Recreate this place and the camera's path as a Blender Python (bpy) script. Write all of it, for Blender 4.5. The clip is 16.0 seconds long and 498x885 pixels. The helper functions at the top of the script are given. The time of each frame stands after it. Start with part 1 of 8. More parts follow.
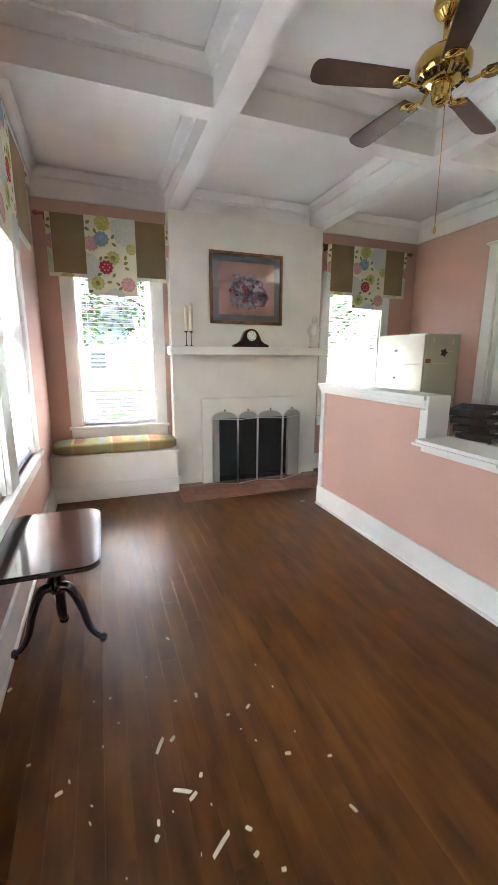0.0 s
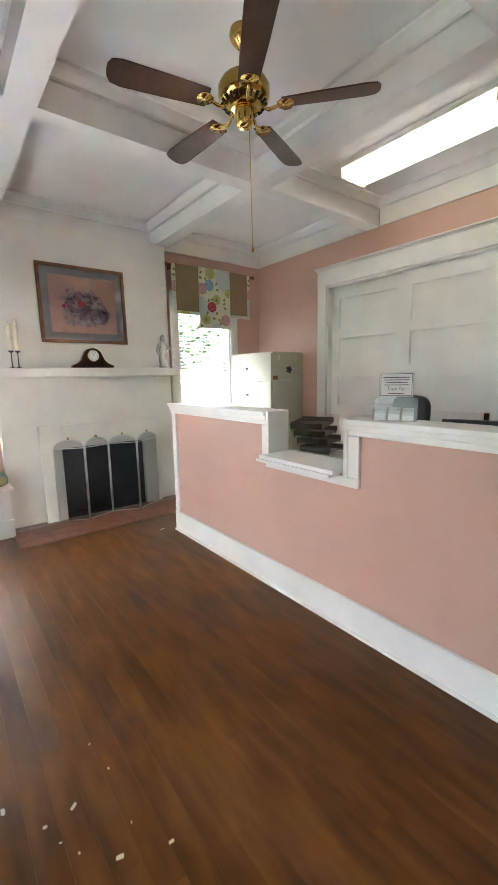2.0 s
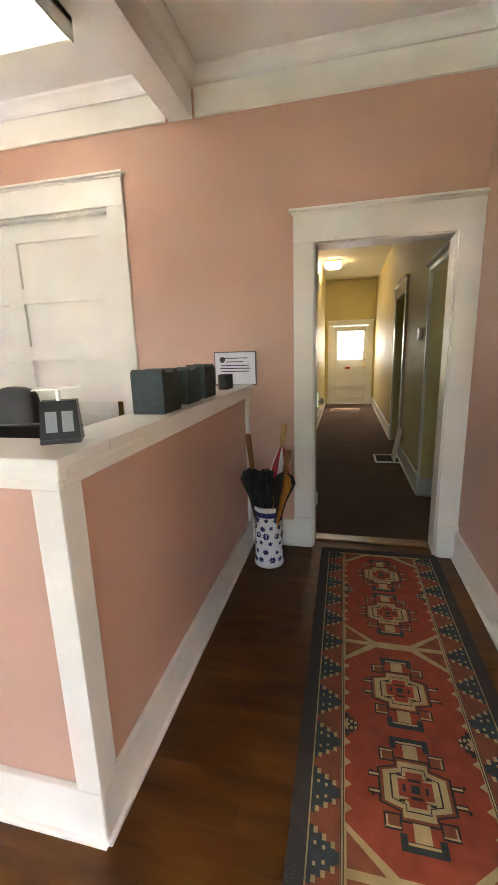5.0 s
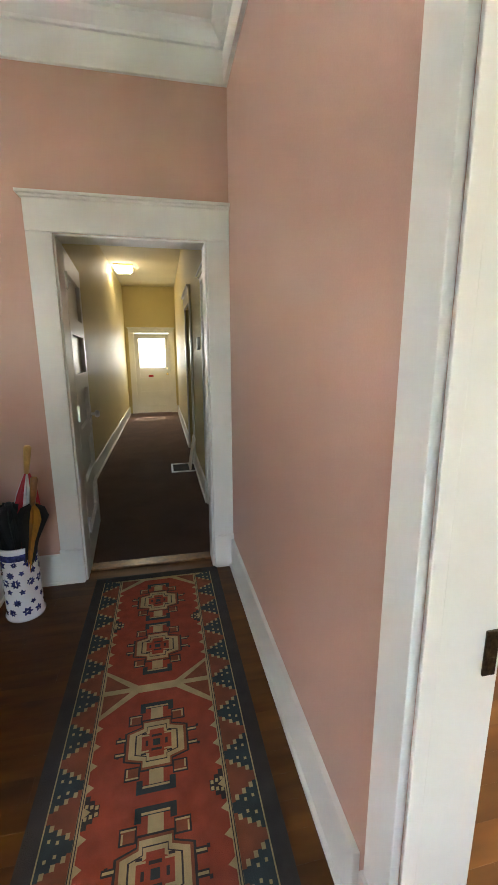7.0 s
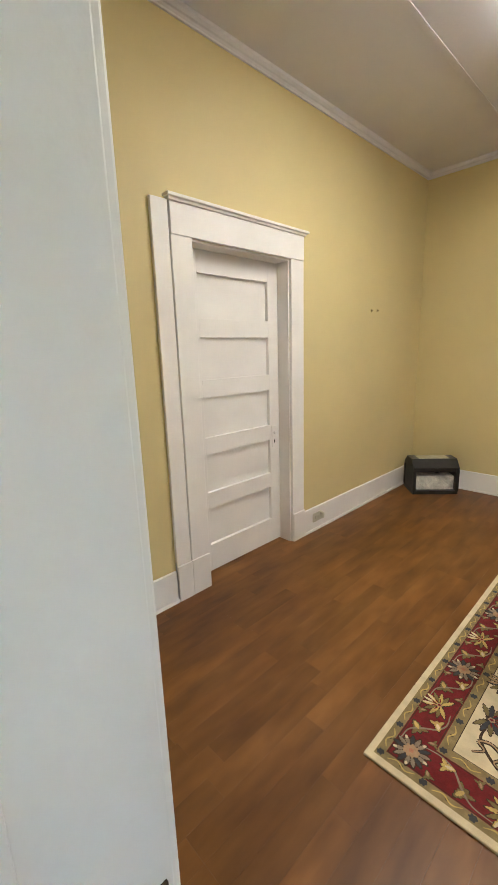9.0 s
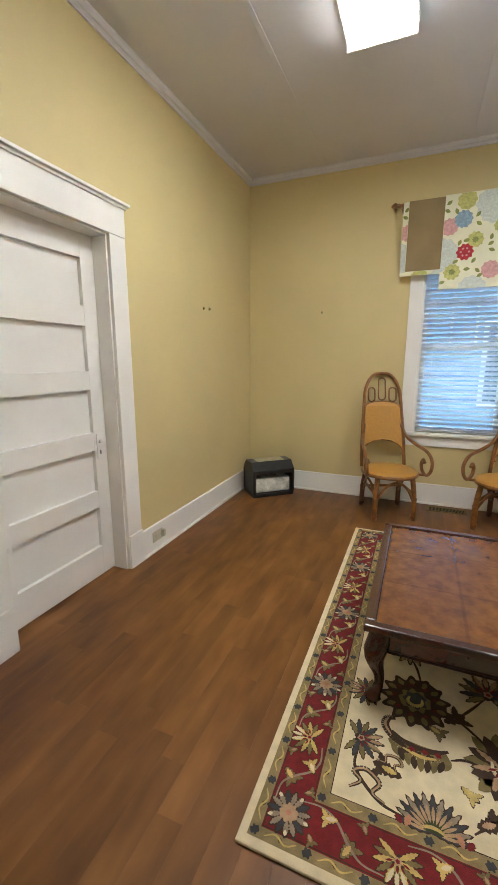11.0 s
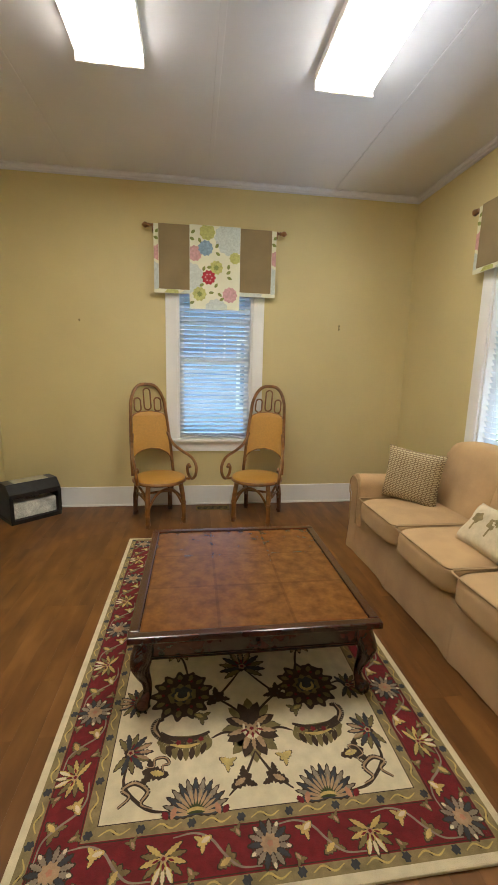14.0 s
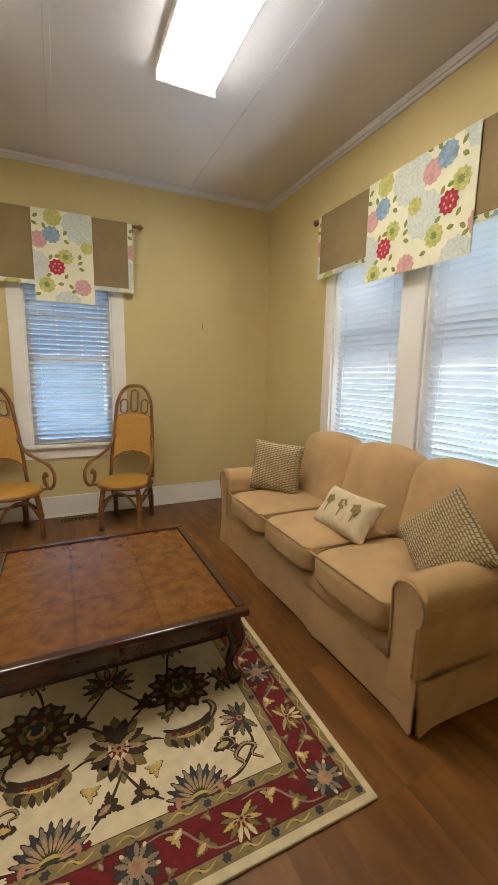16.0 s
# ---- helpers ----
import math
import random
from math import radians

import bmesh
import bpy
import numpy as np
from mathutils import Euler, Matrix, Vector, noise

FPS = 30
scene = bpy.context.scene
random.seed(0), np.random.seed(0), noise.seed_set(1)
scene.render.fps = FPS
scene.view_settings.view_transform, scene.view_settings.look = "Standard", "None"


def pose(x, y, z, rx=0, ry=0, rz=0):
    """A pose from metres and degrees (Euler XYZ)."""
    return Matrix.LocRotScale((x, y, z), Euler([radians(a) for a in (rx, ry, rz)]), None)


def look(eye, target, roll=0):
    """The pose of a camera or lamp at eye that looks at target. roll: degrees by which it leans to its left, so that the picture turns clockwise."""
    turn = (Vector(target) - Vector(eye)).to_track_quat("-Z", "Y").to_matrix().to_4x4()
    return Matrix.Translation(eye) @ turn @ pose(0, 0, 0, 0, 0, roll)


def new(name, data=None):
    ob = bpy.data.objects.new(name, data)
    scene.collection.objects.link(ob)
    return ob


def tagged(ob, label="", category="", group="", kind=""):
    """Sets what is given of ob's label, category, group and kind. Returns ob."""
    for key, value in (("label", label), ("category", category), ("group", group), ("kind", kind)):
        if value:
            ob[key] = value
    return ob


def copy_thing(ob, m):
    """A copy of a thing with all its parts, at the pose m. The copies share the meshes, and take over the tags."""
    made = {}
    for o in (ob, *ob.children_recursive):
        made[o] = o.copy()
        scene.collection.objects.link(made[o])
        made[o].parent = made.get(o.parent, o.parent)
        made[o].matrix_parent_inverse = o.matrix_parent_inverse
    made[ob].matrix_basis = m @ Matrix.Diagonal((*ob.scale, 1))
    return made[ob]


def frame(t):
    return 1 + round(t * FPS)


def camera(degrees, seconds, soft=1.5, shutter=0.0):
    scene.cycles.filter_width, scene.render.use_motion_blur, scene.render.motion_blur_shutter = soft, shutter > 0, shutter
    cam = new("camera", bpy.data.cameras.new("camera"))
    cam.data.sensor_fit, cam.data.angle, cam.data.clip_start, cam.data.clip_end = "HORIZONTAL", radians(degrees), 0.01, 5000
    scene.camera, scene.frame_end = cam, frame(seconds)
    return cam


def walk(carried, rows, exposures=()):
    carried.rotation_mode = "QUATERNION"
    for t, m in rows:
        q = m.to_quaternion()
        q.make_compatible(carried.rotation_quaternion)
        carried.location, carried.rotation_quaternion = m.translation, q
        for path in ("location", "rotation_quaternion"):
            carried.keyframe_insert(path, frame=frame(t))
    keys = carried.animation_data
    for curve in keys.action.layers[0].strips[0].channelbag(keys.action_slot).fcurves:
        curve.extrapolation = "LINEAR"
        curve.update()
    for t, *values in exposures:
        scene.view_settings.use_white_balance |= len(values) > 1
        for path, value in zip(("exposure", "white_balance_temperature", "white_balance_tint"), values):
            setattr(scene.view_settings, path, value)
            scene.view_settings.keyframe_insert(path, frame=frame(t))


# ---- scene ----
cam = camera(63.3, 16.0)
PATH = [
    (0, (0.268, 0.158, 1.429), (0.941, 1.994, 1.014), 0.4),
    (0.5, (0.293, 0.149, 1.422), (1.159, 1.912, 1.047), 1.1),
    (1, (0.319, 0.16, 1.417), (1.306, 1.864, 1.066), 0.8),
    (1.5, (0.396, 0.176, 1.422), (1.507, 1.804, 1.084), -0.2),
    (2, (0.545, 0.209, 1.418), (1.752, 1.771, 1.095), -1.1),
    (2.5, (0.68, 0.23, 1.424), (1.919, 1.765, 1.097), -1.7),
    (3, (0.838, 0.243, 1.426), (2.21, 1.651, 1.061), -2.5),
    (3.5, (1.039, 0.251, 1.439), (2.607, 1.44, 1.076), -2.1),
    (4, (1.186, 0.207, 1.43), (2.848, 1.243, 1.028), -2.3),
    (4.5, (1.324, 0.085, 1.423), (3.092, 0.923, 1.009), -1.8),
    (5, (1.446, 0.003, 1.415), (3.345, 0.455, 0.977), -1.7),
    (5.2, (1.478, -0.011, 1.411), (3.406, 0.299, 0.979), -1.9),
    (7.5, (1.709, -0.453, 1.414), (3.552, -1.108, 0.998), -0.2),
    (8, (1.737, -0.555, 1.415), (3.437, -1.522, 0.999), -0.8),
    (8.5, (1.82, -0.651, 1.48), (3.373, -1.836, 1.053), -1.5),
    (11, (2.121, -1.043, 1.367), (2.876, -2.852, 0.97), -0.1),
    (11.5, (2.092, -1.042, 1.388), (2.668, -2.92, 1.01), 0.4),
    (12, (2.085, -1.046, 1.375), (2.497, -2.967, 1.006), 0.6),
    (12.5, (2.068, -1.027, 1.415), (2.3, -2.978, 1.043), 1.2),
    (13, (2.04, -1.035, 1.398), (2.074, -3.002, 1.039), 1.1),
    (13.5, (1.994, -1.045, 1.406), (1.863, -3.008, 1.041), 1.1),
    (14, (1.989, -1.041, 1.411), (1.719, -2.99, 1.055), 1.4),
    (14.5, (1.98, -1.054, 1.399), (1.56, -2.976, 1.04), 1.3),
    (15, (1.971, -1.06, 1.373), (1.358, -2.931, 1.022), 1.4),
    (15.5, (1.931, -1.05, 1.385), (1.196, -2.876, 1.032), 1.4),
    (16, (1.883, -1.049, 1.37), (1.051, -2.837, 1.038), 0.9),
]
walk(cam, [(t, look(eye, target, roll)) for t, eye, target, roll in PATH],
     [(0.0, 3.05, 6700, 10), (2.5, 3.2, 6800, 10), (3.5, 3.25, 6850, 11), (4.5, 3.42, 7400, 13), (5.0, 3.82, 7700, 14), (7.5, 3.82, 6600, 9), (8.1, 3.54, 6350, 11), (8.7, 3.27, 6250, 11), (11.0, 3.17, 5850, 9), (14.0, 3.05, 6300, 9), (16.0, 2.88, 6650, 11)])

# ---- world, sun, large lights ----
world = bpy.data.worlds.new("sky_world")
scene.world = world
world.use_nodes = True
_wn = world.node_tree
_sky = _wn.nodes.new("ShaderNodeTexSky")
_sky.sky_type = "NISHITA"
_sky.sun_disc = False
_sky.ozone_density, _sky.dust_density = 4.0, 0.4
_sky.sun_elevation, _sky.sun_rotation = radians(52), radians(90)
_wn.links.new(_sky.outputs[0], _wn.nodes["Background"].inputs[0])
_wn.nodes["Background"].inputs[1].default_value = 0.15

SUN = new("sun", bpy.data.lights.new("sun", "SUN"))
SUN.data.energy, SUN.data.angle, SUN.data.color = 2.3, radians(0.5), (1.0, 0.95, 0.86)
SUN.matrix_world = look((0, 0, 30), (-23, 2, 0))


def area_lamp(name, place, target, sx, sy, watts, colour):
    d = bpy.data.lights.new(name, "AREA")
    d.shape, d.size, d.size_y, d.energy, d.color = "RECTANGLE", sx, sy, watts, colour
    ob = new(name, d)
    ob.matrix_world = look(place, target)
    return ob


# ---- plan ----
AW, AE, AN, AS, AC = -0.235, 4.23, 4.70, -0.765, 3.10      # reception: west, east, north, south faces, ceiling
BW, BE, BN, BS, BC = -0.235, 3.83, -0.907, -5.17, 3.12     # sitting room
HN, HS, HX, HC = 0.50, -0.73, 12.3, 3.07                   # hall
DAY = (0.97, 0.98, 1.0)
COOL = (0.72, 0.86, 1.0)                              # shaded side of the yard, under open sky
# added lamps stand in for daylight thrown up through windows by the sunlit lawn
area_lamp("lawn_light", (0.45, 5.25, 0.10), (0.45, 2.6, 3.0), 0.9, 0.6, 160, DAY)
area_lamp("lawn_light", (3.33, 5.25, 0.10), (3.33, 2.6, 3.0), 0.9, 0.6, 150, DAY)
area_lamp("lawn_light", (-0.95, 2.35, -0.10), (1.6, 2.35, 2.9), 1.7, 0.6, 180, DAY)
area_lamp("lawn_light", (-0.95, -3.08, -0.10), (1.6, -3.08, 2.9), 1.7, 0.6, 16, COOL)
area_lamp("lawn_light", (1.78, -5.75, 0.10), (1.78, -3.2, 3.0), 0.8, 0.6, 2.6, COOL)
# added lamp before the end door, in place of daylight through its glass
area_lamp("hall_door_light", (12.24, -0.13, 1.55), (5, -0.13, 1.2), 0.6, 0.7, 1.0, DAY)


# ---- materials ----
def mat(name, colour, rough=0.6, metal=0.0, grain=8.0, vary=0.06, bump=0.0, fine=120.0, stretch=(1, 1, 1), emit=0.0,
        per_object=0.0, coat=0.0, dark=None, island=0.0):
    """Two noises, one broad and one fine, stir the base colour, roughness and relief."""
    m = bpy.data.materials.new(name)
    m.use_nodes = True
    nt = m.node_tree
    n, l = nt.nodes, nt.links
    b = n["Principled BSDF"]
    b.inputs["Roughness"].default_value, b.inputs["Metallic"].default_value = rough, metal
    b.inputs["Coat Weight"].default_value = coat
    b.inputs["Coat Roughness"].default_value = 0.15
    geo = n.new("ShaderNodeNewGeometry")
    mp = n.new("ShaderNodeMapping")
    mp.inputs["Scale"].default_value = stretch
    l.new(geo.outputs["Position"], mp.inputs["Vector"])
    a = n.new("ShaderNodeTexNoise")
    a.inputs["Scale"].default_value, a.inputs["Detail"].default_value = grain, 5
    f2 = n.new("ShaderNodeTexNoise")
    f2.inputs["Scale"].default_value, f2.inputs["Detail"].default_value = fine, 3
    l.new(mp.outputs[0], a.inputs["Vector"])
    l.new(mp.outputs[0], f2.inputs["Vector"])
    r = n.new("ShaderNodeValToRGB")
    dk = dark or tuple(c * (1 - 2.2 * vary) for c in colour)
    lt = tuple(min(1, c * (1 + 1.2 * vary)) for c in colour)
    r.color_ramp.elements[0].color, r.color_ramp.elements[0].position = (*dk, 1), 0.3
    r.color_ramp.elements[1].color, r.color_ramp.elements[1].position = (*lt, 1), 0.7
    l.new(a.outputs["Fac"], r.inputs[0])
    out = r.outputs[0]
    mx = n.new("ShaderNodeMix")
    mx.data_type, mx.blend_type = "RGBA", "OVERLAY"
    mx.inputs[0].default_value = min(1.0, vary * 2)
    l.new(out, mx.inputs[6])
    l.new(f2.outputs["Fac"], mx.inputs[7])
    out = mx.outputs[2]
    if per_object or island:
        hs = n.new("ShaderNodeHueSaturation")
        mr = n.new("ShaderNodeMapRange")
        k = per_object or island
        mr.inputs[3].default_value, mr.inputs[4].default_value = 1 - k, 1 + k
        if per_object:
            oi = n.new("ShaderNodeObjectInfo")
            l.new(oi.outputs["Random"], mr.inputs[0])
        else:
            l.new(geo.outputs["Random Per Island"], mr.inputs[0])
        l.new(mr.outputs[0], hs.inputs["Value"])
        l.new(out, hs.inputs["Color"])
        out = hs.outputs[0]
    l.new(out, b.inputs["Base Color"])
    if rough < 0.95 and not metal:
        rr = n.new("ShaderNodeMapRange")
        rr.inputs[3].default_value, rr.inputs[4].default_value = max(0.02, rough - 0.08), min(1, rough + 0.1)
        l.new(a.outputs["Fac"], rr.inputs[0])
        l.new(rr.outputs[0], b.inputs["Roughness"])
    if bump:
        bp = n.new("ShaderNodeBump")
        bp.inputs["Strength"].default_value, bp.inputs["Distance"].default_value = bump, 0.004
        l.new(f2.outputs["Fac"], bp.inputs["Height"])
        l.new(bp.outputs[0], b.inputs["Normal"])
    if emit:
        b.inputs["Emission Color"].default_value = (*colour, 1)
        b.inputs["Emission Strength"].default_value = emit
    return m


def glass(name, tint=(1, 1, 1), rough=0.0):
    m = bpy.data.materials.new(name)
    m.use_nodes = True
    b = m.node_tree.nodes["Principled BSDF"]
    b.inputs["Base Color"].default_value = (*tint, 1)
    b.inputs["Transmission Weight"].default_value, b.inputs["Roughness"].default_value = 1.0, rough
    b.inputs["IOR"].default_value = 1.45
    return m


PINK = mat("pink_wall_paint", (0.575, 0.352, 0.280), 0.42, grain=1.4, vary=0.03, bump=0.10, fine=240)
YELLOW = mat("yellow_wall_paint", (0.615, 0.512, 0.250), 0.58, grain=1.3, vary=0.03, bump=0.10, fine=240)
WHITE = mat("white_trim_paint", (0.80, 0.79, 0.76), 0.36, grain=3, vary=0.025, bump=0.06, fine=90)
PLASTER = mat("white_plaster_paint", (0.78, 0.755, 0.69), 0.6, grain=2.2, vary=0.035, bump=0.22, fine=70)
CEILA = mat("ceiling_paint", (0.80, 0.795, 0.80), 0.6, grain=1.5, vary=0.03, bump=0.08, fine=160)
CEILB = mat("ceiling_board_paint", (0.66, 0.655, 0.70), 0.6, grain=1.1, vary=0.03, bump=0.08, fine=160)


def plank_mat(name, dark, mid, light, rough, spec, vary, strip):
    """Varnished boards: long grain, narrow strips of their own tone, broad worn patches and a soft gloss."""
    m = bpy.data.materials.new(name)
    m.use_nodes = True
    n, l = m.node_tree.nodes, m.node_tree.links
    b = n["Principled BSDF"]
    b.inputs["Specular IOR Level"].default_value = spec
    geo, oi = n.new("ShaderNodeNewGeometry"), n.new("ShaderNodeObjectInfo")

    def noise(scale, stretch, detail, shift=None):
        mp = n.new("ShaderNodeMapping")
        mp.inputs["Scale"].default_value = stretch
        l.new(geo.outputs["Position"], mp.inputs["Vector"])
        if shift is not None:
            l.new(shift, mp.inputs["Location"])
        t = n.new("ShaderNodeTexNoise")
        t.inputs["Scale"].default_value, t.inputs["Detail"].default_value = scale, detail
        l.new(mp.outputs[0], t.inputs["Vector"])
        return t.outputs["Fac"]
    jump = n.new("ShaderNodeVectorMath")
    jump.operation = "SCALE"
    jump.inputs[0].default_value = (37.0, 91.0, 13.0)
    l.new(oi.outputs["Random"], jump.inputs["Scale"])
    grain = noise(2.0, (6.0, 1.3, 1.0), 5, jump.outputs[0])
    tone = noise(1.0, (strip, 3.2, 1.0), 2)
    wear = noise(0.9, (1.0, 0.7, 1.0), 4)
    fine = noise(22.0, (2.0, 0.8, 1.0), 3)
    total = None
    for src, k in ((grain, 0.34), (tone, 0.30), (wear, 0.36)):
        mu = n.new("ShaderNodeMath")
        mu.operation = "MULTIPLY_ADD"
        mu.inputs[1].default_value = k
        l.new(src, mu.inputs[0])
        if total is not None:
            l.new(total, mu.inputs[2])
        else:
            mu.inputs[2].default_value = 0.0
        total = mu.outputs[0]
    ramp = n.new("ShaderNodeValToRGB")
    e = ramp.color_ramp.elements
    e[0].color, e[0].position = (*dark, 1), 0.36
    e[1].color, e[1].position = (*light, 1), 0.66
    k = e.new(0.5)
    k.color = (*mid, 1)
    l.new(total, ramp.inputs[0])
    mr = n.new("ShaderNodeMapRange")
    mr.inputs[3].default_value, mr.inputs[4].default_value = 1 - vary, 1 + vary
    l.new(oi.outputs["Random"], mr.inputs[0])
    hs = n.new("ShaderNodeHueSaturation")
    l.new(mr.outputs[0], hs.inputs["Value"])
    l.new(ramp.outputs[0], hs.inputs["Color"])
    l.new(hs.outputs[0], b.inputs["Base Color"])
    rr = n.new("ShaderNodeMapRange")
    rr.inputs[1].default_value, rr.inputs[2].default_value = 0.3, 0.7
    rr.inputs[3].default_value, rr.inputs[4].default_value = rough - 0.07, rough + 0.12
    l.new(wear, rr.inputs[0])
    l.new(rr.outputs[0], b.inputs["Roughness"])
    bp = n.new("ShaderNodeBump")
    bp.inputs["Strength"].default_value, bp.inputs["Distance"].default_value = 0.07, 0.003
    l.new(fine, bp.inputs["Height"])
    l.new(bp.outputs[0], b.inputs["Normal"])
    return m


def lens_mat(name, colour, strength, tube_x, spread):
    """A glowing plastic lens, brighter under each of its two tubes."""
    m = bpy.data.materials.new(name)
    m.use_nodes = True
    n, l = m.node_tree.nodes, m.node_tree.links
    b = n["Principled BSDF"]
    b.inputs["Base Color"].default_value, b.inputs["Roughness"].default_value = (0.8, 0.8, 0.76, 1), 0.35
    b.inputs["Emission Color"].default_value = (*colour, 1)
    tc, sep = n.new("ShaderNodeTexCoord"), n.new("ShaderNodeSeparateXYZ")
    l.new(tc.outputs["Object"], sep.inputs[0])
    last = sep.outputs[0]
    for op, v in (("ABSOLUTE", 0.0), ("SUBTRACT", tube_x), ("ABSOLUTE", 0.0)):
        q = n.new("ShaderNodeMath")
        q.operation = op
        q.inputs[1].default_value = v
        l.new(last, q.inputs[0])
        last = q.outputs[0]
    mr = n.new("ShaderNodeMapRange")
    mr.interpolation_type = "SMOOTHSTEP"
    mr.inputs[1].default_value, mr.inputs[2].default_value = 0.0, spread
    mr.inputs[3].default_value, mr.inputs[4].default_value = strength * 1.25, strength * 0.62
    l.new(last, mr.inputs[0])
    l.new(mr.outputs[0], b.inputs["Emission Strength"])
    return m


FLOORA = plank_mat("worn_strip_floor_varnish", (0.040, 0.0135, 0.0035), (0.096, 0.034, 0.0065), (0.172, 0.065, 0.0125), 0.37, 0.24, 0.09, 13.0)
FLOORB = plank_mat("laminate_plank", (0.078, 0.028, 0.008), (0.155, 0.064, 0.016), (0.245, 0.109, 0.030), 0.36, 0.34, 0.15, 9.0)
SUB = mat("floor_joint_dark", (0.020, 0.010, 0.006), 0.8)
# soot in the firebox; elsewhere black put in for shade in ducts and keyhole
SOOTVOID = mat("soot_and_void_black", (0.012, 0.011, 0.010), 0.9, grain=12, vary=0.2)
QUARRY = mat("red_quarry_tile", (0.23, 0.085, 0.05), 0.5, grain=14, vary=0.14, bump=0.1, per_object=0.2)
GROUT = mat("grout", (0.30, 0.24, 0.20), 0.9, grain=30, vary=0.1)
BLIND = mat("white_blind_slat", (0.82, 0.82, 0.82), 0.4, vary=0.02)
_n, _l = BLIND.node_tree.nodes, BLIND.node_tree.links
_tl, _mxs = _n.new("ShaderNodeBsdfTranslucent"), _n.new("ShaderNodeMixShader")
_tl.inputs[0].default_value = (0.82, 0.84, 0.88, 1)
_mxs.inputs[0].default_value = 0.48
_l.new(_n["Principled BSDF"].outputs[0], _mxs.inputs[1])
_l.new(_tl.outputs[0], _mxs.inputs[2])
_l.new(_mxs.outputs[0], _n["Material Output"].inputs[0])
TAN = mat("tan_curtain_cloth", (0.27, 0.20, 0.10), 0.9, grain=5, vary=0.06, bump=0.3, fine=420)
CREAM = mat("cream_printed_cloth", (0.77, 0.76, 0.58), 0.85, grain=6, vary=0.03, bump=0.25, fine=420)
P_RED = mat("print_red", (0.45, 0.035, 0.05), 0.85, grain=40, vary=0.15)
P_BLUE = mat("print_blue", (0.27, 0.39, 0.52), 0.85, grain=40, vary=0.15)
P_ROSE = mat("print_rose", (0.64, 0.36, 0.35), 0.85, grain=40, vary=0.10)
P_LIME = mat("print_lime", (0.53, 0.53, 0.17), 0.85, grain=40, vary=0.12)
P_LEAF = mat("print_leaf", (0.25, 0.29, 0.08), 0.85, grain=40, vary=0.12)
P_GREY = mat("print_pale_blue", (0.60, 0.65, 0.60), 0.85, grain=60, vary=0.07)
MAHOG = mat("dark_mahogany", (0.055, 0.015, 0.008), 0.22, grain=5, vary=0.25, fine=40, stretch=(1, 6, 1), coat=0.4)
BURL = mat("burl_veneer", (0.165, 0.060, 0.012), 0.26, grain=16, vary=0.12, fine=60, coat=0.12, dark=(0.100, 0.034, 0.008), per_object=0.07)
for _k in list(BURL.node_tree.nodes["Principled BSDF"].inputs["Roughness"].links):
    BURL.node_tree.links.remove(_k)
BRASS = mat("polished_brass", (0.72, 0.50, 0.16), 0.14, metal=1.0, vary=0.04)
WALNUT = mat("fan_blade_walnut", (0.085, 0.036, 0.018), 0.38, grain=6, vary=0.2, fine=50)
PUTTY = mat("putty_enamel", (0.50, 0.49, 0.38), 0.35, grain=4, vary=0.02)
STEEL = mat("satin_steel", (0.62, 0.61, 0.58), 0.3, metal=1.0, vary=0.03)
BLACK = mat("black_plastic", (0.018, 0.018, 0.019), 0.4, grain=20, vary=0.08)
RATTAN = mat("honey_rattan", (0.23, 0.095, 0.022), 0.32, grain=22, vary=0.2, fine=90, coat=0.15)
CANE = mat("woven_cane", (0.50, 0.26, 0.045), 0.45, grain=60, vary=0.05, bump=0.6, fine=190)
DARKCANE = mat("rattan_leg_dark", (0.13, 0.05, 0.02), 0.4, grain=22, vary=0.2)
SOFA = mat("tan_sofa_chenille", (0.51, 0.335, 0.165), 0.95, grain=5, vary=0.07, bump=0.5, fine=330)
PIPING = mat("sofa_piping", (0.40, 0.265, 0.13), 0.95, vary=0.06)
RUGRED = mat("rug_red_wool", (0.175, 0.011, 0.015), 1.0, grain=30, vary=0.12, bump=0.7, fine=420)
RUGCREAM = mat("rug_cream_wool", (0.68, 0.58, 0.38), 1.0, grain=20, vary=0.06, bump=0.7, fine=420)
RUGOLIVE = mat("rug_olive_wool", (0.19, 0.145, 0.055), 1.0, grain=30, vary=0.12, bump=0.7, fine=420)
RUGGUARD = mat("rug_pale_olive_wool", (0.27, 0.205, 0.090), 1.0, grain=30, vary=0.12, bump=0.7, fine=420)
RUGGREY = mat("rug_stone_grey_wool", (0.27, 0.215, 0.15), 1.0, grain=30, vary=0.12, bump=0.6, fine=420)
RUGGREEN = mat("rug_dark_green_wool", (0.050, 0.062, 0.018), 1.0, grain=30, vary=0.12, bump=0.6, fine=420)
RUGSALMON = mat("rug_salmon_wool", (0.46, 0.21, 0.12), 1.0, grain=30, vary=0.12, bump=0.6, fine=420)
RUGGOLD = mat("rug_gold_wool", (0.55, 0.40, 0.13), 1.0, grain=30, vary=0.12, bump=0.6, fine=420)
RUGBROWN = mat("rug_brown_wool", (0.050, 0.027, 0.015), 1.0, grain=30, vary=0.14, bump=0.6, fine=420)
RUGSLATE = mat("rug_navy_wool", (0.048, 0.050, 0.055), 1.0, grain=30, vary=0.14, bump=0.6, fine=420)
RUNRED = mat("runner_red_wool", (0.33, 0.062, 0.030), 1.0, grain=16, vary=0.12, bump=0.7, fine=380)
RUNDARK = mat("runner_charcoal_wool", (0.040, 0.036, 0.036), 1.0, grain=16, vary=0.12, bump=0.7, fine=380)
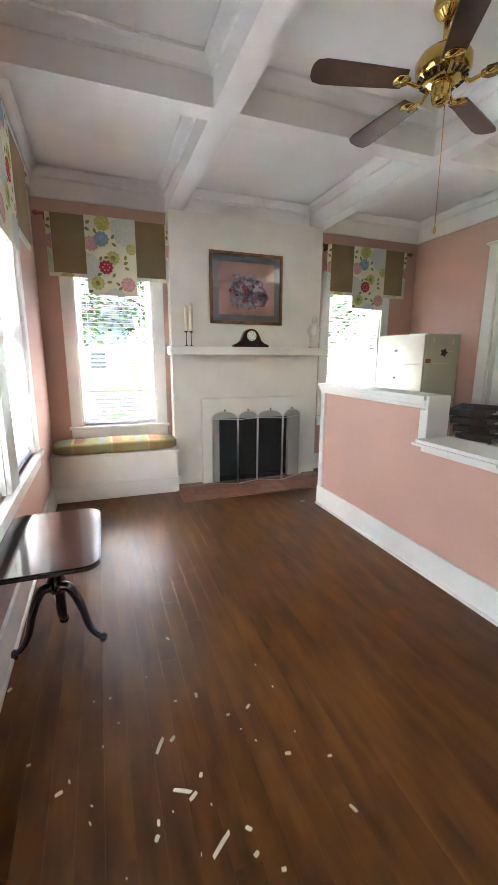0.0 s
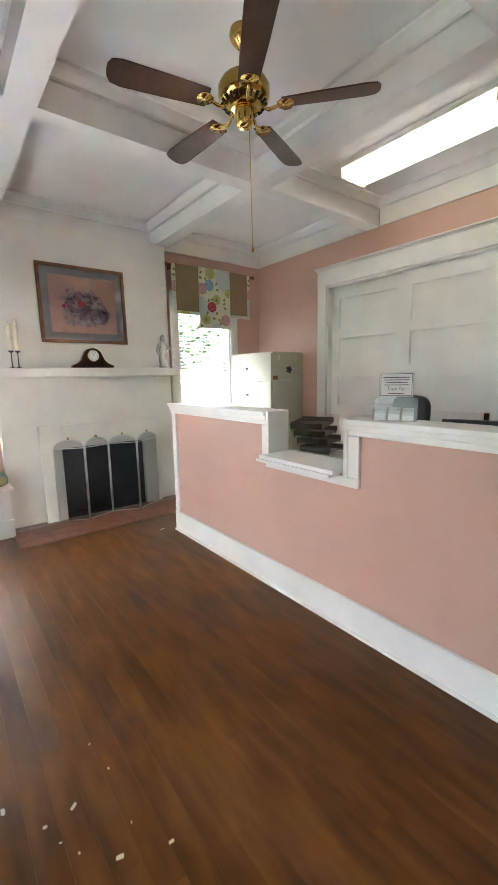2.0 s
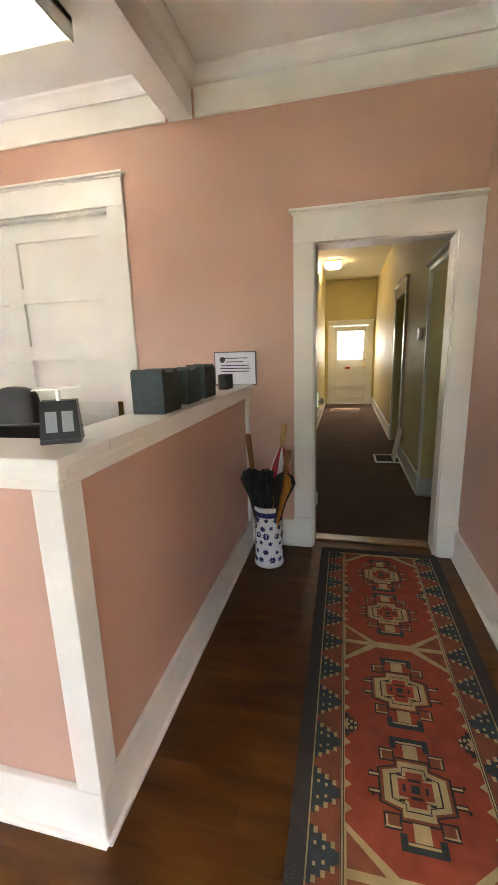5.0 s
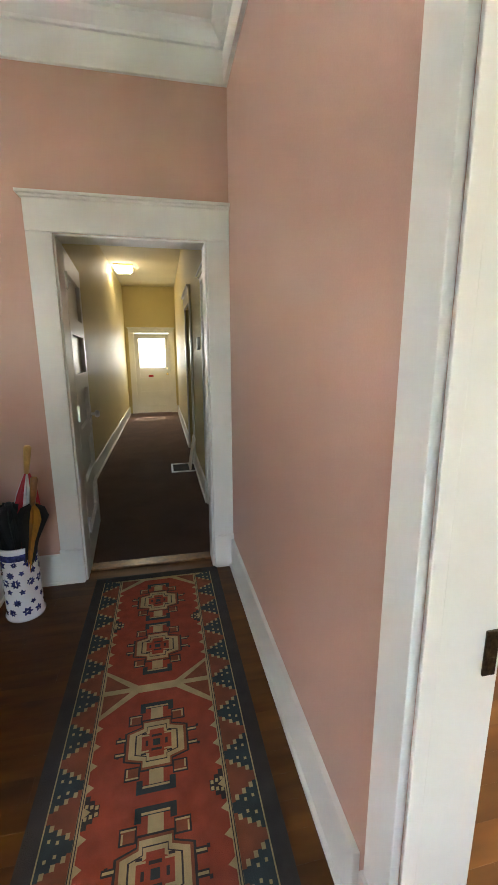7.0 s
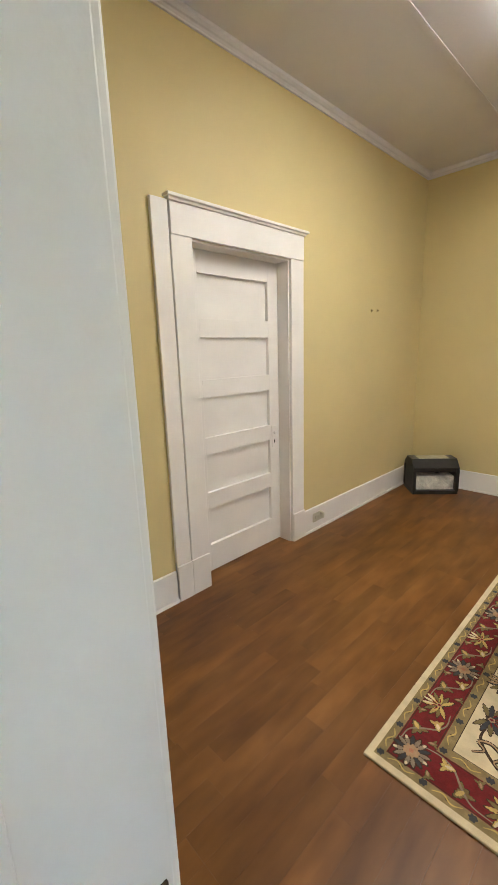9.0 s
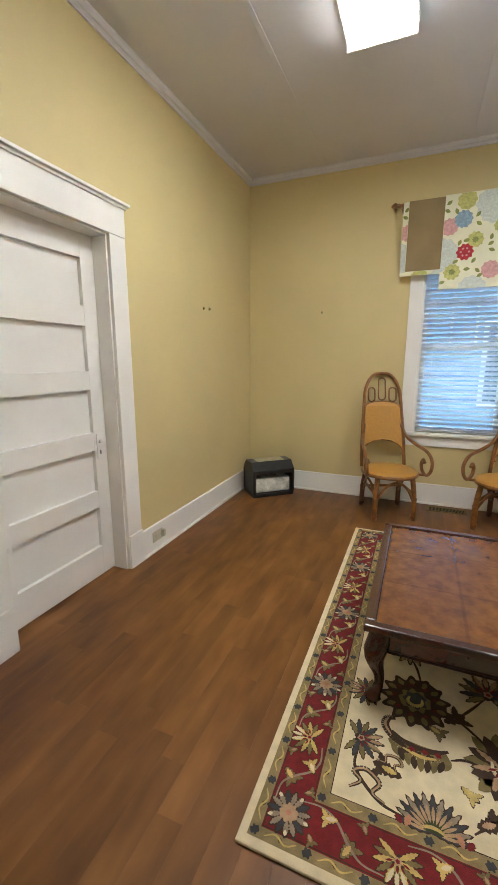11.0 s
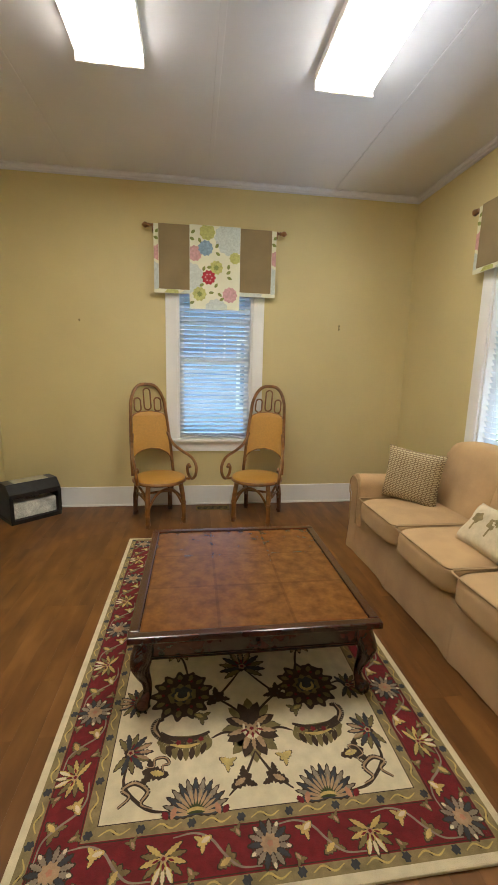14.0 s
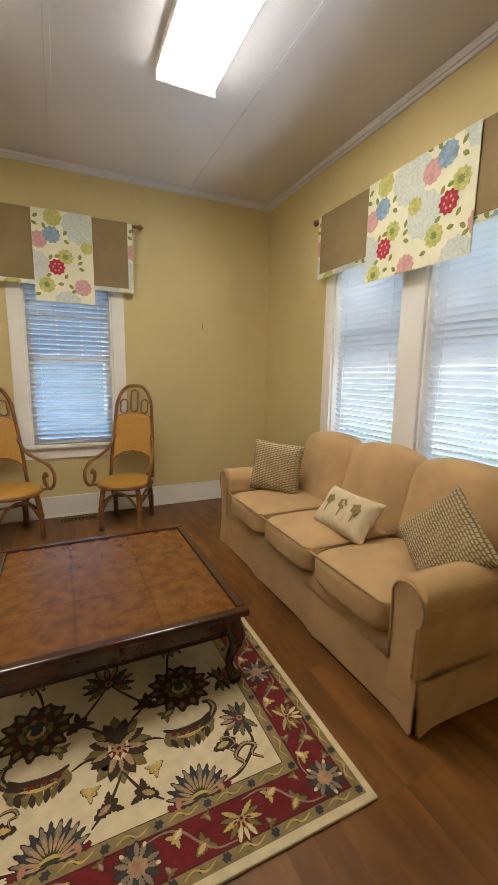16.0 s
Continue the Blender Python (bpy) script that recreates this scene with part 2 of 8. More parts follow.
RUNCREAM = mat("runner_cream_wool", (0.47, 0.37, 0.19), 1.0, grain=16, vary=0.10, bump=0.7, fine=380)
RUNBLUE = mat("runner_blue_wool", (0.030, 0.048, 0.054), 1.0, grain=16, vary=0.12, bump=0.7, fine=380)
RUNRUST = mat("runner_rust_wool", (0.24, 0.075, 0.035), 1.0, grain=16, vary=0.12, bump=0.7, fine=380)
CARPET = mat("brown_hall_carpet", (0.105, 0.058, 0.040), 1.0, grain=3, vary=0.10, bump=0.8, fine=300)
TUBE = lens_mat("fluorescent_lens", (1.0, 0.93, 0.82), 3.5, 0.075, 0.075)
LENSA = lens_mat("fluorescent_lens_office", (1.0, 0.97, 0.78), 0.42, 0.065, 0.07)
CEILH = mat("hall_ceiling_paint", (0.62, 0.55, 0.34), 0.7, grain=1.5, vary=0.04, bump=0.1, fine=120)
LAMPW = mat("hall_lamp_glass", (1.0, 0.92, 0.76), 0.4, emit=1.9, vary=0.0)
PAPER = mat("white_paper", (0.78, 0.78, 0.78), 0.8, vary=0.02)
INK = mat("black_ink", (0.03, 0.03, 0.035), 0.8)
PANE = glass("window_pane_glass")
CLEAR = bpy.data.materials.new("clear_acrylic")
CLEAR.use_nodes = True
_n, _l = CLEAR.node_tree.nodes, CLEAR.node_tree.links
_tr, _mxs = _n.new("ShaderNodeBsdfTransparent"), _n.new("ShaderNodeMixShader")
_mxs.inputs[0].default_value = 0.13
_n["Principled BSDF"].inputs["Base Color"].default_value = (0.85, 0.88, 0.88, 1)
_n["Principled BSDF"].inputs["Roughness"].default_value = 0.08
_l.new(_tr.outputs[0], _mxs.inputs[1])
_l.new(_n["Principled BSDF"].outputs[0], _mxs.inputs[2])
_l.new(_mxs.outputs[0], _n["Material Output"].inputs[0])


# ---- shape helpers ----
def box(bm, x0, y0, z0, x1, y1, z1, bevel=0.0):
    tmp = bmesh.new() if bevel else bm
    vs = [tmp.verts.new(p) for p in ((x0, y0, z0), (x1, y0, z0), (x1, y1, z0), (x0, y1, z0), (x0, y0, z1), (x1, y0, z1), (x1, y1, z1), (x0, y1, z1))]
    for f in ((3, 2, 1, 0), (4, 5, 6, 7), (0, 1, 5, 4), (1, 2, 6, 5), (2, 3, 7, 6), (3, 0, 4, 7)):
        tmp.faces.new([vs[i] for i in f])
    if bevel:
        bmesh.ops.bevel(tmp, geom=tmp.edges[:], offset=bevel, segments=2, profile=0.6, affect="EDGES")
        merge(bm, tmp)
    return bm


def merge(bm, tmp, m=None):
    if m is not None:
        bmesh.ops.transform(tmp, matrix=m, verts=tmp.verts[:])
    me = bpy.data.meshes.new("t")
    tmp.to_mesh(me)
    tmp.free()
    bm.from_mesh(me)
    bpy.data.meshes.remove(me)


def prism(bm, outline, z0, z1, m=None, bevel=0.0):
    """Extrudes an outline in the xy plane from z0 to z1, then moves it by m."""
    tmp = bmesh.new()
    lo = [tmp.verts.new((x, y, z0)) for x, y in outline]
    hi = [tmp.verts.new((x, y, z1)) for x, y in outline]
    tmp.faces.new(lo[::-1])
    tmp.faces.new(hi)
    k = len(lo)
    for i in range(k):
        tmp.faces.new((lo[i], lo[(i + 1) % k], hi[(i + 1) % k], hi[i]))
    bmesh.ops.recalc_face_normals(tmp, faces=tmp.faces[:])
    if bevel:
        bmesh.ops.bevel(tmp, geom=[e for e in tmp.edges if abs(e.verts[0].co.z - e.verts[1].co.z) < 1e-6], offset=bevel, segments=2, affect="EDGES")
    merge(bm, tmp, m)


def lathe(bm, profile, n=24, m=None):
    """Turns (radius, height) pairs about z."""
    tmp = bmesh.new()
    rings = []
    for r, z in profile:
        rings.append([tmp.verts.new((max(r, 1e-4) * math.cos(6.2832 * i / n), max(r, 1e-4) * math.sin(6.2832 * i / n), z)) for i in range(n)])
    for a, b in zip(rings, rings[1:]):
        for i in range(n):
            tmp.faces.new((a[i], a[(i + 1) % n], b[(i + 1) % n], b[i]))
    tmp.faces.new(rings[0][::-1])
    tmp.faces.new(rings[-1])
    merge(bm, tmp, m)


def smooth_path(pts, steps=6):
    """Catmull-Rom through the points."""
    p = [Vector(q) for q in pts]
    p = [p[0] * 2 - p[1]] + p + [p[-1] * 2 - p[-2]]
    out = []
    for i in range(1, len(p) - 2):
        for s in range(steps):
            t = s / steps
            a, b, c, d = p[i - 1], p[i], p[i + 1], p[i + 2]
            out.append(0.5 * ((2 * b) + (c - a) * t + (2 * a - 5 * b + 4 * c - d) * t * t + (3 * b - a - 3 * c + d) * t ** 3))
    return out + [p[-2]]


def tube(bm, pts, radius, n=8, closed=False, flat=1.0):
    """A round bar along points; radius is a number or one per point."""
    pts = [Vector(p) for p in pts]
    k = len(pts)
    rad = radius if isinstance(radius, (list, tuple)) else [radius] * k
    rings, up = [], Vector((0.13, 0.27, 0.95)).normalized()
    side = None
    for i, p in enumerate(pts):
        if closed:
            d = pts[(i + 1) % k] - pts[i - 1]
        else:
            d = pts[min(i + 1, k - 1)] - pts[max(i - 1, 0)]
        d.normalize()
        s = d.cross(up) if side is None else side - d * side.dot(d)
        if s.length < 1e-4:
            s = d.cross(Vector((1, 0, 0)))
        side = s.normalized()
        w = side.cross(d)
        rings.append([bm.verts.new(p + rad[i] * (math.cos(6.2832 * j / n) * side + flat * math.sin(6.2832 * j / n) * w)) for j in range(n)])
    pairs = list(zip(rings, rings[1:])) + ([(rings[-1], rings[0])] if closed else [])
    for a, b in pairs:
        for j in range(n):
            bm.faces.new((a[j], a[(j + 1) % n], b[(j + 1) % n], b[j]))
    if not closed:
        bm.faces.new(rings[0][::-1])
        bm.faces.new(rings[-1])


def solid(name, bm, material, parent=None, label="", smooth=False):
    bmesh.ops.recalc_face_normals(bm, faces=bm.faces[:])
    me = bpy.data.meshes.new(name)
    bm.to_mesh(me)
    bm.free()
    me.materials.append(material)
    if smooth:
        for p in me.polygons:
            p.use_smooth = True
    ob = new(name, me)
    if parent:
        ob.parent = parent
    if label:
        ob["label"] = label
    return ob


def part(name, bm, material, parent, label="", smooth=False):
    return solid(name, bm, material, parent, label, smooth)


def piece(name, me, parent, m):
    ob = new(name, me)
    ob.parent = parent
    ob.matrix_local = m
    return ob


def mesh_of(bm, material, smooth=False):
    bmesh.ops.recalc_face_normals(bm, faces=bm.faces[:])
    me = bpy.data.meshes.new("piece")
    bm.to_mesh(me)
    bm.free()
    me.materials.append(material)
    if smooth:
        for p in me.polygons:
            p.use_smooth = True
    return me


def thing(name, label, category, m=None, group="", kind=""):
    ob = new(name)
    ob.empty_display_size = 0.1
    if m is not None:
        ob.matrix_world = m
    return tagged(ob, label, category, group, kind)


def boxes(name, list_of, material, label="", category="", kind="", bevel=0.0, parent=None):
    bm = bmesh.new()
    for b in list_of:
        box(bm, *b, bevel=bevel)
    ob = solid(name, bm, material, parent)
    return tagged(ob, label, category, "", kind)


def wall_boxes(axis, a0, a1, c0, c1, z0, z1, openings):
    """Boxes of a wall along axis ('x' or 'y') from a0 to a1, c0..c1 thick, leaving out openings (b0, b1, zlo, zhi)."""
    out = []

    def add(u0, u1, w0, w1):
        if u1 - u0 > 1e-4 and w1 - w0 > 1e-4:
            out.append((u0, c0, w0, u1, c1, w1) if axis == "x" else (c0, u0, w0, c1, u1, w1))
    at = a0
    for b0, b1, lo, hi in sorted(openings):
        add(at, b0, z0, z1)
        add(b0, b1, z0, lo)
        add(b0, b1, hi, z1)
        at = b1
    add(at, a1, z0, z1)
    return out


# ---- setting: walls ----
T = 0.16
WIN_Z = (0.70, 2.30)
NW, NE = (0.07, 0.84), (2.96, 3.73)            # north windows, x
WA = ((1.72, 2.52), (2.74, 3.54))              # reception west windows, y
WB = ((-3.94, -3.18), (-2.98, -2.22))          # sitting room west windows, y
SB = (1.41, 2.15)                              # sitting room south window, x
SD = (1.615, 3.465, 2.415)                       # wide doors: y, y, head
HD = (-0.631, 0.204, 2.072)                    # hall doorway
DB = (1.30, 2.23, 2.10)                       # doorway between the rooms: x, x, head
FD = (-0.46, 0.46)                             # unseen open doorway, added behind the walk's start to let in daylight, y
ED = (-3.03, -2.20, 2.08)                      # sitting room closed door: y, y, head

boxes("wall_north", wall_boxes("x", AW - T, AE + T, AN, AN + T, 0, AC, [(*NW, *WIN_Z), (*NE, *WIN_Z)]), PINK,
      "pink painted wall around the white fireplace", "wall", "structure")
boxes("wall_west", wall_boxes("y", AS - 0.15, AN, AW - T, AW, 0, AC, [(*w, *WIN_Z) for w in WA] + [(*FD, 0, 2.06)]), PINK,
      "pink painted wall with a pair of windows", "wall", "structure")
boxes("wall_east", wall_boxes("y", AS, AN, AE, AE + T, 0, AC, [(SD[0], SD[1], 0, SD[2]), (HD[0], HD[1], 0, HD[2])]), PINK,
      "pink painted wall with wide white doors", "wall", "structure")
boxes("wall_middle", wall_boxes("x", AW, AE + T, AS - 0.074, AS, 0, AC, [(DB[0], DB[1], 0, DB[2])]), PINK,
      "pink side of the wall between two rooms", "wall", "structure")
boxes("wall_middle_back", wall_boxes("x", BW, BE + T, BN, AS - 0.075, 0, BC, [(DB[0], DB[1], 0, DB[2])]), YELLOW,
      "yellow side of the wall between two rooms", "wall", "structure")
boxes("wall_south", wall_boxes("x", BW - T, BE + T, BS - T, BS, 0, BC, [(*SB, *WIN_Z)]), YELLOW,
      "pale yellow painted wall with one window", "wall", "structure")
boxes("wall_west_sitting", wall_boxes("y", BS, BN, BW - T, BW, 0, BC, [(*w, *WIN_Z) for w in WB]), YELLOW,
      "pale yellow painted wall with two windows", "wall", "structure")
boxes("wall_east_sitting", wall_boxes("y", BS, BN, BE, BE + T, 0, BC, [(ED[0], ED[1], 0, ED[2])]), YELLOW,
      "pale yellow painted wall with a white door", "wall", "structure")
boxes("backing_wall", [(AE + T + 0.12, 1.3, 0, AE + T + 0.14, 3.8, AC), (BE + T + 0.1, -3.3, 0, BE + T + 0.12, -1.9, BC)], WHITE, "plain wall closing the doorways", "wall", "structure")

# hall beyond the doorway
HX0 = AE + T
boxes("wall_hall_north", wall_boxes("x", HX0, HX, HN, HN + T, 0, HC, []), YELLOW, "yellow painted hall wall", "wall", "structure")
boxes("wall_hall_south", wall_boxes("x", 5.45, HX, HS - T, HS, 0, HC, [(7.05, 7.95, 0, 2.08)]) + [(5.45, -2.2, 0, 5.45 + T, HS - T, HC), (HX0, HS - T, 2.05, 5.45, HS, HC), (HX0, HS - T, 0, 4.52, HS, 2.05)], YELLOW,
      "yellow painted hall wall with a side doorway", "wall", "structure")
boxes("wall_hall_recess", [(HX0, -2.36, 0, 5.45 + T, -2.2, HC), (6.9, -2.2, 0, 8.1, -2.1, HC), (6.8, -2.2, 0, 6.9, HS - T, HC), (8.1, -2.2, 0, 8.2, HS - T, HC),
                           (HX0 - 0.02, -2.2, 0, HX0, AS - 0.15, HC)], YELLOW, "yellow painted side passage walls", "wall", "structure")
boxes("wall_hall_end", wall_boxes("y", HS - T, HN + T, HX, HX + T, 0, HC, [(-0.56, 0.30, 0, 2.0)]), YELLOW, "yellow wall at the end of the hall", "wall", "structure")

# ceilings
boxes("ceiling", [(AW - T, AS - 0.075, AC, AE + T, AN + T, AC + 0.1)], CEILA, "white painted ceiling between deep beams", "ceiling", "structure")
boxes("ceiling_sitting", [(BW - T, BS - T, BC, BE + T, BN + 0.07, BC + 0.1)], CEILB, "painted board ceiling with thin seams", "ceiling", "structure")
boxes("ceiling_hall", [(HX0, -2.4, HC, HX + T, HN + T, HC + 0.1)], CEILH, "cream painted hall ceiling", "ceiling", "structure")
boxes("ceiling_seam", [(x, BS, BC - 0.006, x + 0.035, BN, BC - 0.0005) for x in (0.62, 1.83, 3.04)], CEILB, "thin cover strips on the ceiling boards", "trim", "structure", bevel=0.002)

# coffer beams with a step moulding along their tops
BZ = 2.858


def crown(bm, axis, a0, a1, c, sign, top, h=0.085, d=0.07):
    """A stepped crown moulding along axis, against the face c, reaching out by sign."""
    prof = [(0, 0), (d, 0), (d, -0.018), (d * 0.72, -0.03), (d * 0.45, -h * 0.62), (d * 0.25, -h * 0.8), (d * 0.25, -h), (0, -h)]
    for (u0, w0), (u1, w1) in zip(prof, prof[1:] + prof[:1]):
        q = []
        for u, w, a in ((u0, w0, a0), (u1, w1, a0), (u1, w1, a1), (u0, w0, a1)):
            q.append(bm.verts.new((a, c + sign * u, top + w) if axis == "x" else (c + sign * u, a, top + w)))
        bm.faces.new(q)


bm = bmesh.new()
BX, BY = ((1.0, 1.16), (2.65, 2.80)), ((0.97, 1.127), (2.80, 2.94))
for x0, x1 in BX:
    box(bm, x0, AS, BZ, x1, AN, AC)
for y0, y1 in BY:
    ends = [AW, BX[0][0], BX[0][1], BX[1][0], BX[1][1], AE]
    for i in (0, 2, 4):
        box(bm, ends[i], y0, BZ + 0.0005, ends[i + 1], y1, AC)
tagged(solid("ceiling_beam", bm, CEILA), "white painted deep ceiling beams in a grid", "beam", "", "structure")
bm = bmesh.new()
xs, ys = [AW, *BX[0], *BX[1], AE], [AS, *BY[0], *BY[1], AN]
for i in (0, 2, 4):
    for j in (0, 2, 4):
        x0, x1, y0, y1 = xs[i], xs[i + 1], ys[j], ys[j + 1]
        dx0, dx1, dy0, dy1 = (0.022 if i == 0 else 0), (0.022 if i == 4 else 0), (0.022 if j == 0 else 0), (0.022 if j == 4 else 0)
        crown(bm, "x", x0, x1, y0 + dy0, 1, AC)
        crown(bm, "x", x0, x1, y1 - dy1, -1, AC)
        crown(bm, "y", y0, y1, x0 + dx0, 1, AC)
        crown(bm, "y", y0, y1, x1 - dx1, -1, AC)
tagged(solid("crown_molding", bm, CEILA), "white stepped crown moulding in every coffer", "molding", "", "structure")
bm = bmesh.new()
for i in (0, 2, 4):
    box(bm, xs[i] + 0.001, AN - 0.022, BZ, xs[i + 1] - 0.001, AN, AC)
    box(bm, xs[i] + 0.001, AS, BZ, xs[i + 1] - 0.001, AS + 0.022, AC)
    box(bm, AW, ys[i] + 0.023, BZ, AW + 0.022, ys[i + 1] - 0.023, AC)
    box(bm, AE - 0.022, ys[i] + 0.023, BZ, AE, ys[i + 1] - 0.023, AC)
tagged(solid("frieze_board", bm, WHITE), "white painted frieze board under the ceiling", "trim", "", "structure")
bm = bmesh.new()
for axis, a0, a1, c, s in (("x", BW, BE, BS, 1), ("x", BW, BE, BN, -1), ("y", BS, BN, BW, 1), ("y", BS, BN, BE, -1)):
    crown(bm, axis, a0, a1, c, s, BC, 0.05, 0.045)
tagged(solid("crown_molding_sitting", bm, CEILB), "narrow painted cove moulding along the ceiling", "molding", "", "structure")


# baseboards
def base_boxes(axis, a0, a1, c, s, h=0.2, t=0.02):
    lo, hi = (c, c + s * t) if s > 0 else (c + s * t, c)
    l2, h2 = (c, c + s * (t + 0.014)) if s > 0 else (c + s * (t + 0.014), c)
    if axis == "x":
        return [(a0, lo, 0.0, a1, hi, h), (a0, l2, 0.0, a1, h2, 0.018)]
    return [(lo, a0, 0.0, hi, a1, h), (l2, a0, 0.0, h2, a1, 0.018)]


def baseboard(name, runs, label):
    bm = bmesh.new()
    for r in runs:
        bs = base_boxes(*r)
        box(bm, *bs[0], bevel=0.004)
        box(bm, *bs[1], bevel=0.004)
    tagged(solid(name, bm, WHITE), label, "baseboard", "", "structure")


baseboard("baseboard", [("y", AS, FD[0] - 0.12, AW, 1), ("y", FD[1] + 0.12, 4.33, AW, 1), ("y", 0.336, 0.66, AE, -1), ("x", DB[1] + 0.15, AE, AS, 1), ("x", AW, DB[0] - 0.15, AS, 1), ("x", 2.76, AE, AN, -1), ("y", 0.8, 1.5, AE, -1)],
          "tall white painted baseboard")
baseboard("baseboard_sitting", [("x", BW, BE, BS, 1), ("y", BS, ED[0] - 0.135, BE, -1), ("y", BS, BN, BW, 1), ("x", DB[1] + 0.15, BE, BN, -1), ("y", -1.95, BN, BE, -1)],
          "tall white baseboard with shoe moulding")
baseboard("baseboard_hall", [("x", 5.45, 6.92, HS, 1, 0.18), ("x", 8.08, HX, HS, 1, 0.18), ("x", HX0, HX, HN, -1, 0.18), ("y", -2.2, HS + 0.02, 5.45, -1, 0.18), ("y", HS, -0.69, HX, -1, 0.18)],
          "white painted hall baseboard")


# ---- door casings with a crowned head ----
def casing(name, axis, a0, a1, head, c, s, label, w=0.13, capx=0.025, top=None, legs=(True, True)):
    """Trim round an opening a0..a1 on the face c of a wall along axis; s is the way out of the wall."""
    top = top or head + 0.19
    bm = bmesh.new()

    def bx(u0, u1, d, z0, z1, bev=0.003):
        e0, e1 = (c, c + s * d) if s > 0 else (c + s * d, c)
        box(bm, *((u0, e0, z0, u1, e1, z1) if axis == "x" else (e0, u0, z0, e1, u1, z1)), bevel=bev)
    if legs[0]:
        bx(a0 - w, a0, 0.022, 0.0, head)
        bx(a0 - w - 0.004, a0 - 0.003, 0.032, 0.0, 0.23)
    if legs[1]:
        bx(a1, a1 + w, 0.022, 0.0, head)
        bx(a1 + 0.003, a1 + w + 0.004, 0.032, 0.0, 0.23)
    bx(a0 - w, a1 + w, 0.026, head + 0.0005, top - 0.03)
    bx(a0 - w - 0.012, a1 + w + 0.012, 0.038, top - 0.03, top - 0.015)
    bx(a0 - w - capx, a1 + w + capx, 0.055, top - 0.015, top)
    return tagged(solid(name, bm, WHITE), label, "door casing", "", "structure")


def jamb(name, axis, a0, a1, head, c0, c1, label, t=0.02):
    bm = bmesh.new()
    for u0, u1, z0, z1 in ((a0, a0 + t, 0, head), (a1 - t, a1, 0, head), (a0 + t, a1 - t, head - t, head)):
        box(bm, *((u0, c0, z0, u1, c1, z1) if axis == "x" else (c0, u0, z0, c1, u1, z1)), bevel=0.002)
    return tagged(solid(name, bm, WHITE), label, "door frame", "", "structure")


casing("door_casing", "y", SD[0], SD[1], SD[2], AE, -1, "wide white door casing with crowned head", 0.125, top=2.615)
casing("door_casing_hall", "y", HD[0], HD[1], HD[2], AE, -1, "white door casing with crowned head", 0.131, top=2.266)
casing("door_casing_room", "x", DB[0], DB[1], DB[2], AS, 1, "white door casing with crowned head", 0.098)
casing("door_casing_room_back", "x", DB[0], DB[1], DB[2], BN, -1, "white door casing with crowned head", 0.115)
casing("door_casing_sitting", "y", ED[0], ED[1], ED[2], BE, -1, "white door casing with crowned head", 0.135, top=2.268)
casing("door_casing_hall_side", "x", 7.05, 7.95, 2.08, HS, 1, "white casing of a side doorway", 0.12)
casing("door_casing_entry", "y", FD[0], FD[1], 2.06, AW, 1, "white casing of an unseen open doorway added for daylight", 0.12)
jamb("door_frame_entry", "y", FD[0], FD[1], 2.06, AW - T, AW + 0.001, "white jamb of an unseen open doorway added for daylight")
casing("door_casing_recess", "x", 4.52, 5.45, 2.05, HS, 1, "white casing of an open side passage", 0.05, top=2.12)
casing("door_casing_front", "y", -0.56, 0.30, 2.0, HX, -1, "white casing of the outside door", 0.12, top=2.12)
casing("door_casing_passage", "y", HS - 1.32, HS - 0.3, 2.05, 5.45, -1, "white casing of a passage doorway", 0.12)
bm = bmesh.new()
box(bm, BE - 0.022, -2.055, 0, BE, -1.955, 2.24, bevel=0.004)
box(bm, BE - 0.034, -2.058, 0, BE, -1.955, 0.23, bevel=0.004)
tagged(solid("trim", bm, WHITE), "white upright trim board beside the door casing", "trim", "", "structure")
jamb("door_frame", "y", SD[0], SD[1], SD[2], AE - 0.001, AE + T, "white jamb of the wide doorway")
jamb("door_frame_hall", "y", HD[0], HD[1], HD[2], AE - 0.001, AE + T + 0.001, "white jamb of the hall doorway", 0.012)
jamb("door_frame_room", "x", DB[0], DB[1], DB[2], BN - 0.001, AS + 0.001, "white jamb of the doorway between rooms", 0.025)
jamb("door_frame_sitting", "y", ED[0], ED[1], ED[2], BE - 0.001, BE + T, "white jamb of the closed door", 0.012)
jamb("door_frame_front", "y", -0.56, 0.30, 2.0, HX - 0.001, HX + T, "white jamb of the outside door", 0.012)


# ---- five-panel doors ----
def panel_door(name, label, m, width, height, rails=5, glazed=False):
    """Stands in the xz plane from (0,0,0); its face looks to -y."""
    d = thing(name, label, "door", m, kind="structure")
    th, st, rl = 0.04, 0.10, 0.112
    for x0 in (0, width - st):
        bm = bmesh.new()
        box(bm, x0, 0, 0, x0 + st, th, height, bevel=0.002)
        part("stile", bm, WHITE, d)
    inner = height - 0.19 - 0.13
    ph = (inner - rl * (rails - 1)) / rails
    z = 0.19
    spans, zs = [(0, 0.19)], []
    for i in range(rails):
        zs.append((z, z + ph))
        z += ph
        if not (glazed and height * 0.5 < z < height - 0.3):
            spans.append((z, z + (rl if i < rails - 1 else 0.13)))
        z += rl
    for z0, z1 in spans:
        bm = bmesh.new()
        box(bm, st, 0.0005, z0, width - st, th - 0.0005, z1, bevel=0.0015)
        part("rail", bm, WHITE, d)
    for i, (z0, z1) in enumerate(zs):
        if glazed and z0 > height * 0.5:
            continue
        bm = bmesh.new()
        box(bm, st - 0.004, 0.025, z0 - 0.004, width - st + 0.004, th - 0.006, z1 + 0.004)
        part("panel", bm, WHITE, d)
    return d


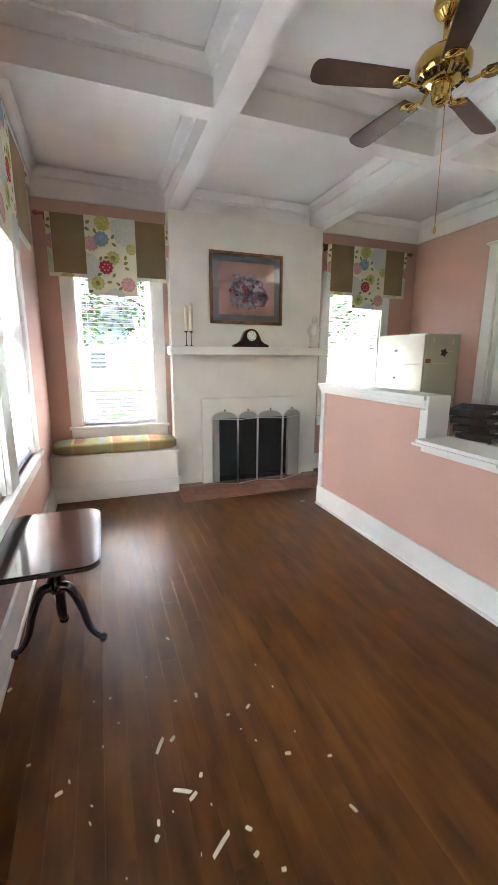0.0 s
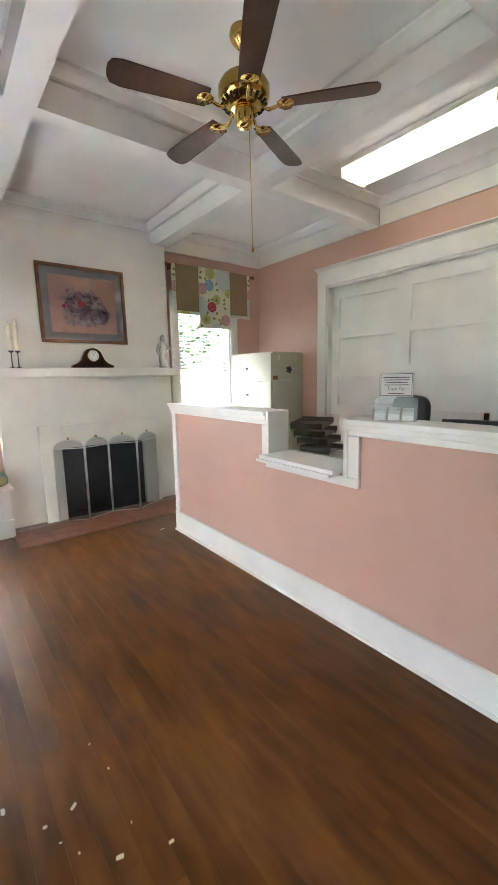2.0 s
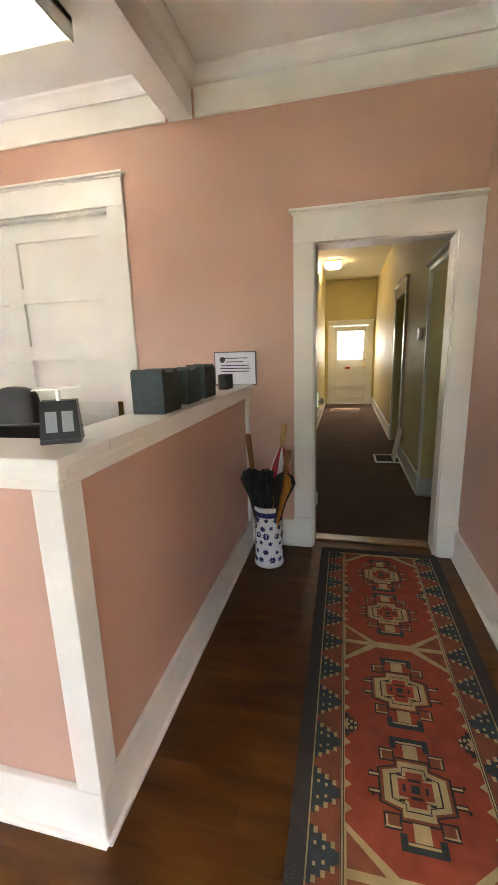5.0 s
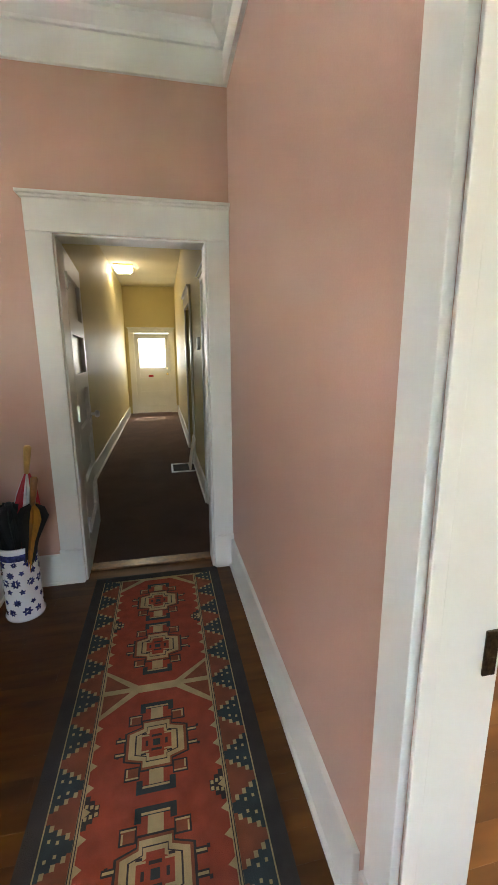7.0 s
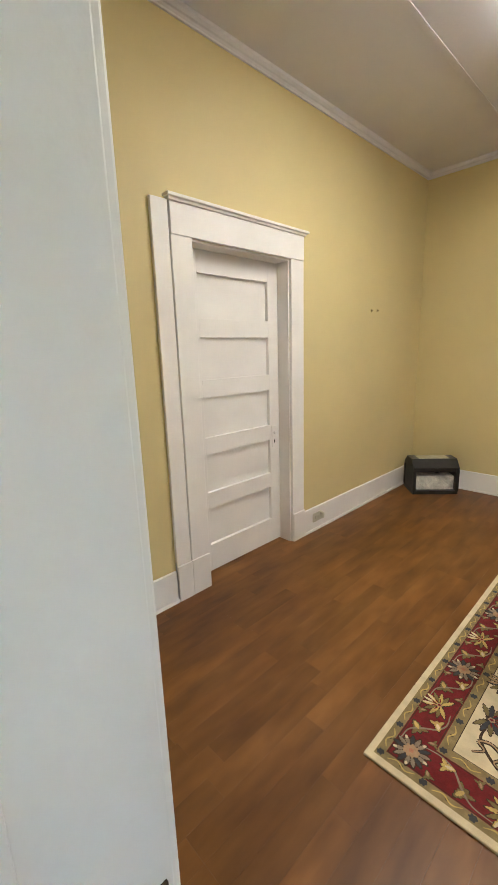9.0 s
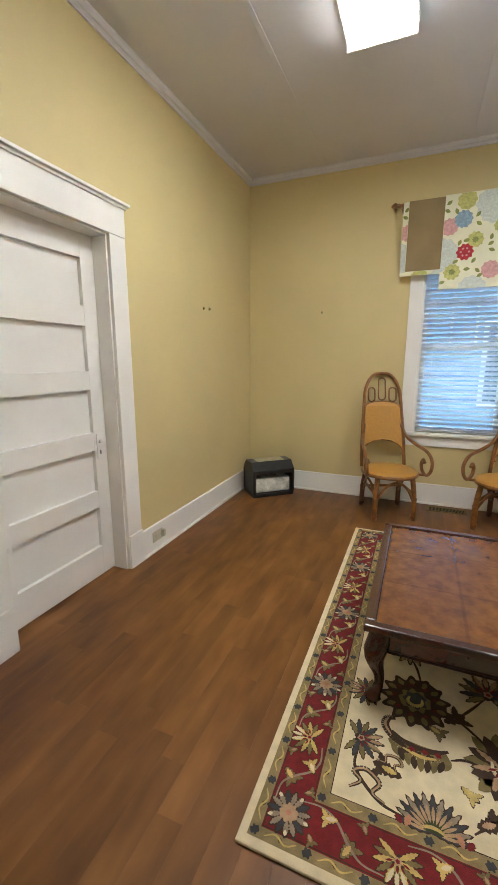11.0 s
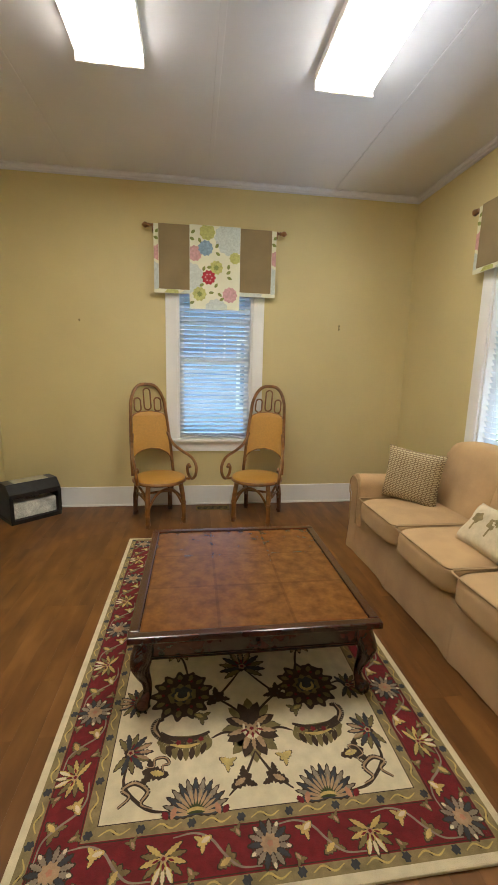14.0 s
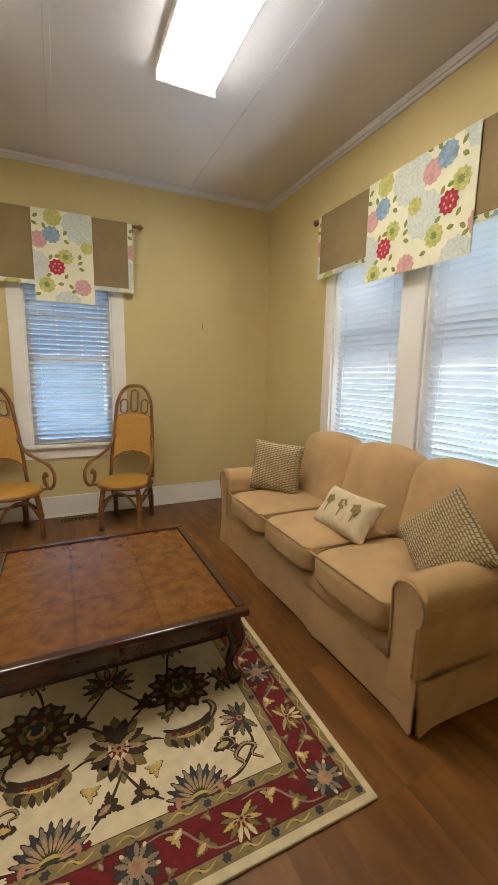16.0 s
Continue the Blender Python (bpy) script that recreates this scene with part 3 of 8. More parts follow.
SWAY = Matrix.Rotation(radians(-90), 4, "Z")   # turns a door's face from -y to -x
half = (SD[1] - SD[0] - 0.04) / 2
DOOR_N = panel_door("door_1", "white painted five-panel sliding door, shut", Matrix.Translation((AE + 0.075, SD[1] - 0.02, 0.01)) @ SWAY, half + 0.03, SD[2] - 0.035)
DOOR_S = panel_door("door_2", "white painted five-panel sliding door, shut", Matrix.Translation((AE + 0.04, SD[0] + 0.02 + half, 0.01)) @ SWAY, half, SD[2] - 0.035)
bm = bmesh.new()
box(bm, half - 0.075, -0.008, 0.92, half - 0.03, 0.0, 1.06, bevel=0.002)
part("flush_pull", bm, BRASS, DOOR_S, "small brass flush pull")
DOOR_B = panel_door("door_3", "white painted five-panel door, shut, with painted lock plate", Matrix.Translation((BE + 0.10, ED[1] - 0.012, 0.008)) @ SWAY, ED[1] - ED[0] - 0.024, ED[2] - 0.022)
bm = bmesh.new()
wB = ED[1] - ED[0] - 0.024
box(bm, wB - 0.085, -0.007, 0.76, wB - 0.035, 0.0, 0.92, bevel=0.002)
lathe(bm, [(0.012, 0), (0.012, 0.012), (0.006, 0.016)], 12, pose(wB - 0.06, -0.004, 0.87, 90))
lp = part("lock_plate", bm, WHITE, DOOR_B, "painted-over lock plate")
bm = bmesh.new()
box(bm, wB - 0.064, -0.0085, 0.79, wB - 0.056, -0.006, 0.815)
lathe(bm, [(0.0055, 0), (0.0055, 0.0025)], 12, pose(wB - 0.06, -0.0175, 0.87, 90))
part("keyhole", bm, SOOTVOID, lp)
DOOR_F = panel_door("door_4", "white outside door with a blind over its upper glass", Matrix.Translation((HX + 0.05, 0.288, 0.01)) @ SWAY, 0.836, 1.97, 5, glazed=True)
bm = bmesh.new()
box(bm, 0.12, 0.012, 1.16, 0.716, 0.02, 1.86)
g = part("glass", bm, PANE, DOOR_F)
g.visible_shadow = False
sl = bmesh.new()
box(sl, 0.12, 0, -0.012, 0.716, 0.003, 0.012)
sl = mesh_of(sl, BLIND)
for i in range(24):
    piece("slat", sl, DOOR_F, pose(0, -0.012, 1.17 + i * 0.0285, -72))
bm = bmesh.new()
box(bm, 0.12, -0.03, 1.845, 0.716, 0.0, 1.88, bevel=0.004)
part("head_rail", bm, BLIND, DOOR_F)
bm = bmesh.new()
box(bm, 0.30, -0.004, 0.90, 0.42, 0.0, 0.955)
part("sticker", bm, P_RED, DOOR_F, "small red and white sticker")
bm = bmesh.new()
lathe(bm, [(0.012, 0), (0.012, 0.03), (0.028, 0.04), (0.03, 0.055), (0.02, 0.07)], 14, pose(0.77, 0, 0.98, 90))
lathe(bm, [(0.02, 0), (0.02, 0.012)], 14, pose(0.77, 0, 1.12, 90))
part("door_handle", bm, BRASS, DOOR_F)
DOOR_H = panel_door("door_5", "white panelled hall door standing open against the wall", pose(HX0 + 0.01, HD[1] - 0.012, 0.012, 0, 0, 4), 0.80, 2.04)
bm = bmesh.new()
lathe(bm, [(0.012, 0), (0.012, 0.03), (0.028, 0.04), (0.03, 0.055), (0.02, 0.07)], 14, pose(0.74, 0, 0.95, 90))
box(bm, 0.71, -0.006, 0.86, 0.77, 0, 1.02, bevel=0.002)
part("door_handle", bm, STEEL, DOOR_H)
bm = bmesh.new()
for z in (0.25, 1.0, 1.8):
    box(bm, -0.012, -0.012, z, 0.004, 0.004, z + 0.1, bevel=0.002)
part("hinge", bm, STEEL, DOOR_H)
bm = bmesh.new()
box(bm, DB[1] - 0.031, AS - 0.014, 0.0, DB[1] - 0.0255, AS + 0.018, DB[2] - 0.026, bevel=0.0025)
tagged(solid("door_stop", bm, WHITE), "white beaded stop moulding on the door jamb", "trim", "", "structure")
bm = bmesh.new()
box(bm, DB[1] - 0.029, BN + 0.008, 0.850, DB[1] - 0.0245, BN + 0.034, 0.941, bevel=0.001)
box(bm, DB[1] - 0.031, BN + 0.014, 0.862, DB[1] - 0.0285, BN + 0.027, 0.888)
box(bm, DB[1] - 0.031, BN + 0.014, 0.901, DB[1] - 0.0285, BN + 0.027, 0.928)
tagged(solid("strike_plate", bm, mat("tarnished_bronze", (0.055, 0.040, 0.025), 0.45, metal=0.8, grain=60, vary=0.3)), "tarnished bronze strike plate on the white jamb", "strike plate")


# ---- windows: casing, sill, sashes, panes and blinds ----
def window(name, label, axis, a0, a1, c, s, slats=True, tilt=30, drop=1.0, w=0.11, lift=0.0, legs=(True, True)):
    """Opening a0..a1 in a wall along axis whose room face is c; s points into the room."""
    zlo, zhi = WIN_Z
    d = thing(name, label, "window", kind="structure")

    def bx(bm, u0, u1, d0, d1, z0, z1, bev=0.003):
        e0, e1 = sorted((c + s * d0, c + s * d1))
        box(bm, *((u0, e0, z0, u1, e1, z1) if axis == "x" else (e0, u0, z0, e1, u1, z1)), bevel=bev)
    bm = bmesh.new()
    if legs[0]:
        bx(bm, a0 - w, a0, 0, 0.022, zlo, zhi)
    if legs[1]:
        bx(bm, a1, a1 + w, 0, 0.022, zlo, zhi)
    bx(bm, a0 - w, a1 + w, 0, 0.026, zhi, zhi + 0.14)
    for u0, u1, z0, z1 in ((a0, a0 + 0.018, zlo, zhi), (a1 - 0.018, a1, zlo, zhi), (a0 + 0.018, a1 - 0.018, zhi - 0.018, zhi)):
        bx(bm, u0, u1, -T, 0.0, z0, z1, 0)
    part("window_frame", bm, WHITE, d)
    bm = bmesh.new()
    bx(bm, a0 - w - 0.02, a1 + w + 0.02, -0.05, 0.05, zlo - 0.03, zlo, 0.006)
    bx(bm, a0 - w, a1 + w, 0, 0.018, zlo - 0.13, zlo - 0.03)
    part("window_sill", bm, WHITE, d)
    mid = (zlo + zhi) / 2
    for z0, z1, q in ((zlo, mid + 0.02, -0.075), (mid - 0.02, zhi - 0.018, -0.115)):
        bm = bmesh.new()
        r = 0.045
        bx(bm, a0 + 0.018, a0 + 0.018 + r, q - 0.03, q, z0, z1)
        bx(bm, a1 - 0.018 - r, a1 - 0.018, q - 0.03, q, z0, z1)
        bx(bm, a0 + 0.018 + r, a1 - 0.018 - r, q - 0.03, q, z0, z0 + r)
        bx(bm, a0 + 0.018 + r, a1 - 0.018 - r, q - 0.03, q, z1 - r, z1)
        if axis == "x" and c < 0 and z0 > 1:
            for k in (1, 2):
                u = a0 + 0.063 + k * (a1 - a0 - 0.126) / 3
                bx(bm, u - 0.01, u + 0.01, q - 0.026, q - 0.006, z0 + r, z1 - r, 0)
            bx(bm, a0 + 0.063, a1 - 0.063, q - 0.025, q - 0.007, (z0 + z1) / 2 - 0.01, (z0 + z1) / 2 + 0.01, 0)
        sash = part("sash", bm, WHITE, d)
        bm = bmesh.new()
        bx(bm, a0 + 0.06, a1 - 0.06, q - 0.017, q - 0.013, z0 + r - 0.004, z1 - r + 0.004, 0)
        g = part("pane", bm, PANE, sash)
        g.visible_shadow = False
    if slats:
        bm = bmesh.new()
        half_w = (a1 - a0) / 2 - 0.024
        tmp = bmesh.new()
        for k in range(4):
            u0, u1 = -0.024 + 0.012 * k, -0.024 + 0.012 * (k + 1)
            z0, z1 = 0.003 * (1 - (u0 / 0.024) ** 2), 0.003 * (1 - (u1 / 0.024) ** 2)
            for dz in (0, 0.0016):
                tmp.faces.new([tmp.verts.new(p) for p in ((-half_w, u0, z0 + dz), (half_w, u0, z0 + dz), (half_w, u1, z1 + dz), (-half_w, u1, z1 + dz))])
        sl = mesh_of(tmp, BLIND)
        turn = {("x", 1): 180, ("x", -1): 0, ("y", 1): 90, ("y", -1): -90}[(axis, s)]
        top, bottom = zhi - 0.07, zhi - (zhi - zlo) * drop + 0.035
        k = int((top - bottom) / 0.042)
        cm, cp = (a0 + a1) / 2, c - s * 0.045
        for i in range(k + 1):
            z = bottom + i * (top - bottom) / k
            place = (cm, cp, z) if axis == "x" else (cp, cm, z)
            piece("slat", sl, d, Matrix.Translation(place) @ pose(0, 0, 0, 0, 0, turn) @ pose(0, 0, 0, tilt))
        bm = bmesh.new()
        bx(bm, a0 + 0.02, a1 - 0.02, -0.075, -0.012, zhi - 0.062, zhi - 0.02)
        part("head_rail", bm, BLIND, d)
        bm = bmesh.new()
        bx(bm, a0 + 0.022, a1 - 0.022, -0.07, -0.02, bottom - 0.032, bottom - 0.012, 0.003)
        part("bottom_rail", bm, BLIND, d)
        bm = bmesh.new()
        for u in (a0 + 0.12, a1 - 0.12):
            for q in (-0.021, -0.069):
                p0, p1 = ((u, c + s * q, bottom - 0.02), (u, c + s * q, zhi - 0.04)) if axis == "x" else ((c + s * q, u, bottom - 0.02), (c + s * q, u, zhi - 0.04))
                tube(bm, [p0, p1], 0.0012, 5)
        part("cord", bm, BLIND, d)
    return d


window("window_1", "white double-hung window with raised slatted blind above a window seat", "x", *NW, AN, -1, tilt=5)
window("window_2", "white double-hung window with half-open slatted blind", "x", *NE, AN, -1, tilt=18)
window("window_3", "white double-hung window with slatted blind", "y", *WA[0], AW, 1, tilt=8)
window("window_4", "white double-hung window with slatted blind", "y", *WA[1], AW, 1, tilt=8)
window("window_5", "white double-hung window with slatted blind between two chairs", "x", *SB, BS, 1, tilt=-36)
window("window_6", "white double-hung window with slatted blind behind a sofa", "y", *WB[0], BW, 1, tilt=-57)
window("window_7", "white double-hung window with slatted blind behind a sofa", "y", *WB[1], BW, 1, tilt=-57)
for nm, pair, face in (("window_mullion", WA, AW), ("window_mullion_sitting", WB, BW)):
    u0, u1 = sorted((min(pair[0][1], pair[1][1]), max(pair[0][0], pair[1][0])))
    boxes(nm, [(face + 0.001, u0 + 0.004, WIN_Z[0] + 0.001, face + 0.0255, u1 - 0.004, WIN_Z[1] - 0.001)], WHITE, "flat white board between the paired windows", "trim", "structure", bevel=0.003)


# ---- fireplace ----
CH0, CH1, CHY = 1.003, 2.757, 4.552
bm = bmesh.new()
box(bm, CH0, CHY, 0.0, 1.50, AN, BZ)
box(bm, 2.36, CHY, 0.0, CH1, AN, BZ)
box(bm, 1.50, CHY, 0.74, 2.36, AN, BZ)
tagged(solid("chimney_breast", bm, PLASTER), "white painted plaster chimney breast", "chimney breast", "", "structure")
FP = thing("fireplace", "white painted fireplace with projecting mantel shelf", "fireplace", kind="structure")
bm = bmesh.new()
SY = 4.49
box(bm, 1.305, SY, 0.0, 1.50, CHY - 0.001, 0.975, bevel=0.008)
box(bm, 2.36, SY, 0.0, 2.555, CHY - 0.001, 0.975, bevel=0.008)
box(bm, 1.498, SY, 0.74, 2.362, CHY - 0.001, 0.975, bevel=0.008)
part("surround", bm, PLASTER, FP)
bm = bmesh.new()
box(bm, 0.955, 4.367, 1.445, 2.79, CHY + 0.0, 1.532, bevel=0.012)
part("mantel_shelf", bm, PLASTER, FP)
bm = bmesh.new()
box(bm, 1.50, SY + 0.03, 0.0, 2.36, 4.695, 0.012)
box(bm, 1.50, 4.68, 0.0, 2.36, 4.695, 0.9)
box(bm, 1.48, SY + 0.06, 0.0, 1.503, 4.695, 0.9)
box(bm, 2.357, SY + 0.06, 0.0, 2.38, 4.695, 0.9)
box(bm, 1.48, SY + 0.06, 0.737, 2.38, 4.695, 0.9)
part("firebox", bm, SOOTVOID, FP, "soot-black firebox")
hearth = boxes("hearth", [(0.985, 3.965, 0.001, 2.757, CHY, 0.006)], GROUT, "red quarry tile hearth set flush in the floor", "hearth", "structure")

# window seat with cushion
SEAT = thing("window_seat", "white painted built-in box seat under a window", "window seat", kind="structure")
bm = bmesh.new()
box(bm, AW + 0.001, 4.345, 0.0, 0.99, AN - 0.001, 0.445)
part("body", bm, WHITE, SEAT)
bm = bmesh.new()
box(bm, AW + 0.001, 4.31, 0.445, 1.02, AN - 0.001, 0.468, bevel=0.006)
part("top", bm, WHITE, SEAT)
bm = bmesh.new()
box(bm, AW + 0.001, 4.328, 0.0, 1.0, 4.345, 0.17, bevel=0.004)
part("plinth", bm, WHITE, SEAT)


def cushion(name, bm_size, material, parent=None, bulge=0.02, seg=10):
    """A stuffed slab: x, y, z size about its base, edges rounded and faces swollen."""
    sx, sy, sz = bm_size
    bm = bmesh.new()
    bmesh.ops.create_cube(bm, size=1.0)
    bmesh.ops.subdivide_edges(bm, edges=bm.edges[:], cuts=seg, use_grid_fill=True)
    for v in bm.verts:
        x, y, z = v.co * 2
        k = 6.0
        n = (abs(x) ** k + abs(y) ** k + abs(z) ** k) ** (1 / k)
        x, y, z = x / n, y / n, z / n
        swell = (1 - x * x) * (1 - y * y)
        v.co = (x * sx / 2, y * sy / 2, z * (sz / 2 + bulge * swell))
    return bm


def plaid():
    m = mat("plaid_cushion_cloth", (0.26, 0.24, 0.10), 0.9, grain=30, vary=0.1, bump=0.3, fine=400)
    nt = m.node_tree
    b = nt.nodes["Principled BSDF"]
    src = b.inputs["Base Color"].links[0].from_socket
    geo = nt.nodes.new("ShaderNodeNewGeometry")
    sep = nt.nodes.new("ShaderNodeSeparateXYZ")
    nt.links.new(geo.outputs["Position"], sep.inputs[0])
    last = src
    for axis, per, off, lo, colour in ((0, 0.36, 0.0, 0.72, (0.33, 0.085, 0.05)), (0, 0.36, 0.16, 0.80, (0.16, 0.27, 0.25)), (0, 0.36, 0.09, 0.93, (0.50, 0.46, 0.32)), (1, 0.2, 0.05, 0.8, (0.36, 0.29, 0.12))):
        a = nt.nodes.new("ShaderNodeMath")
        a.operation = "ADD"
        a.inputs[1].default_value = off + 10
        nt.links.new(sep.outputs[axis], a.inputs[0])
        d = nt.nodes.new("ShaderNodeMath")
        d.operation = "DIVIDE"
        d.inputs[1].default_value = per
        nt.links.new(a.outputs[0], d.inputs[0])
        fr = nt.nodes.new("ShaderNodeMath")
        fr.operation = "FRACT"
        nt.links.new(d.outputs[0], fr.inputs[0])
        gt = nt.nodes.new("ShaderNodeMath")
        gt.operation = "GREATER_THAN"
        gt.inputs[1].default_value = lo
        nt.links.new(fr.outputs[0], gt.inputs[0])
        sc = nt.nodes.new("ShaderNodeMath")
        sc.operation = "MULTIPLY"
        sc.inputs[1].default_value = 0.7
        nt.links.new(gt.outputs[0], sc.inputs[0])
        mx = nt.nodes.new("ShaderNodeMix")
        mx.data_type = "RGBA"
        nt.links.new(sc.outputs[0], mx.inputs[0])
        nt.links.new(last, mx.inputs[6])
        mx.inputs[7].default_value = (*colour, 1)
        last = mx.outputs[2]
    nt.links.new(last, b.inputs["Base Color"])
    return m


c = solid("seat_cushion", cushion("c", (1.21, 0.37, 0.115), None, bulge=0.012), plaid(), smooth=True)
c.location = (0.393, 4.495, 0.530)
tagged(c, "plaid green and rust cushion on the window seat", "cushion")

# ---- reception counter ----
CT = thing("reception_counter", "pink half-height counter wall with white cap, posts and base", "counter", kind="structure")
CX0, CX1 = 2.245, 2.375          # west leg: outer and inner face
CY0, CY1 = 0.672, 0.80           # south leg: outer and inner face
CN = 3.52
NT0, NT1, NTZ = 1.56, 2.17, 0.90
TOPZ = 1.165
bm = bmesh.new()
box(bm, CX0, CY0, 0, CX1, NT0, TOPZ)
box(bm, CX0, NT0, 0, CX1, NT1, NTZ)
box(bm, CX0, NT1, 0, CX1, CN - 0.02, TOPZ)
box(bm, CX1, CY0, 0, AE, CY1, TOPZ)
part("wall", bm, PINK, CT)
bm = bmesh.new()
OV = 0.05
for z0, z1, o in ((TOPZ, TOPZ + 0.028, OV), (TOPZ - 0.03, TOPZ, OV - 0.016), (TOPZ - 0.060, TOPZ - 0.03, OV - 0.03)):
    full = z1 > TOPZ
    box(bm, CX0 - o, CY0 - o, z0, (CX1 + 0.03) if full else CX0, NT0 - 0.02, z1, bevel=0.005)
    box(bm, CX0 - o, NT1 + 0.02, z0, (CX1 + 0.03) if full else CX0, CN + 0.02, z1, bevel=0.005)
    box(bm, (CX1 + 0.03) if full else CX0, CY0 - o, z0, AE, (CY1 + 0.03) if full else CY0, z1, bevel=0.005)
part("cap", bm, WHITE, CT, "white moulded counter cap")
bm = bmesh.new()
for y0, y1 in ((NT0 - 0.022, NT0 + 0.003), (NT1 - 0.003, NT1 + 0.022)):
    box(bm, CX0 - 0.028, y0, NTZ - 0.03, CX1 + 0.02, y1, TOPZ + 0.029, bevel=0.004)
box(bm, CX0 - 0.02, NT0 - 0.09, NTZ - 0.018, CX0, NT0 - 0.022, TOPZ - 0.062, bevel=0.003)
box(bm, CX0 - 0.02, NT1 + 0.022, NTZ - 0.018, CX0, NT1 + 0.075, TOPZ - 0.062, bevel=0.003)
box(bm, CX0 - 0.02, NT0 - 0.09, NTZ - 0.072, CX0, NT1 + 0.04, NTZ - 0.02, bevel=0.003)
part("notch_trim", bm, WHITE, CT)
bm = bmesh.new()
box(bm, CX0 - 0.11, NT0 + 0.002, NTZ, CX1 + 0.05, NT1 - 0.002, NTZ + 0.025, bevel=0.006)
box(bm, CX0 - 0.11, NT0 + 0.03, NTZ - 0.02, CX0 - 0.02, NT1 + 0.03, NTZ - 0.001, bevel=0.004)
part("shelf", bm, WHITE, CT, "white pass-through shelf")
bm = bmesh.new()
box(bm, CX0 - 0.02, CY0 - 0.02, 0.188, CX0 + 0.065, CY0 + 0.06, TOPZ - 0.058, bevel=0.004)
box(bm, CX0 - 0.02, CN - 0.06, 0.188, CX0 - 0.0005, CN - 0.021, TOPZ - 0.058, bevel=0.003)
box(bm, CX0 - 0.02, CN - 0.02, 0.188, CX1 + 0.02, CN, TOPZ, bevel=0.003)
box(bm, AE - 0.065, CY0 - 0.02, 0.188, AE - 0.001, CY0, TOPZ - 0.058, bevel=0.003)
part("post", bm, WHITE, CT)
bm = bmesh.new()
for bs in (base_boxes("y", CY0 - 0.022, CN + 0.015, CX0, -1, 0.188), base_boxes("x", CX0 - 0.022, AE, CY0, -1, 0.188)):
    for b in bs:
        box(bm, *b, bevel=0.004)
part("base", bm, WHITE, CT)

# ---- valances ----
def blob(cx, cy, r, lobes, depth, n=0, turn=0.0, sx=1.0):
    n = n or lobes * 6
    return [(cx + sx * r * (1 + depth * math.cos(lobes * a)) * math.cos(a + turn), cy + r * (1 + depth * math.cos(lobes * a)) * math.sin(a + turn))
            for a in [6.28318 * i / n for i in range(n)]]


def leaf(cx, cy, l, w, turn):
    pts = [(l * (t - 0.5), w * math.sin(math.pi * t) ** 0.8) for t in (0, 0.2, 0.4, 0.6, 0.8, 1.0)]
    pts += [(x, -y) for x, y in pts[-2:0:-1]]
    ct, st = math.cos(turn), math.sin(turn)
    return [(cx + x * ct - y * st, cy + x * st + y * ct) for x, y in pts]


def clip(poly, x0, y0, x1, y1):
    """Keeps the part of an outline inside a rectangle."""
    for axis, lim, keep in ((0, x0, 1), (0, x1, -1), (1, y0, 1), (1, y1, -1)):
        out = []
        for a, b in zip(poly, poly[1:] + poly[:1]):
            ia, ib = keep * (a[axis] - lim) >= 0, keep * (b[axis] - lim) >= 0
            if ia:
                out.append(a)
            if ia != ib:
                t = (lim - a[axis]) / (b[axis] - a[axis])
                out.append((a[0] + t * (b[0] - a[0]), a[1] + t * (b[1] - a[1])))
        poly = out
        if len(poly) < 3:
            return []
    return poly


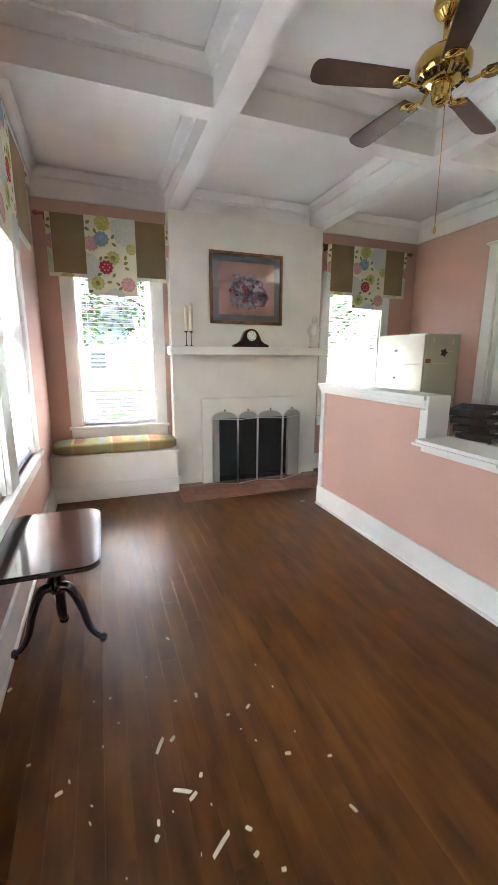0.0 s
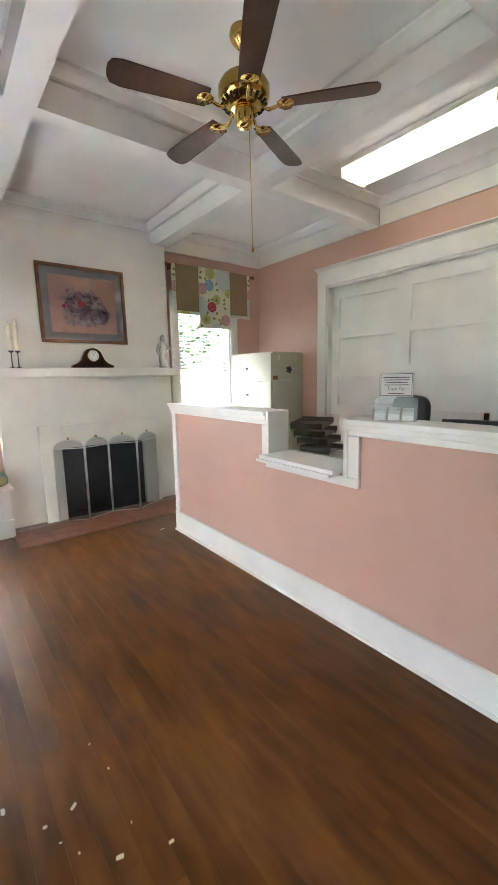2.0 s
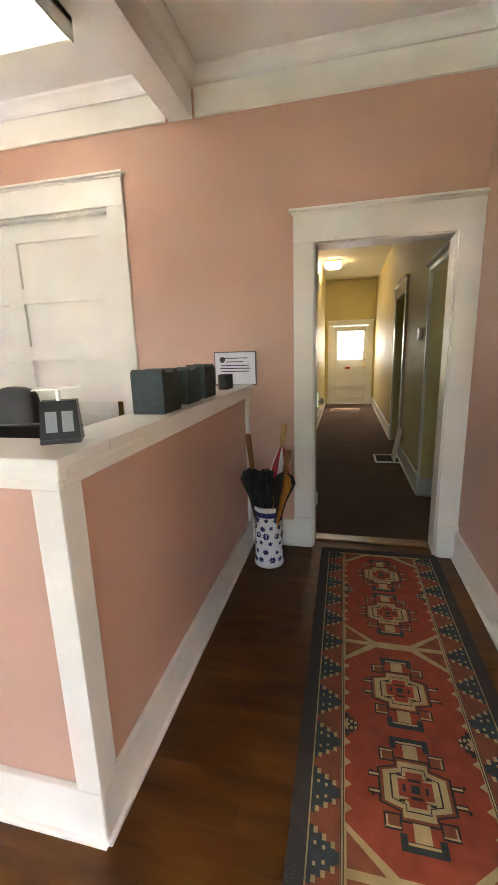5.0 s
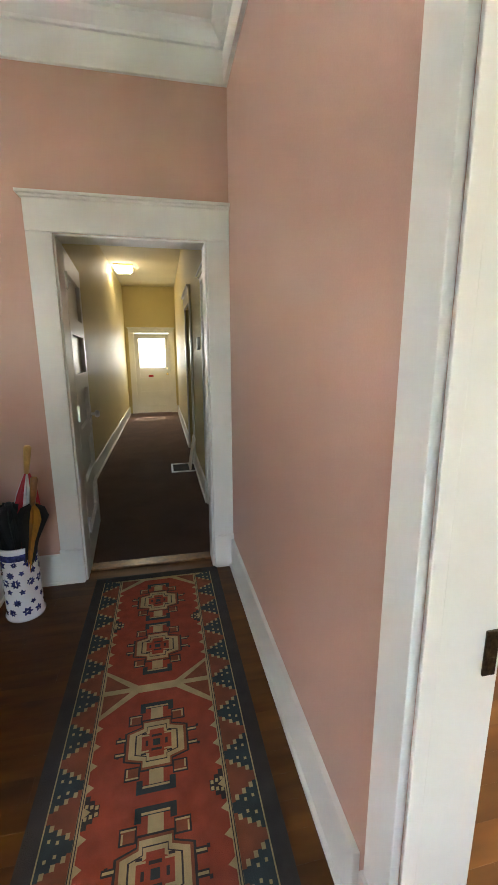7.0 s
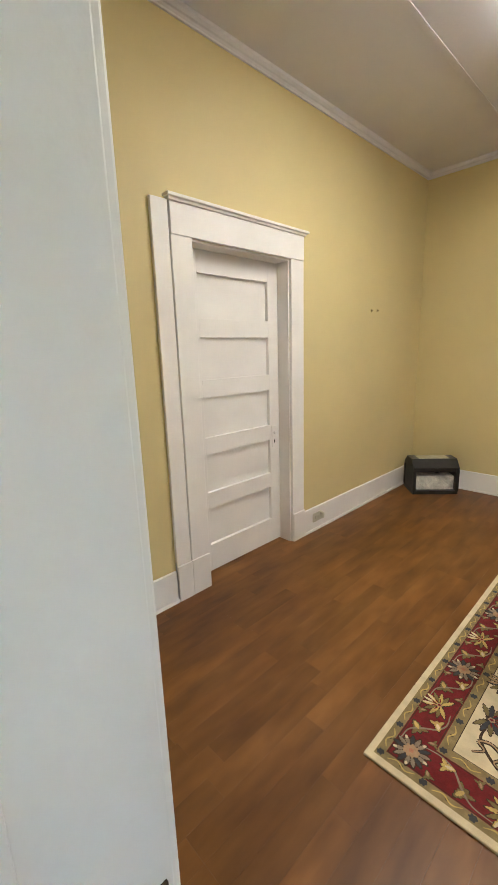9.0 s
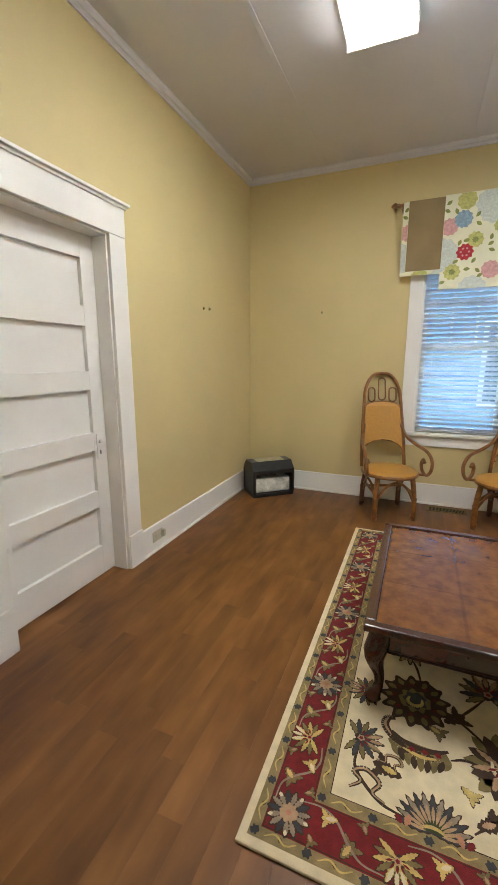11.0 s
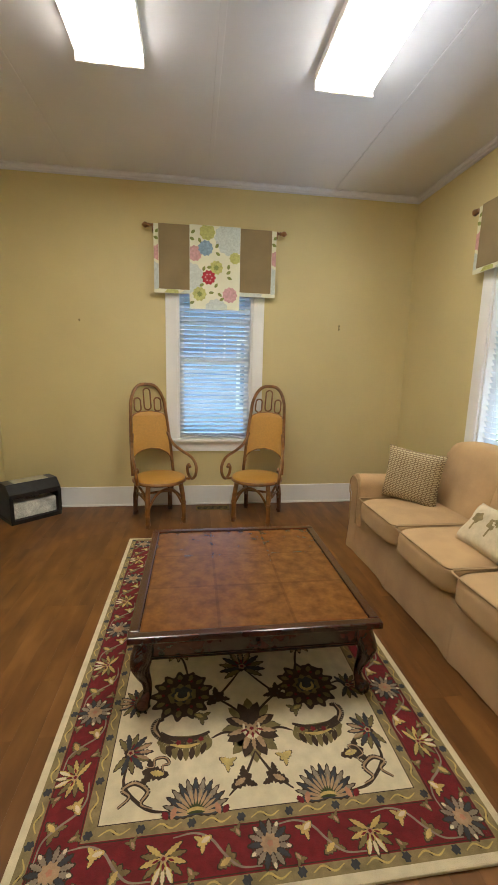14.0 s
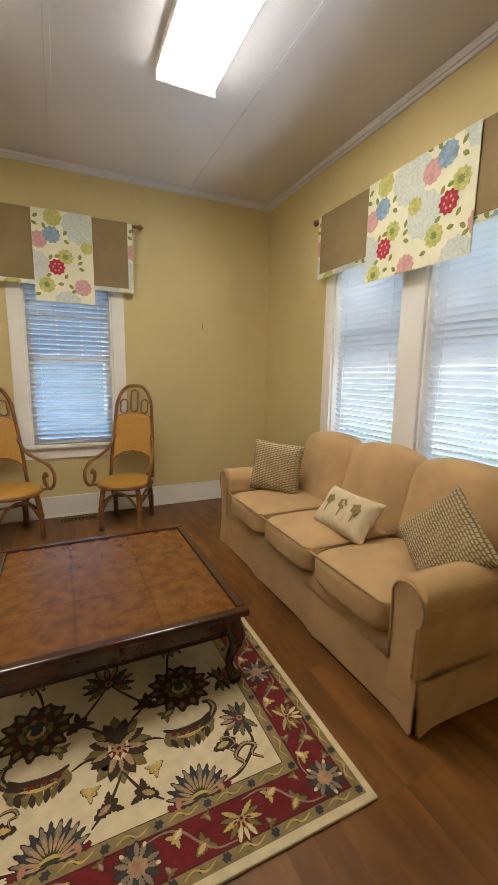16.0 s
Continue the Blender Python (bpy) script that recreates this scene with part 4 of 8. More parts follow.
def flower_print(parent, x0, y0, x1, y1, z, tall=0.72):
    """Big cut-paper flowers over a cloth panel lying in the xy plane, facing +z, clipped to the panel."""
    w, h = x1 - x0, y1 - y0
    u = 0.72
    reps = max(1, round(w / 0.55))
    layers = {"pale": (P_GREY, 0.0), "lime": (P_LIME, 0.0012), "rose": (P_ROSE, 0.0018), "blue": (P_BLUE, 0.0022), "red": (P_RED, 0.0026), "leaf": (P_LEAF, 0.003)}
    bms = {k: bmesh.new() for k in layers}

    def put(key, poly, up=0.0):
        poly = clip(poly, x0, y0, x1, y1)
        if len(poly) > 2:
            zz = z + layers[key][1] + up
            bms[key].faces.new([bms[key].verts.new((px, py, zz)) for px, py in poly])
    for k in range(reps):
        ox, oy = x0 + k * 0.47 + (0.0 if k == 0 else 0.02), y1 - 0.16 * (k % 2) + (0.28 if k % 2 else 0)
        put("pale", blob(ox + 0.38, oy - 0.10, 0.15, 14, 0.05))
        put("lime", blob(ox + 0.16, oy - 0.055, 0.07, 9, 0.06))
        put("rose", blob(ox + 0.045, oy - 0.245, 0.066, 11, 0.06))
        put("blue", blob(ox + 0.145, oy - 0.195, 0.066, 11, 0.07))
        put("lime", blob(ox + 0.245, oy - 0.36, 0.06, 10, 0.08))
        put("lime", blob(ox + 0.42, oy - 0.27, 0.05, 10, 0.08))
        put("red", blob(ox + 0.175, oy - 0.45, 0.062, 10, 0.09))
        put("pale", blob(ox - 0.0, oy - 0.46, 0.13, 12, 0.05))
        put("lime", blob(ox + 0.09, oy - 0.60, 0.062, 10, 0.08))
        put("rose", blob(ox + 0.375, oy - 0.60, 0.068, 11, 0.06))
        put("pale", blob(ox + 0.25, oy - 0.75, 0.11, 12, 0.05))
        for a, b, t in ((0.03, 0.06, 0.7), (0.02, 0.12, -0.5), (0.25, 0.17, 0.9), (0.26, 0.24, -0.6), (0.13, 0.375, 1.2), (0.18, 0.36, 0.2), (0.36, 0.40, 0.6), (0.37, 0.45, -0.4),
                        (0.245, 0.52, 1.0), (0.11, 0.52, 0.5), (0.28, 0.60, -0.7), (0.30, 0.64, 0.5), (0.02, 0.68, 0.3), (0.36, 0.35, 1.4), (0.09, 0.13, 1.9), (0.20, 0.585, 0.1)):
            put("leaf", leaf(ox + a, oy - b, 0.05, 0.014, t))
        for a, b in ((0.245, 0.36), (0.09, 0.60)):
            put("leaf", blob(ox + a, oy - b, 0.022, 8, 0.2), 0.0)
        for a, b in ((0.175, 0.45),):
            for q in range(6):
                put("rose", blob(ox + a + 0.03 * math.cos(q * 1.05), oy - b + 0.03 * math.sin(q * 1.05), 0.008, 4, 0.1, 8), 0.0014)
    for k, bm in bms.items():
        if bm.faces:
            part("flower_print", bm, layers[k][0], parent)["kind"] = "stuff"
        else:
            bm.free()


def valance(label, m, width, f0, f1, side_drop=0.57, mid_drop=0.72, rod=True):
    """Lies in the local xz plane facing -y: x from 0 to width along the rod, z down from 0; f0..f1 is the printed panel."""
    v = thing("window_valance", label, "valance", m, "printed valances")

    def cloth(x0, x1, z0, z1, y, wave=0.006, thick=0.004, nx=10, nz=8):
        bm = bmesh.new()
        rows = []
        for j in range(nz + 1):
            z = z0 + (z1 - z0) * j / nz
            row = []
            for i in range(nx + 1):
                x = x0 + (x1 - x0) * i / nx
                dz = (z0 - z) / max(1e-6, z0 - z1)
                row.append((x, y + wave * dz * math.sin(7 * x + 1.3 * x0) * 1.0, z))
            rows.append(row)
        for dy in (0, thick):
            g = [[bm.verts.new((p[0], p[1] + dy, p[2])) for p in row] for row in rows]
            for j in range(nz):
                for i in range(nx):
                    bm.faces.new((g[j][i], g[j][i + 1], g[j + 1][i + 1], g[j + 1][i]))
        return bm
    sd, md = side_drop, mid_drop
    part("lining", cloth(0.0, width, 0.012, -sd, -0.02, 0.0, 0.012), CREAM, v, "cream printed border of the valance")
    part("side_panel", cloth(0.045, f0 + 0.01, 0.014, -sd + 0.035, -0.028, 0.003), TAN, v, "plain tan side panel", True)
    part("side_panel", cloth(f1 - 0.01, width - 0.045, 0.014, -sd + 0.035, -0.028, 0.003), TAN, v, "plain tan side panel", True)
    mp = part("middle_panel", cloth(f0, f1, 0.018, -md, -0.040, 0.0), CREAM, v, "cream panel printed with large flowers")
    flower_print_on(v, f0 + 0.002, -md + 0.002, f1 - 0.002, 0.016, -0.0405)
    flower_print_on(v, 0.002, -sd + 0.002, width - 0.002, -sd + 0.033, -0.0205)
    flower_print_on(v, 0.001, -sd + 0.03, 0.042, 0.01, -0.0207)
    flower_print_on(v, width - 0.042, -sd + 0.03, width - 0.001, 0.01, -0.0207)
    bm = bmesh.new()
    tube(bm, [(-0.035, 0, 0), (width + 0.035, 0, 0)], 0.013, 10)
    part("rod", bm, RATTAN, v, "brown wooden curtain rod", True)
    for x, s in ((-0.035, -1), (width + 0.035, 1)):
        bm = bmesh.new()
        lathe(bm, [(0.012, 0), (0.02, 0.006), (0.012, 0.014), (0.024, 0.03), (0.026, 0.045), (0.012, 0.062), (0.004, 0.07)], 14, pose(x, 0, 0, 0, 90 * s, 0))
        part("finial", bm, RATTAN, v, "turned wooden finial", True)
        bm = bmesh.new()
        box(bm, x - s * 0.03 - 0.008, -0.012, -0.05, x - s * 0.03 + 0.008, 0.0735, 0.012, bevel=0.003)
        part("bracket", bm, RATTAN, v)
    return v


def flower_print_on(v, x0, z0, x1, z1, y):
    before = set(v.children)
    flower_print(v, x0, z0, x1, z1, 0.0)
    for ch in v.children:
        if ch not in before:
            ch.matrix_local = Matrix.Translation((0, y, 0)) @ pose(0, 0, 0, 90)


valance("tan valance with a flower-printed cream middle on a wooden rod", pose(-0.115, 4.625, 2.705), 1.135, 0.335, 0.80, 0.54, 0.69)
valance("tan valance with a flower-printed cream middle on a wooden rod", pose(2.865, 4.625, 2.705), 1.13, 0.345, 0.80, 0.54, 0.69)
valance("wide tan valance with a flower-printed middle on a wooden rod", Matrix.Translation((AW + 0.075, 1.55, 2.705)) @ pose(0, 0, 0, 0, 0, 90), 2.14, 0.63, 1.46, 0.54, 0.69)
valance("tan valance with a flower-printed cream middle on a wooden rod", Matrix.Translation((2.354, BS + 0.075, 2.682)) @ pose(0, 0, 0, 0, 0, 180), 1.14, 0.325, 0.795, 0.585, 0.72)
valance("wide tan valance with a flower-printed middle on a wooden rod", Matrix.Translation((BW + 0.075, -4.085, 2.64)) @ pose(0, 0, 0, 0, 0, 90), 2.14, 0.63, 1.46, 0.47, 0.62)

# ---- fluorescent fixtures ----
def troffer(label, x0, y0, x1, y1, ztop, drop, lens_mat, shade):
    cx, cy = (x0 + x1) / 2, (y0 + y1) / 2
    t = thing("ceiling_light", label, "ceiling light", Matrix.Translation((cx, cy, ztop)), "fluorescent fixtures")
    w, l = (x1 - x0) / 2, (y1 - y0) / 2
    bm = bmesh.new()
    box(bm, -w - 0.003, -l, -0.042, w + 0.003, l, 0.0, bevel=0.004)
    for s in (-1, 1):
        box(bm, -w, s * l - (0.012 if s > 0 else 0), -drop, w, s * l + (0.012 if s < 0 else 0), 0.0, bevel=0.003)
    part("housing", bm, WHITE, t)
    prof = [(-w + 0.004, -0.04), (-w + 0.02, -drop + 0.012), (-w * 0.45, -drop), (0, -drop + 0.006), (w * 0.45, -drop), (w - 0.02, -drop + 0.012), (w - 0.004, -0.04)]
    bm = bmesh.new()
    a = [bm.verts.new((x, -l + 0.013, z)) for x, z in prof]
    b = [bm.verts.new((x, l - 0.013, z)) for x, z in prof]
    for i in range(len(prof) - 1):
        bm.faces.new((a[i], a[i + 1], b[i + 1], b[i]))
    part("diffuser", bm, lens_mat, t, "glowing ribbed plastic lens")
    return t


troffer("lit fluorescent ceiling fixture with a wraparound lens", 3.345, 1.39, 3.665, 2.56, AC, 0.115, LENSA, 0)
troffer("lit fluorescent ceiling fixture with a bright wraparound lens", 2.261, -3.675, 2.627, -2.44, BC, 0.09, TUBE, 0)
troffer("lit fluorescent ceiling fixture with a bright wraparound lens", 0.927, -3.68, 1.286, -2.44, BC, 0.09, TUBE, 0)

# ---- ceiling fan ----
FAN = thing("ceiling_fan", "polished brass ceiling fan with five dark walnut blades", "ceiling fan", Matrix.Translation((1.955, 2.02, AC)))
bm = bmesh.new()
lathe(bm, [(0.065, 0.0), (0.068, -0.02), (0.055, -0.05), (0.03, -0.075), (0.02, -0.085)], 28)
part("canopy", bm, BRASS, FAN, "", True)
bm = bmesh.new()
lathe(bm, [(0.014, -0.08), (0.014, -0.20)], 14)
part("downrod", bm, BRASS, FAN, "", True)
bm = bmesh.new()
lathe(bm, [(0.03, -0.19), (0.06, -0.20), (0.115, -0.225), (0.13, -0.25), (0.13, -0.29), (0.118, -0.315), (0.09, -0.335), (0.05, -0.345)], 32)
part("motor_housing", bm, BRASS, FAN, "", True)
bm = bmesh.new()
for k in range(20):
    a = 6.2832 * k / 20
    box(bm, -0.006, -0.004, -0.015, 0.006, 0.004, 0.015)
    bmesh.ops.transform(bm, matrix=pose(0.104 * math.cos(a), 0.104 * math.sin(a), -0.327, 0, 50, math.degrees(a)), verts=bm.verts[-8:])
part("vent_slot", bm, BLACK, FAN)
bm = bmesh.new()
lathe(bm, [(0.05, -0.34), (0.045, -0.36), (0.045, -0.40), (0.038, -0.425), (0.02, -0.435)], 24)
part("switch_housing", bm, BRASS, FAN, "", True)
bm = bmesh.new()
tube(bm, [(0.03, 0, -0.42), (0.035, 0, -0.6), (0.04, 0.0, -0.99)], 0.0022, 6)
lathe(bm, [(0.005, -1.02), (0.007, -1.005), (0.003, -0.985)], 8, pose(0.04, 0, 0))
part("pull_chain", bm, BRASS, FAN)
for k in range(5):
    R = pose(0, 0, 0, 0, 0, 23 + 72 * k)
    bm = bmesh.new()
    tube(bm, [R @ Vector(p) for p in smooth_path([(0.085, 0, -0.325), (0.12, 0.0, -0.36), (0.155, 0, -0.355), (0.185, 0, -0.347)])], 0.009, 8)
    prism(bm, [(0.17, -0.02), (0.20, -0.045), (0.235, -0.042), (0.25, -0.015), (0.25, 0.015), (0.235, 0.042), (0.20, 0.045), (0.17, 0.02)], -0.351, -0.342, R, 0.002)
    part("blade_iron", bm, BRASS, FAN, "", True)
    bm = bmesh.new()
    out = [(0.195, -0.052), (0.40, -0.062), (0.60, -0.068), (0.645, -0.058), (0.662, -0.03), (0.665, 0), (0.662, 0.03), (0.645, 0.058), (0.60, 0.068), (0.40, 0.062), (0.195, 0.052), (0.185, 0)]
    prism(bm, out, -0.0035, 0.0035, R @ Matrix.Translation((0, 0, -0.338)) @ pose(0, 0, 0, 11), 0.001)
    part("blade", bm, WALNUT, FAN)

# ceiling register
REG = thing("ceiling_vent", "white slatted ceiling air register", "ceiling vent", Matrix.Translation((0.40, 2.62, AC)))
bm = bmesh.new()
for b in ((-0.18, -0.11, 0.18, -0.085), (-0.18, 0.085, 0.18, 0.11), (-0.18, -0.085, -0.155, 0.085), (0.155, -0.085, 0.18, 0.085)):
    box(bm, b[0], b[1], -0.012, b[2], b[3], 0, bevel=0.002)
part("frame", bm, WHITE, REG)
# black sheet in place of the shade inside the ceiling duct
bm = bmesh.new()
box(bm, -0.155, -0.085, -0.003, 0.155, 0.085, -0.001)
part("backing", bm, SOOTVOID, REG)
sl = bmesh.new()
box(sl, -0.155, -0.001, -0.008, 0.155, 0.001, 0.008)
sl = mesh_of(sl, WHITE)
for i in range(7):
    piece("slat", sl, REG, pose(0, -0.07 + i * 0.0233, -0.008, 35))

# ---- coffee table ----
TB = thing("coffee_table", "square mahogany coffee table with burl top and cabriole legs", "coffee table", Matrix.Translation((1.722, -3.035, 0.014)))
H, tw, tl = 0.358, 0.527, 0.545
bm = bmesh.new()
box(bm, -tw + 0.035, -tl + 0.035, H - 0.024, tw - 0.035, tl - 0.035, H - 0.012)
part("tabletop", bm, MAHOG, TB)
bm = bmesh.new()
for b in ((-tw, -tl, tw, -tl + 0.042), (-tw, tl - 0.042, tw, tl), (-tw, -tl + 0.042, -tw + 0.042, tl - 0.042), (tw - 0.042, -tl + 0.042, tw, tl - 0.042)):
    box(bm, b[0], b[1], H - 0.03, b[2], b[3], H, bevel=0.007)
part("raised_edge", bm, MAHOG, TB, "dark moulded raised edge")
iw, il = tw - 0.044, tl - 0.044
nt = BURL.node_tree
tc, mv, ck = nt.nodes.new("ShaderNodeTexCoord"), nt.nodes.new("ShaderNodeMapping"), nt.nodes.new("ShaderNodeTexBrick")
mv.inputs["Location"].default_value = (iw * 3, il * 3, 0)
ck.offset = 0.0
ck.inputs["Scale"].default_value = 1.0
ck.inputs["Brick Width"].default_value, ck.inputs["Row Height"].default_value = 2 * iw / 3, 2 * il / 3
ck.inputs["Mortar Size"].default_value, ck.inputs["Mortar Smooth"].default_value = 0.009, 0.5
ck.inputs["Color1"].default_value = ck.inputs["Color2"].default_value = (1.0, 1.0, 1.0, 1)
ck.inputs["Mortar"].default_value = (0.80, 0.77, 0.77, 1)
nt.links.new(tc.outputs["Object"], mv.inputs["Vector"])
nt.links.new(mv.outputs[0], ck.inputs["Vector"])
mu = nt.nodes.new("ShaderNodeMix")
mu.data_type, mu.blend_type = "RGBA", "MULTIPLY"
mu.inputs[0].default_value = 1.0
nt.links.new(nt.nodes["Principled BSDF"].inputs["Base Color"].links[0].from_socket, mu.inputs[6])
nt.links.new(ck.outputs["Color"], mu.inputs[7])
nt.links.new(mu.outputs[2], nt.nodes["Principled BSDF"].inputs["Base Color"])
bm = bmesh.new()
box(bm, -iw, -il, H - 0.0115, iw, il, H - 0.0085)
part("veneer", bm, BURL, TB, "amber burl veneer with darker crossbanding")
bm = bmesh.new()
for s in (-1, 1):
    box(bm, -tw + 0.05, s * (tl - 0.05) - 0.012, H - 0.115, tw - 0.05, s * (tl - 0.05) + 0.012, H - 0.03)
    box(bm, s * (tw - 0.05) - 0.012, -tl + 0.05, H - 0.115, s * (tw - 0.05) + 0.012, tl - 0.05, H - 0.03)
    for q in (0.01, 0.02):
        box(bm, -tw + 0.06, s * (tl - 0.05) - 0.016, H - 0.105 - q, tw - 0.06, s * (tl - 0.05) + 0.016, H - 0.10 - q, bevel=0.002)
part("apron", bm, MAHOG, TB, "dark mahogany apron")
bm = bmesh.new()
lathe(bm, [(0.005, 0), (0.005, 0.006), (0.010, 0.012), (0.008, 0.02)], 12, pose(0.0, tl - 0.038, H - 0.075, -90))
part("knob", bm, MAHOG, TB)
for sx in (-1, 1):
    for sy in (-1, 1):
        bm = bmesh.new()
        d = Vector((sx, sy, 0)).normalized()
        base = Vector((sx * (tw - 0.065), sy * (tl - 0.065), 0))
        prof = [(0.0, H - 0.04, 0.042), (0.008, H - 0.09, 0.046), (0.028, H - 0.14, 0.044), (0.020, H - 0.19, 0.032), (0.002, H - 0.24, 0.022), (-0.004, 0.07, 0.018), (0.008, 0.035, 0.022), (0.022, 0.018, 0.034), (0.022, 0.0, 0.026)]
        pts = smooth_path([base + d * o + Vector((0, 0, z)) for o, z, r in prof], 3)
        rr = [x for i in range(len(prof) - 1) for x in [prof[i][2] + (prof[i + 1][2] - prof[i][2]) * s / 3 for s in range(3)]] + [prof[-1][2]]
        tube(bm, pts, rr, 12)
        part("leg", bm, MAHOG, TB, "", True)

# ---- sofa ----
SO = thing("sofa", "tan chenille three-seat sofa with rolled arms and skirt", "sofa", Matrix.Translation((0.738, -1.985, 0)) @ pose(0, 0, 0, 0, 0, 180))
# local: x runs back from the front face (0) to 0.93, y from 0 (north arm) to 2.06 (south arm)
SL, SD_ = 2.062, 0.93
bm = bmesh.new()
box(bm, 0.035, 0.10, 0.16, SD_ - 0.02, SL - 0.10, 0.30, bevel=0.02)
part("base", bm, SOFA, SO, "", True)


def skirt(a0, a1, face, axis):
    bm = bmesh.new()
    n = max(8, int(abs(a1 - a0) / 0.04))
    for dy in (0.0,):
        lo, mid, hi = [], [], []
        for i in range(n + 1):
            a = a0 + (a1 - a0) * i / n
            e = min(abs(a - a0), abs(a1 - a))
            flare = -0.016 * math.exp(-(e / 0.06) ** 2) + 0.004 * math.sin(a * 9)
            for row, z, f in ((lo, 0.012, flare), (mid, 0.1, flare * 0.6), (hi, 0.235, 0.0)):
                row.append((face + f, a, z) if axis == "y" else (a, face + f, z))
        off = 0.012
        for o in (0.0, off):
            g = [[bm.verts.new((p[0] + (o if axis == "y" else 0), p[1] + (0 if axis == "y" else o), p[2])) for p in row] for row in (lo, mid, hi)]
            for j in range(2):
                for i in range(n):
                    bm.faces.new((g[j][i], g[j][i + 1], g[j + 1][i + 1], g[j + 1][i]))
    return bm


for i in range(3):
    y0 = 0.012 + i * (SL - 0.024) / 3
    part("skirt", skirt(y0 + 0.003, y0 + (SL - 0.024) / 3 - 0.003, 0.006, "y"), SOFA, SO, "pleated sofa skirt", True)
part("skirt", skirt(0.01, SD_ - 0.03, 0.004, "x"), SOFA, SO, "pleated sofa skirt", True)
part("skirt", skirt(0.01, SD_ - 0.03, SL - 0.018, "x"), SOFA, SO, "pleated sofa skirt", True)
cw = (SL - 0.36) / 3
for i in range(3):
    yc = 0.18 + cw * (i + 0.5)
    bm = cushion("c", (0.64, cw - 0.006, 0.17), None, 0.025)
    bmesh.ops.transform(bm, matrix=Matrix.Translation((0.32 - 0.02, yc, 0.385)), verts=bm.verts[:])
    s = part("seat_cushion", bm, SOFA, SO, "", True)
    for zz in (0.465,):
        bm = bmesh.new()
        k = 0.035
        loop = []
        for cx, cy, a0 in ((0.605 - k, cw / 2 - 0.006 - k, 0), (-0.012 + k, cw / 2 - 0.006 - k, 90), (-0.012 + k, -cw / 2 + 0.006 + k, 180), (0.605 - k, -cw / 2 + 0.006 + k, 270)):
            for q in range(0, 91, 15):
                a = radians(a0 + q)
                loop.append((cx + k * math.cos(a), yc + cy + k * math.sin(a), zz))
        tube(bm, loop, 0.006, 6, closed=True)
        part("piping", bm, PIPING, s, "", True)
    bm = cushion("c", (0.26, cw + 0.02, 0.52), None, 0.0)
    for v in bm.verts:
        x, y, z = v.co
        t = (z + 0.26) / 0.52
        v.co.x = x * (1 - 0.35 * t) + 0.11 * t - 0.045 * (1 - (2 * y / cw) ** 2) * (1 if x < 0 else 0)
        v.co.z = z + (0.018 * (1 - (2 * y / cw) ** 2) if z > 0.1 else 0)
    bmesh.ops.transform(bm, matrix=Matrix.Translation((0.68, yc, 0.64)), verts=bm.verts[:])
    part("back_cushion", bm, SOFA, SO, "", True)
bm = bmesh.new()
box(bm, SD_ - 0.2, 0.08, 0.16, SD_ - 0.02, SL - 0.08, 0.82, bevel=0.06)
part("back", bm, SOFA, SO, "", True)
for y, s in ((0.0, 1), (SL, -1)):
    bm = bmesh.new()
    # rolled arm: an outline in yz extruded along x
    prof = [(0.02, 0.10), (0.02, 0.45), (0.0, 0.475), (-0.012, 0.52), (-0.004, 0.57), (0.035, 0.61), (0.085, 0.622), (0.14, 0.605), (0.168, 0.56), (0.165, 0.5), (0.165, 0.10)]
    a = [bm.verts.new((0.0, y + s * p, z)) for p, z in prof]
    rows = [a]
    for x, dz in ((0.02, 0.01), (0.3, 0.005), (0.62, 0.0), (SD_ - 0.06, -0.02)):
        rows.append([bm.verts.new((x, y + s * (p + (0.004 if 0.0 < x else 0)), z + (dz if z > 0.4 else 0))) for p, z in prof])
    k = len(prof)
    for r0, r1 in zip(rows, rows[1:]):
        for i in range(k):
            bm.faces.new((r0[i], r0[(i + 1) % k], r1[(i + 1) % k], r1[i]))
    bm.faces.new(rows[0])
    bm.faces.new(rows[-1][::-1])
    arm = part("arm", bm, SOFA, SO, "", False)
    sub = arm.modifiers.new("round", "BEVEL")
    sub.width, sub.segments, sub.limit_method = 0.02, 3, "ANGLE"
    bm = bmesh.new()
    tube(bm, smooth_path([(-0.004, y + s * p, z) for p, z in [(0.03, 0.25)] + [(p * 0.86 + 0.012, z - 0.012) for p, z in prof[1:-1]] + [(0.152, 0.25)]], 3), 0.005, 6)
    part("piping", bm, PIPING, arm, "", True)

# ---- loose pillows ----
def pillow_mat(name, a, b, sx, sy):
    m = mat(name, a, 0.95, grain=30, vary=0.08, bump=0.5, fine=300)
    nt = m.node_tree
    p = nt.nodes["Principled BSDF"]
    src = p.inputs["Base Color"].links[0].from_socket
    tc = nt.nodes.new("ShaderNodeTexCoord")
    ck = nt.nodes.new("ShaderNodeTexBrick")
    ck.inputs["Scale"].default_value = 1.0
    ck.offset = 0.25
    ck.inputs["Brick Width"].default_value, ck.inputs["Row Height"].default_value = sx, sy
    ck.inputs["Mortar Size"].default_value = sy * 0.21
    ck.inputs["Color1"].default_value = ck.inputs["Color2"].default_value = (1, 1, 1, 1)
    ck.inputs["Mortar"].default_value = (0, 0, 0, 1)
    nt.links.new(tc.outputs["Object"], ck.inputs["Vector"])
    mx = nt.nodes.new("ShaderNodeMix")
    mx.data_type = "RGBA"
    nt.links.new(ck.outputs["Color"], mx.inputs[0])
    nt.links.new(src, mx.inputs[6])
    mx.inputs[7].default_value = (*b, 1)
    nt.links.new(mx.outputs[2], p.inputs["Base Color"])
    return m


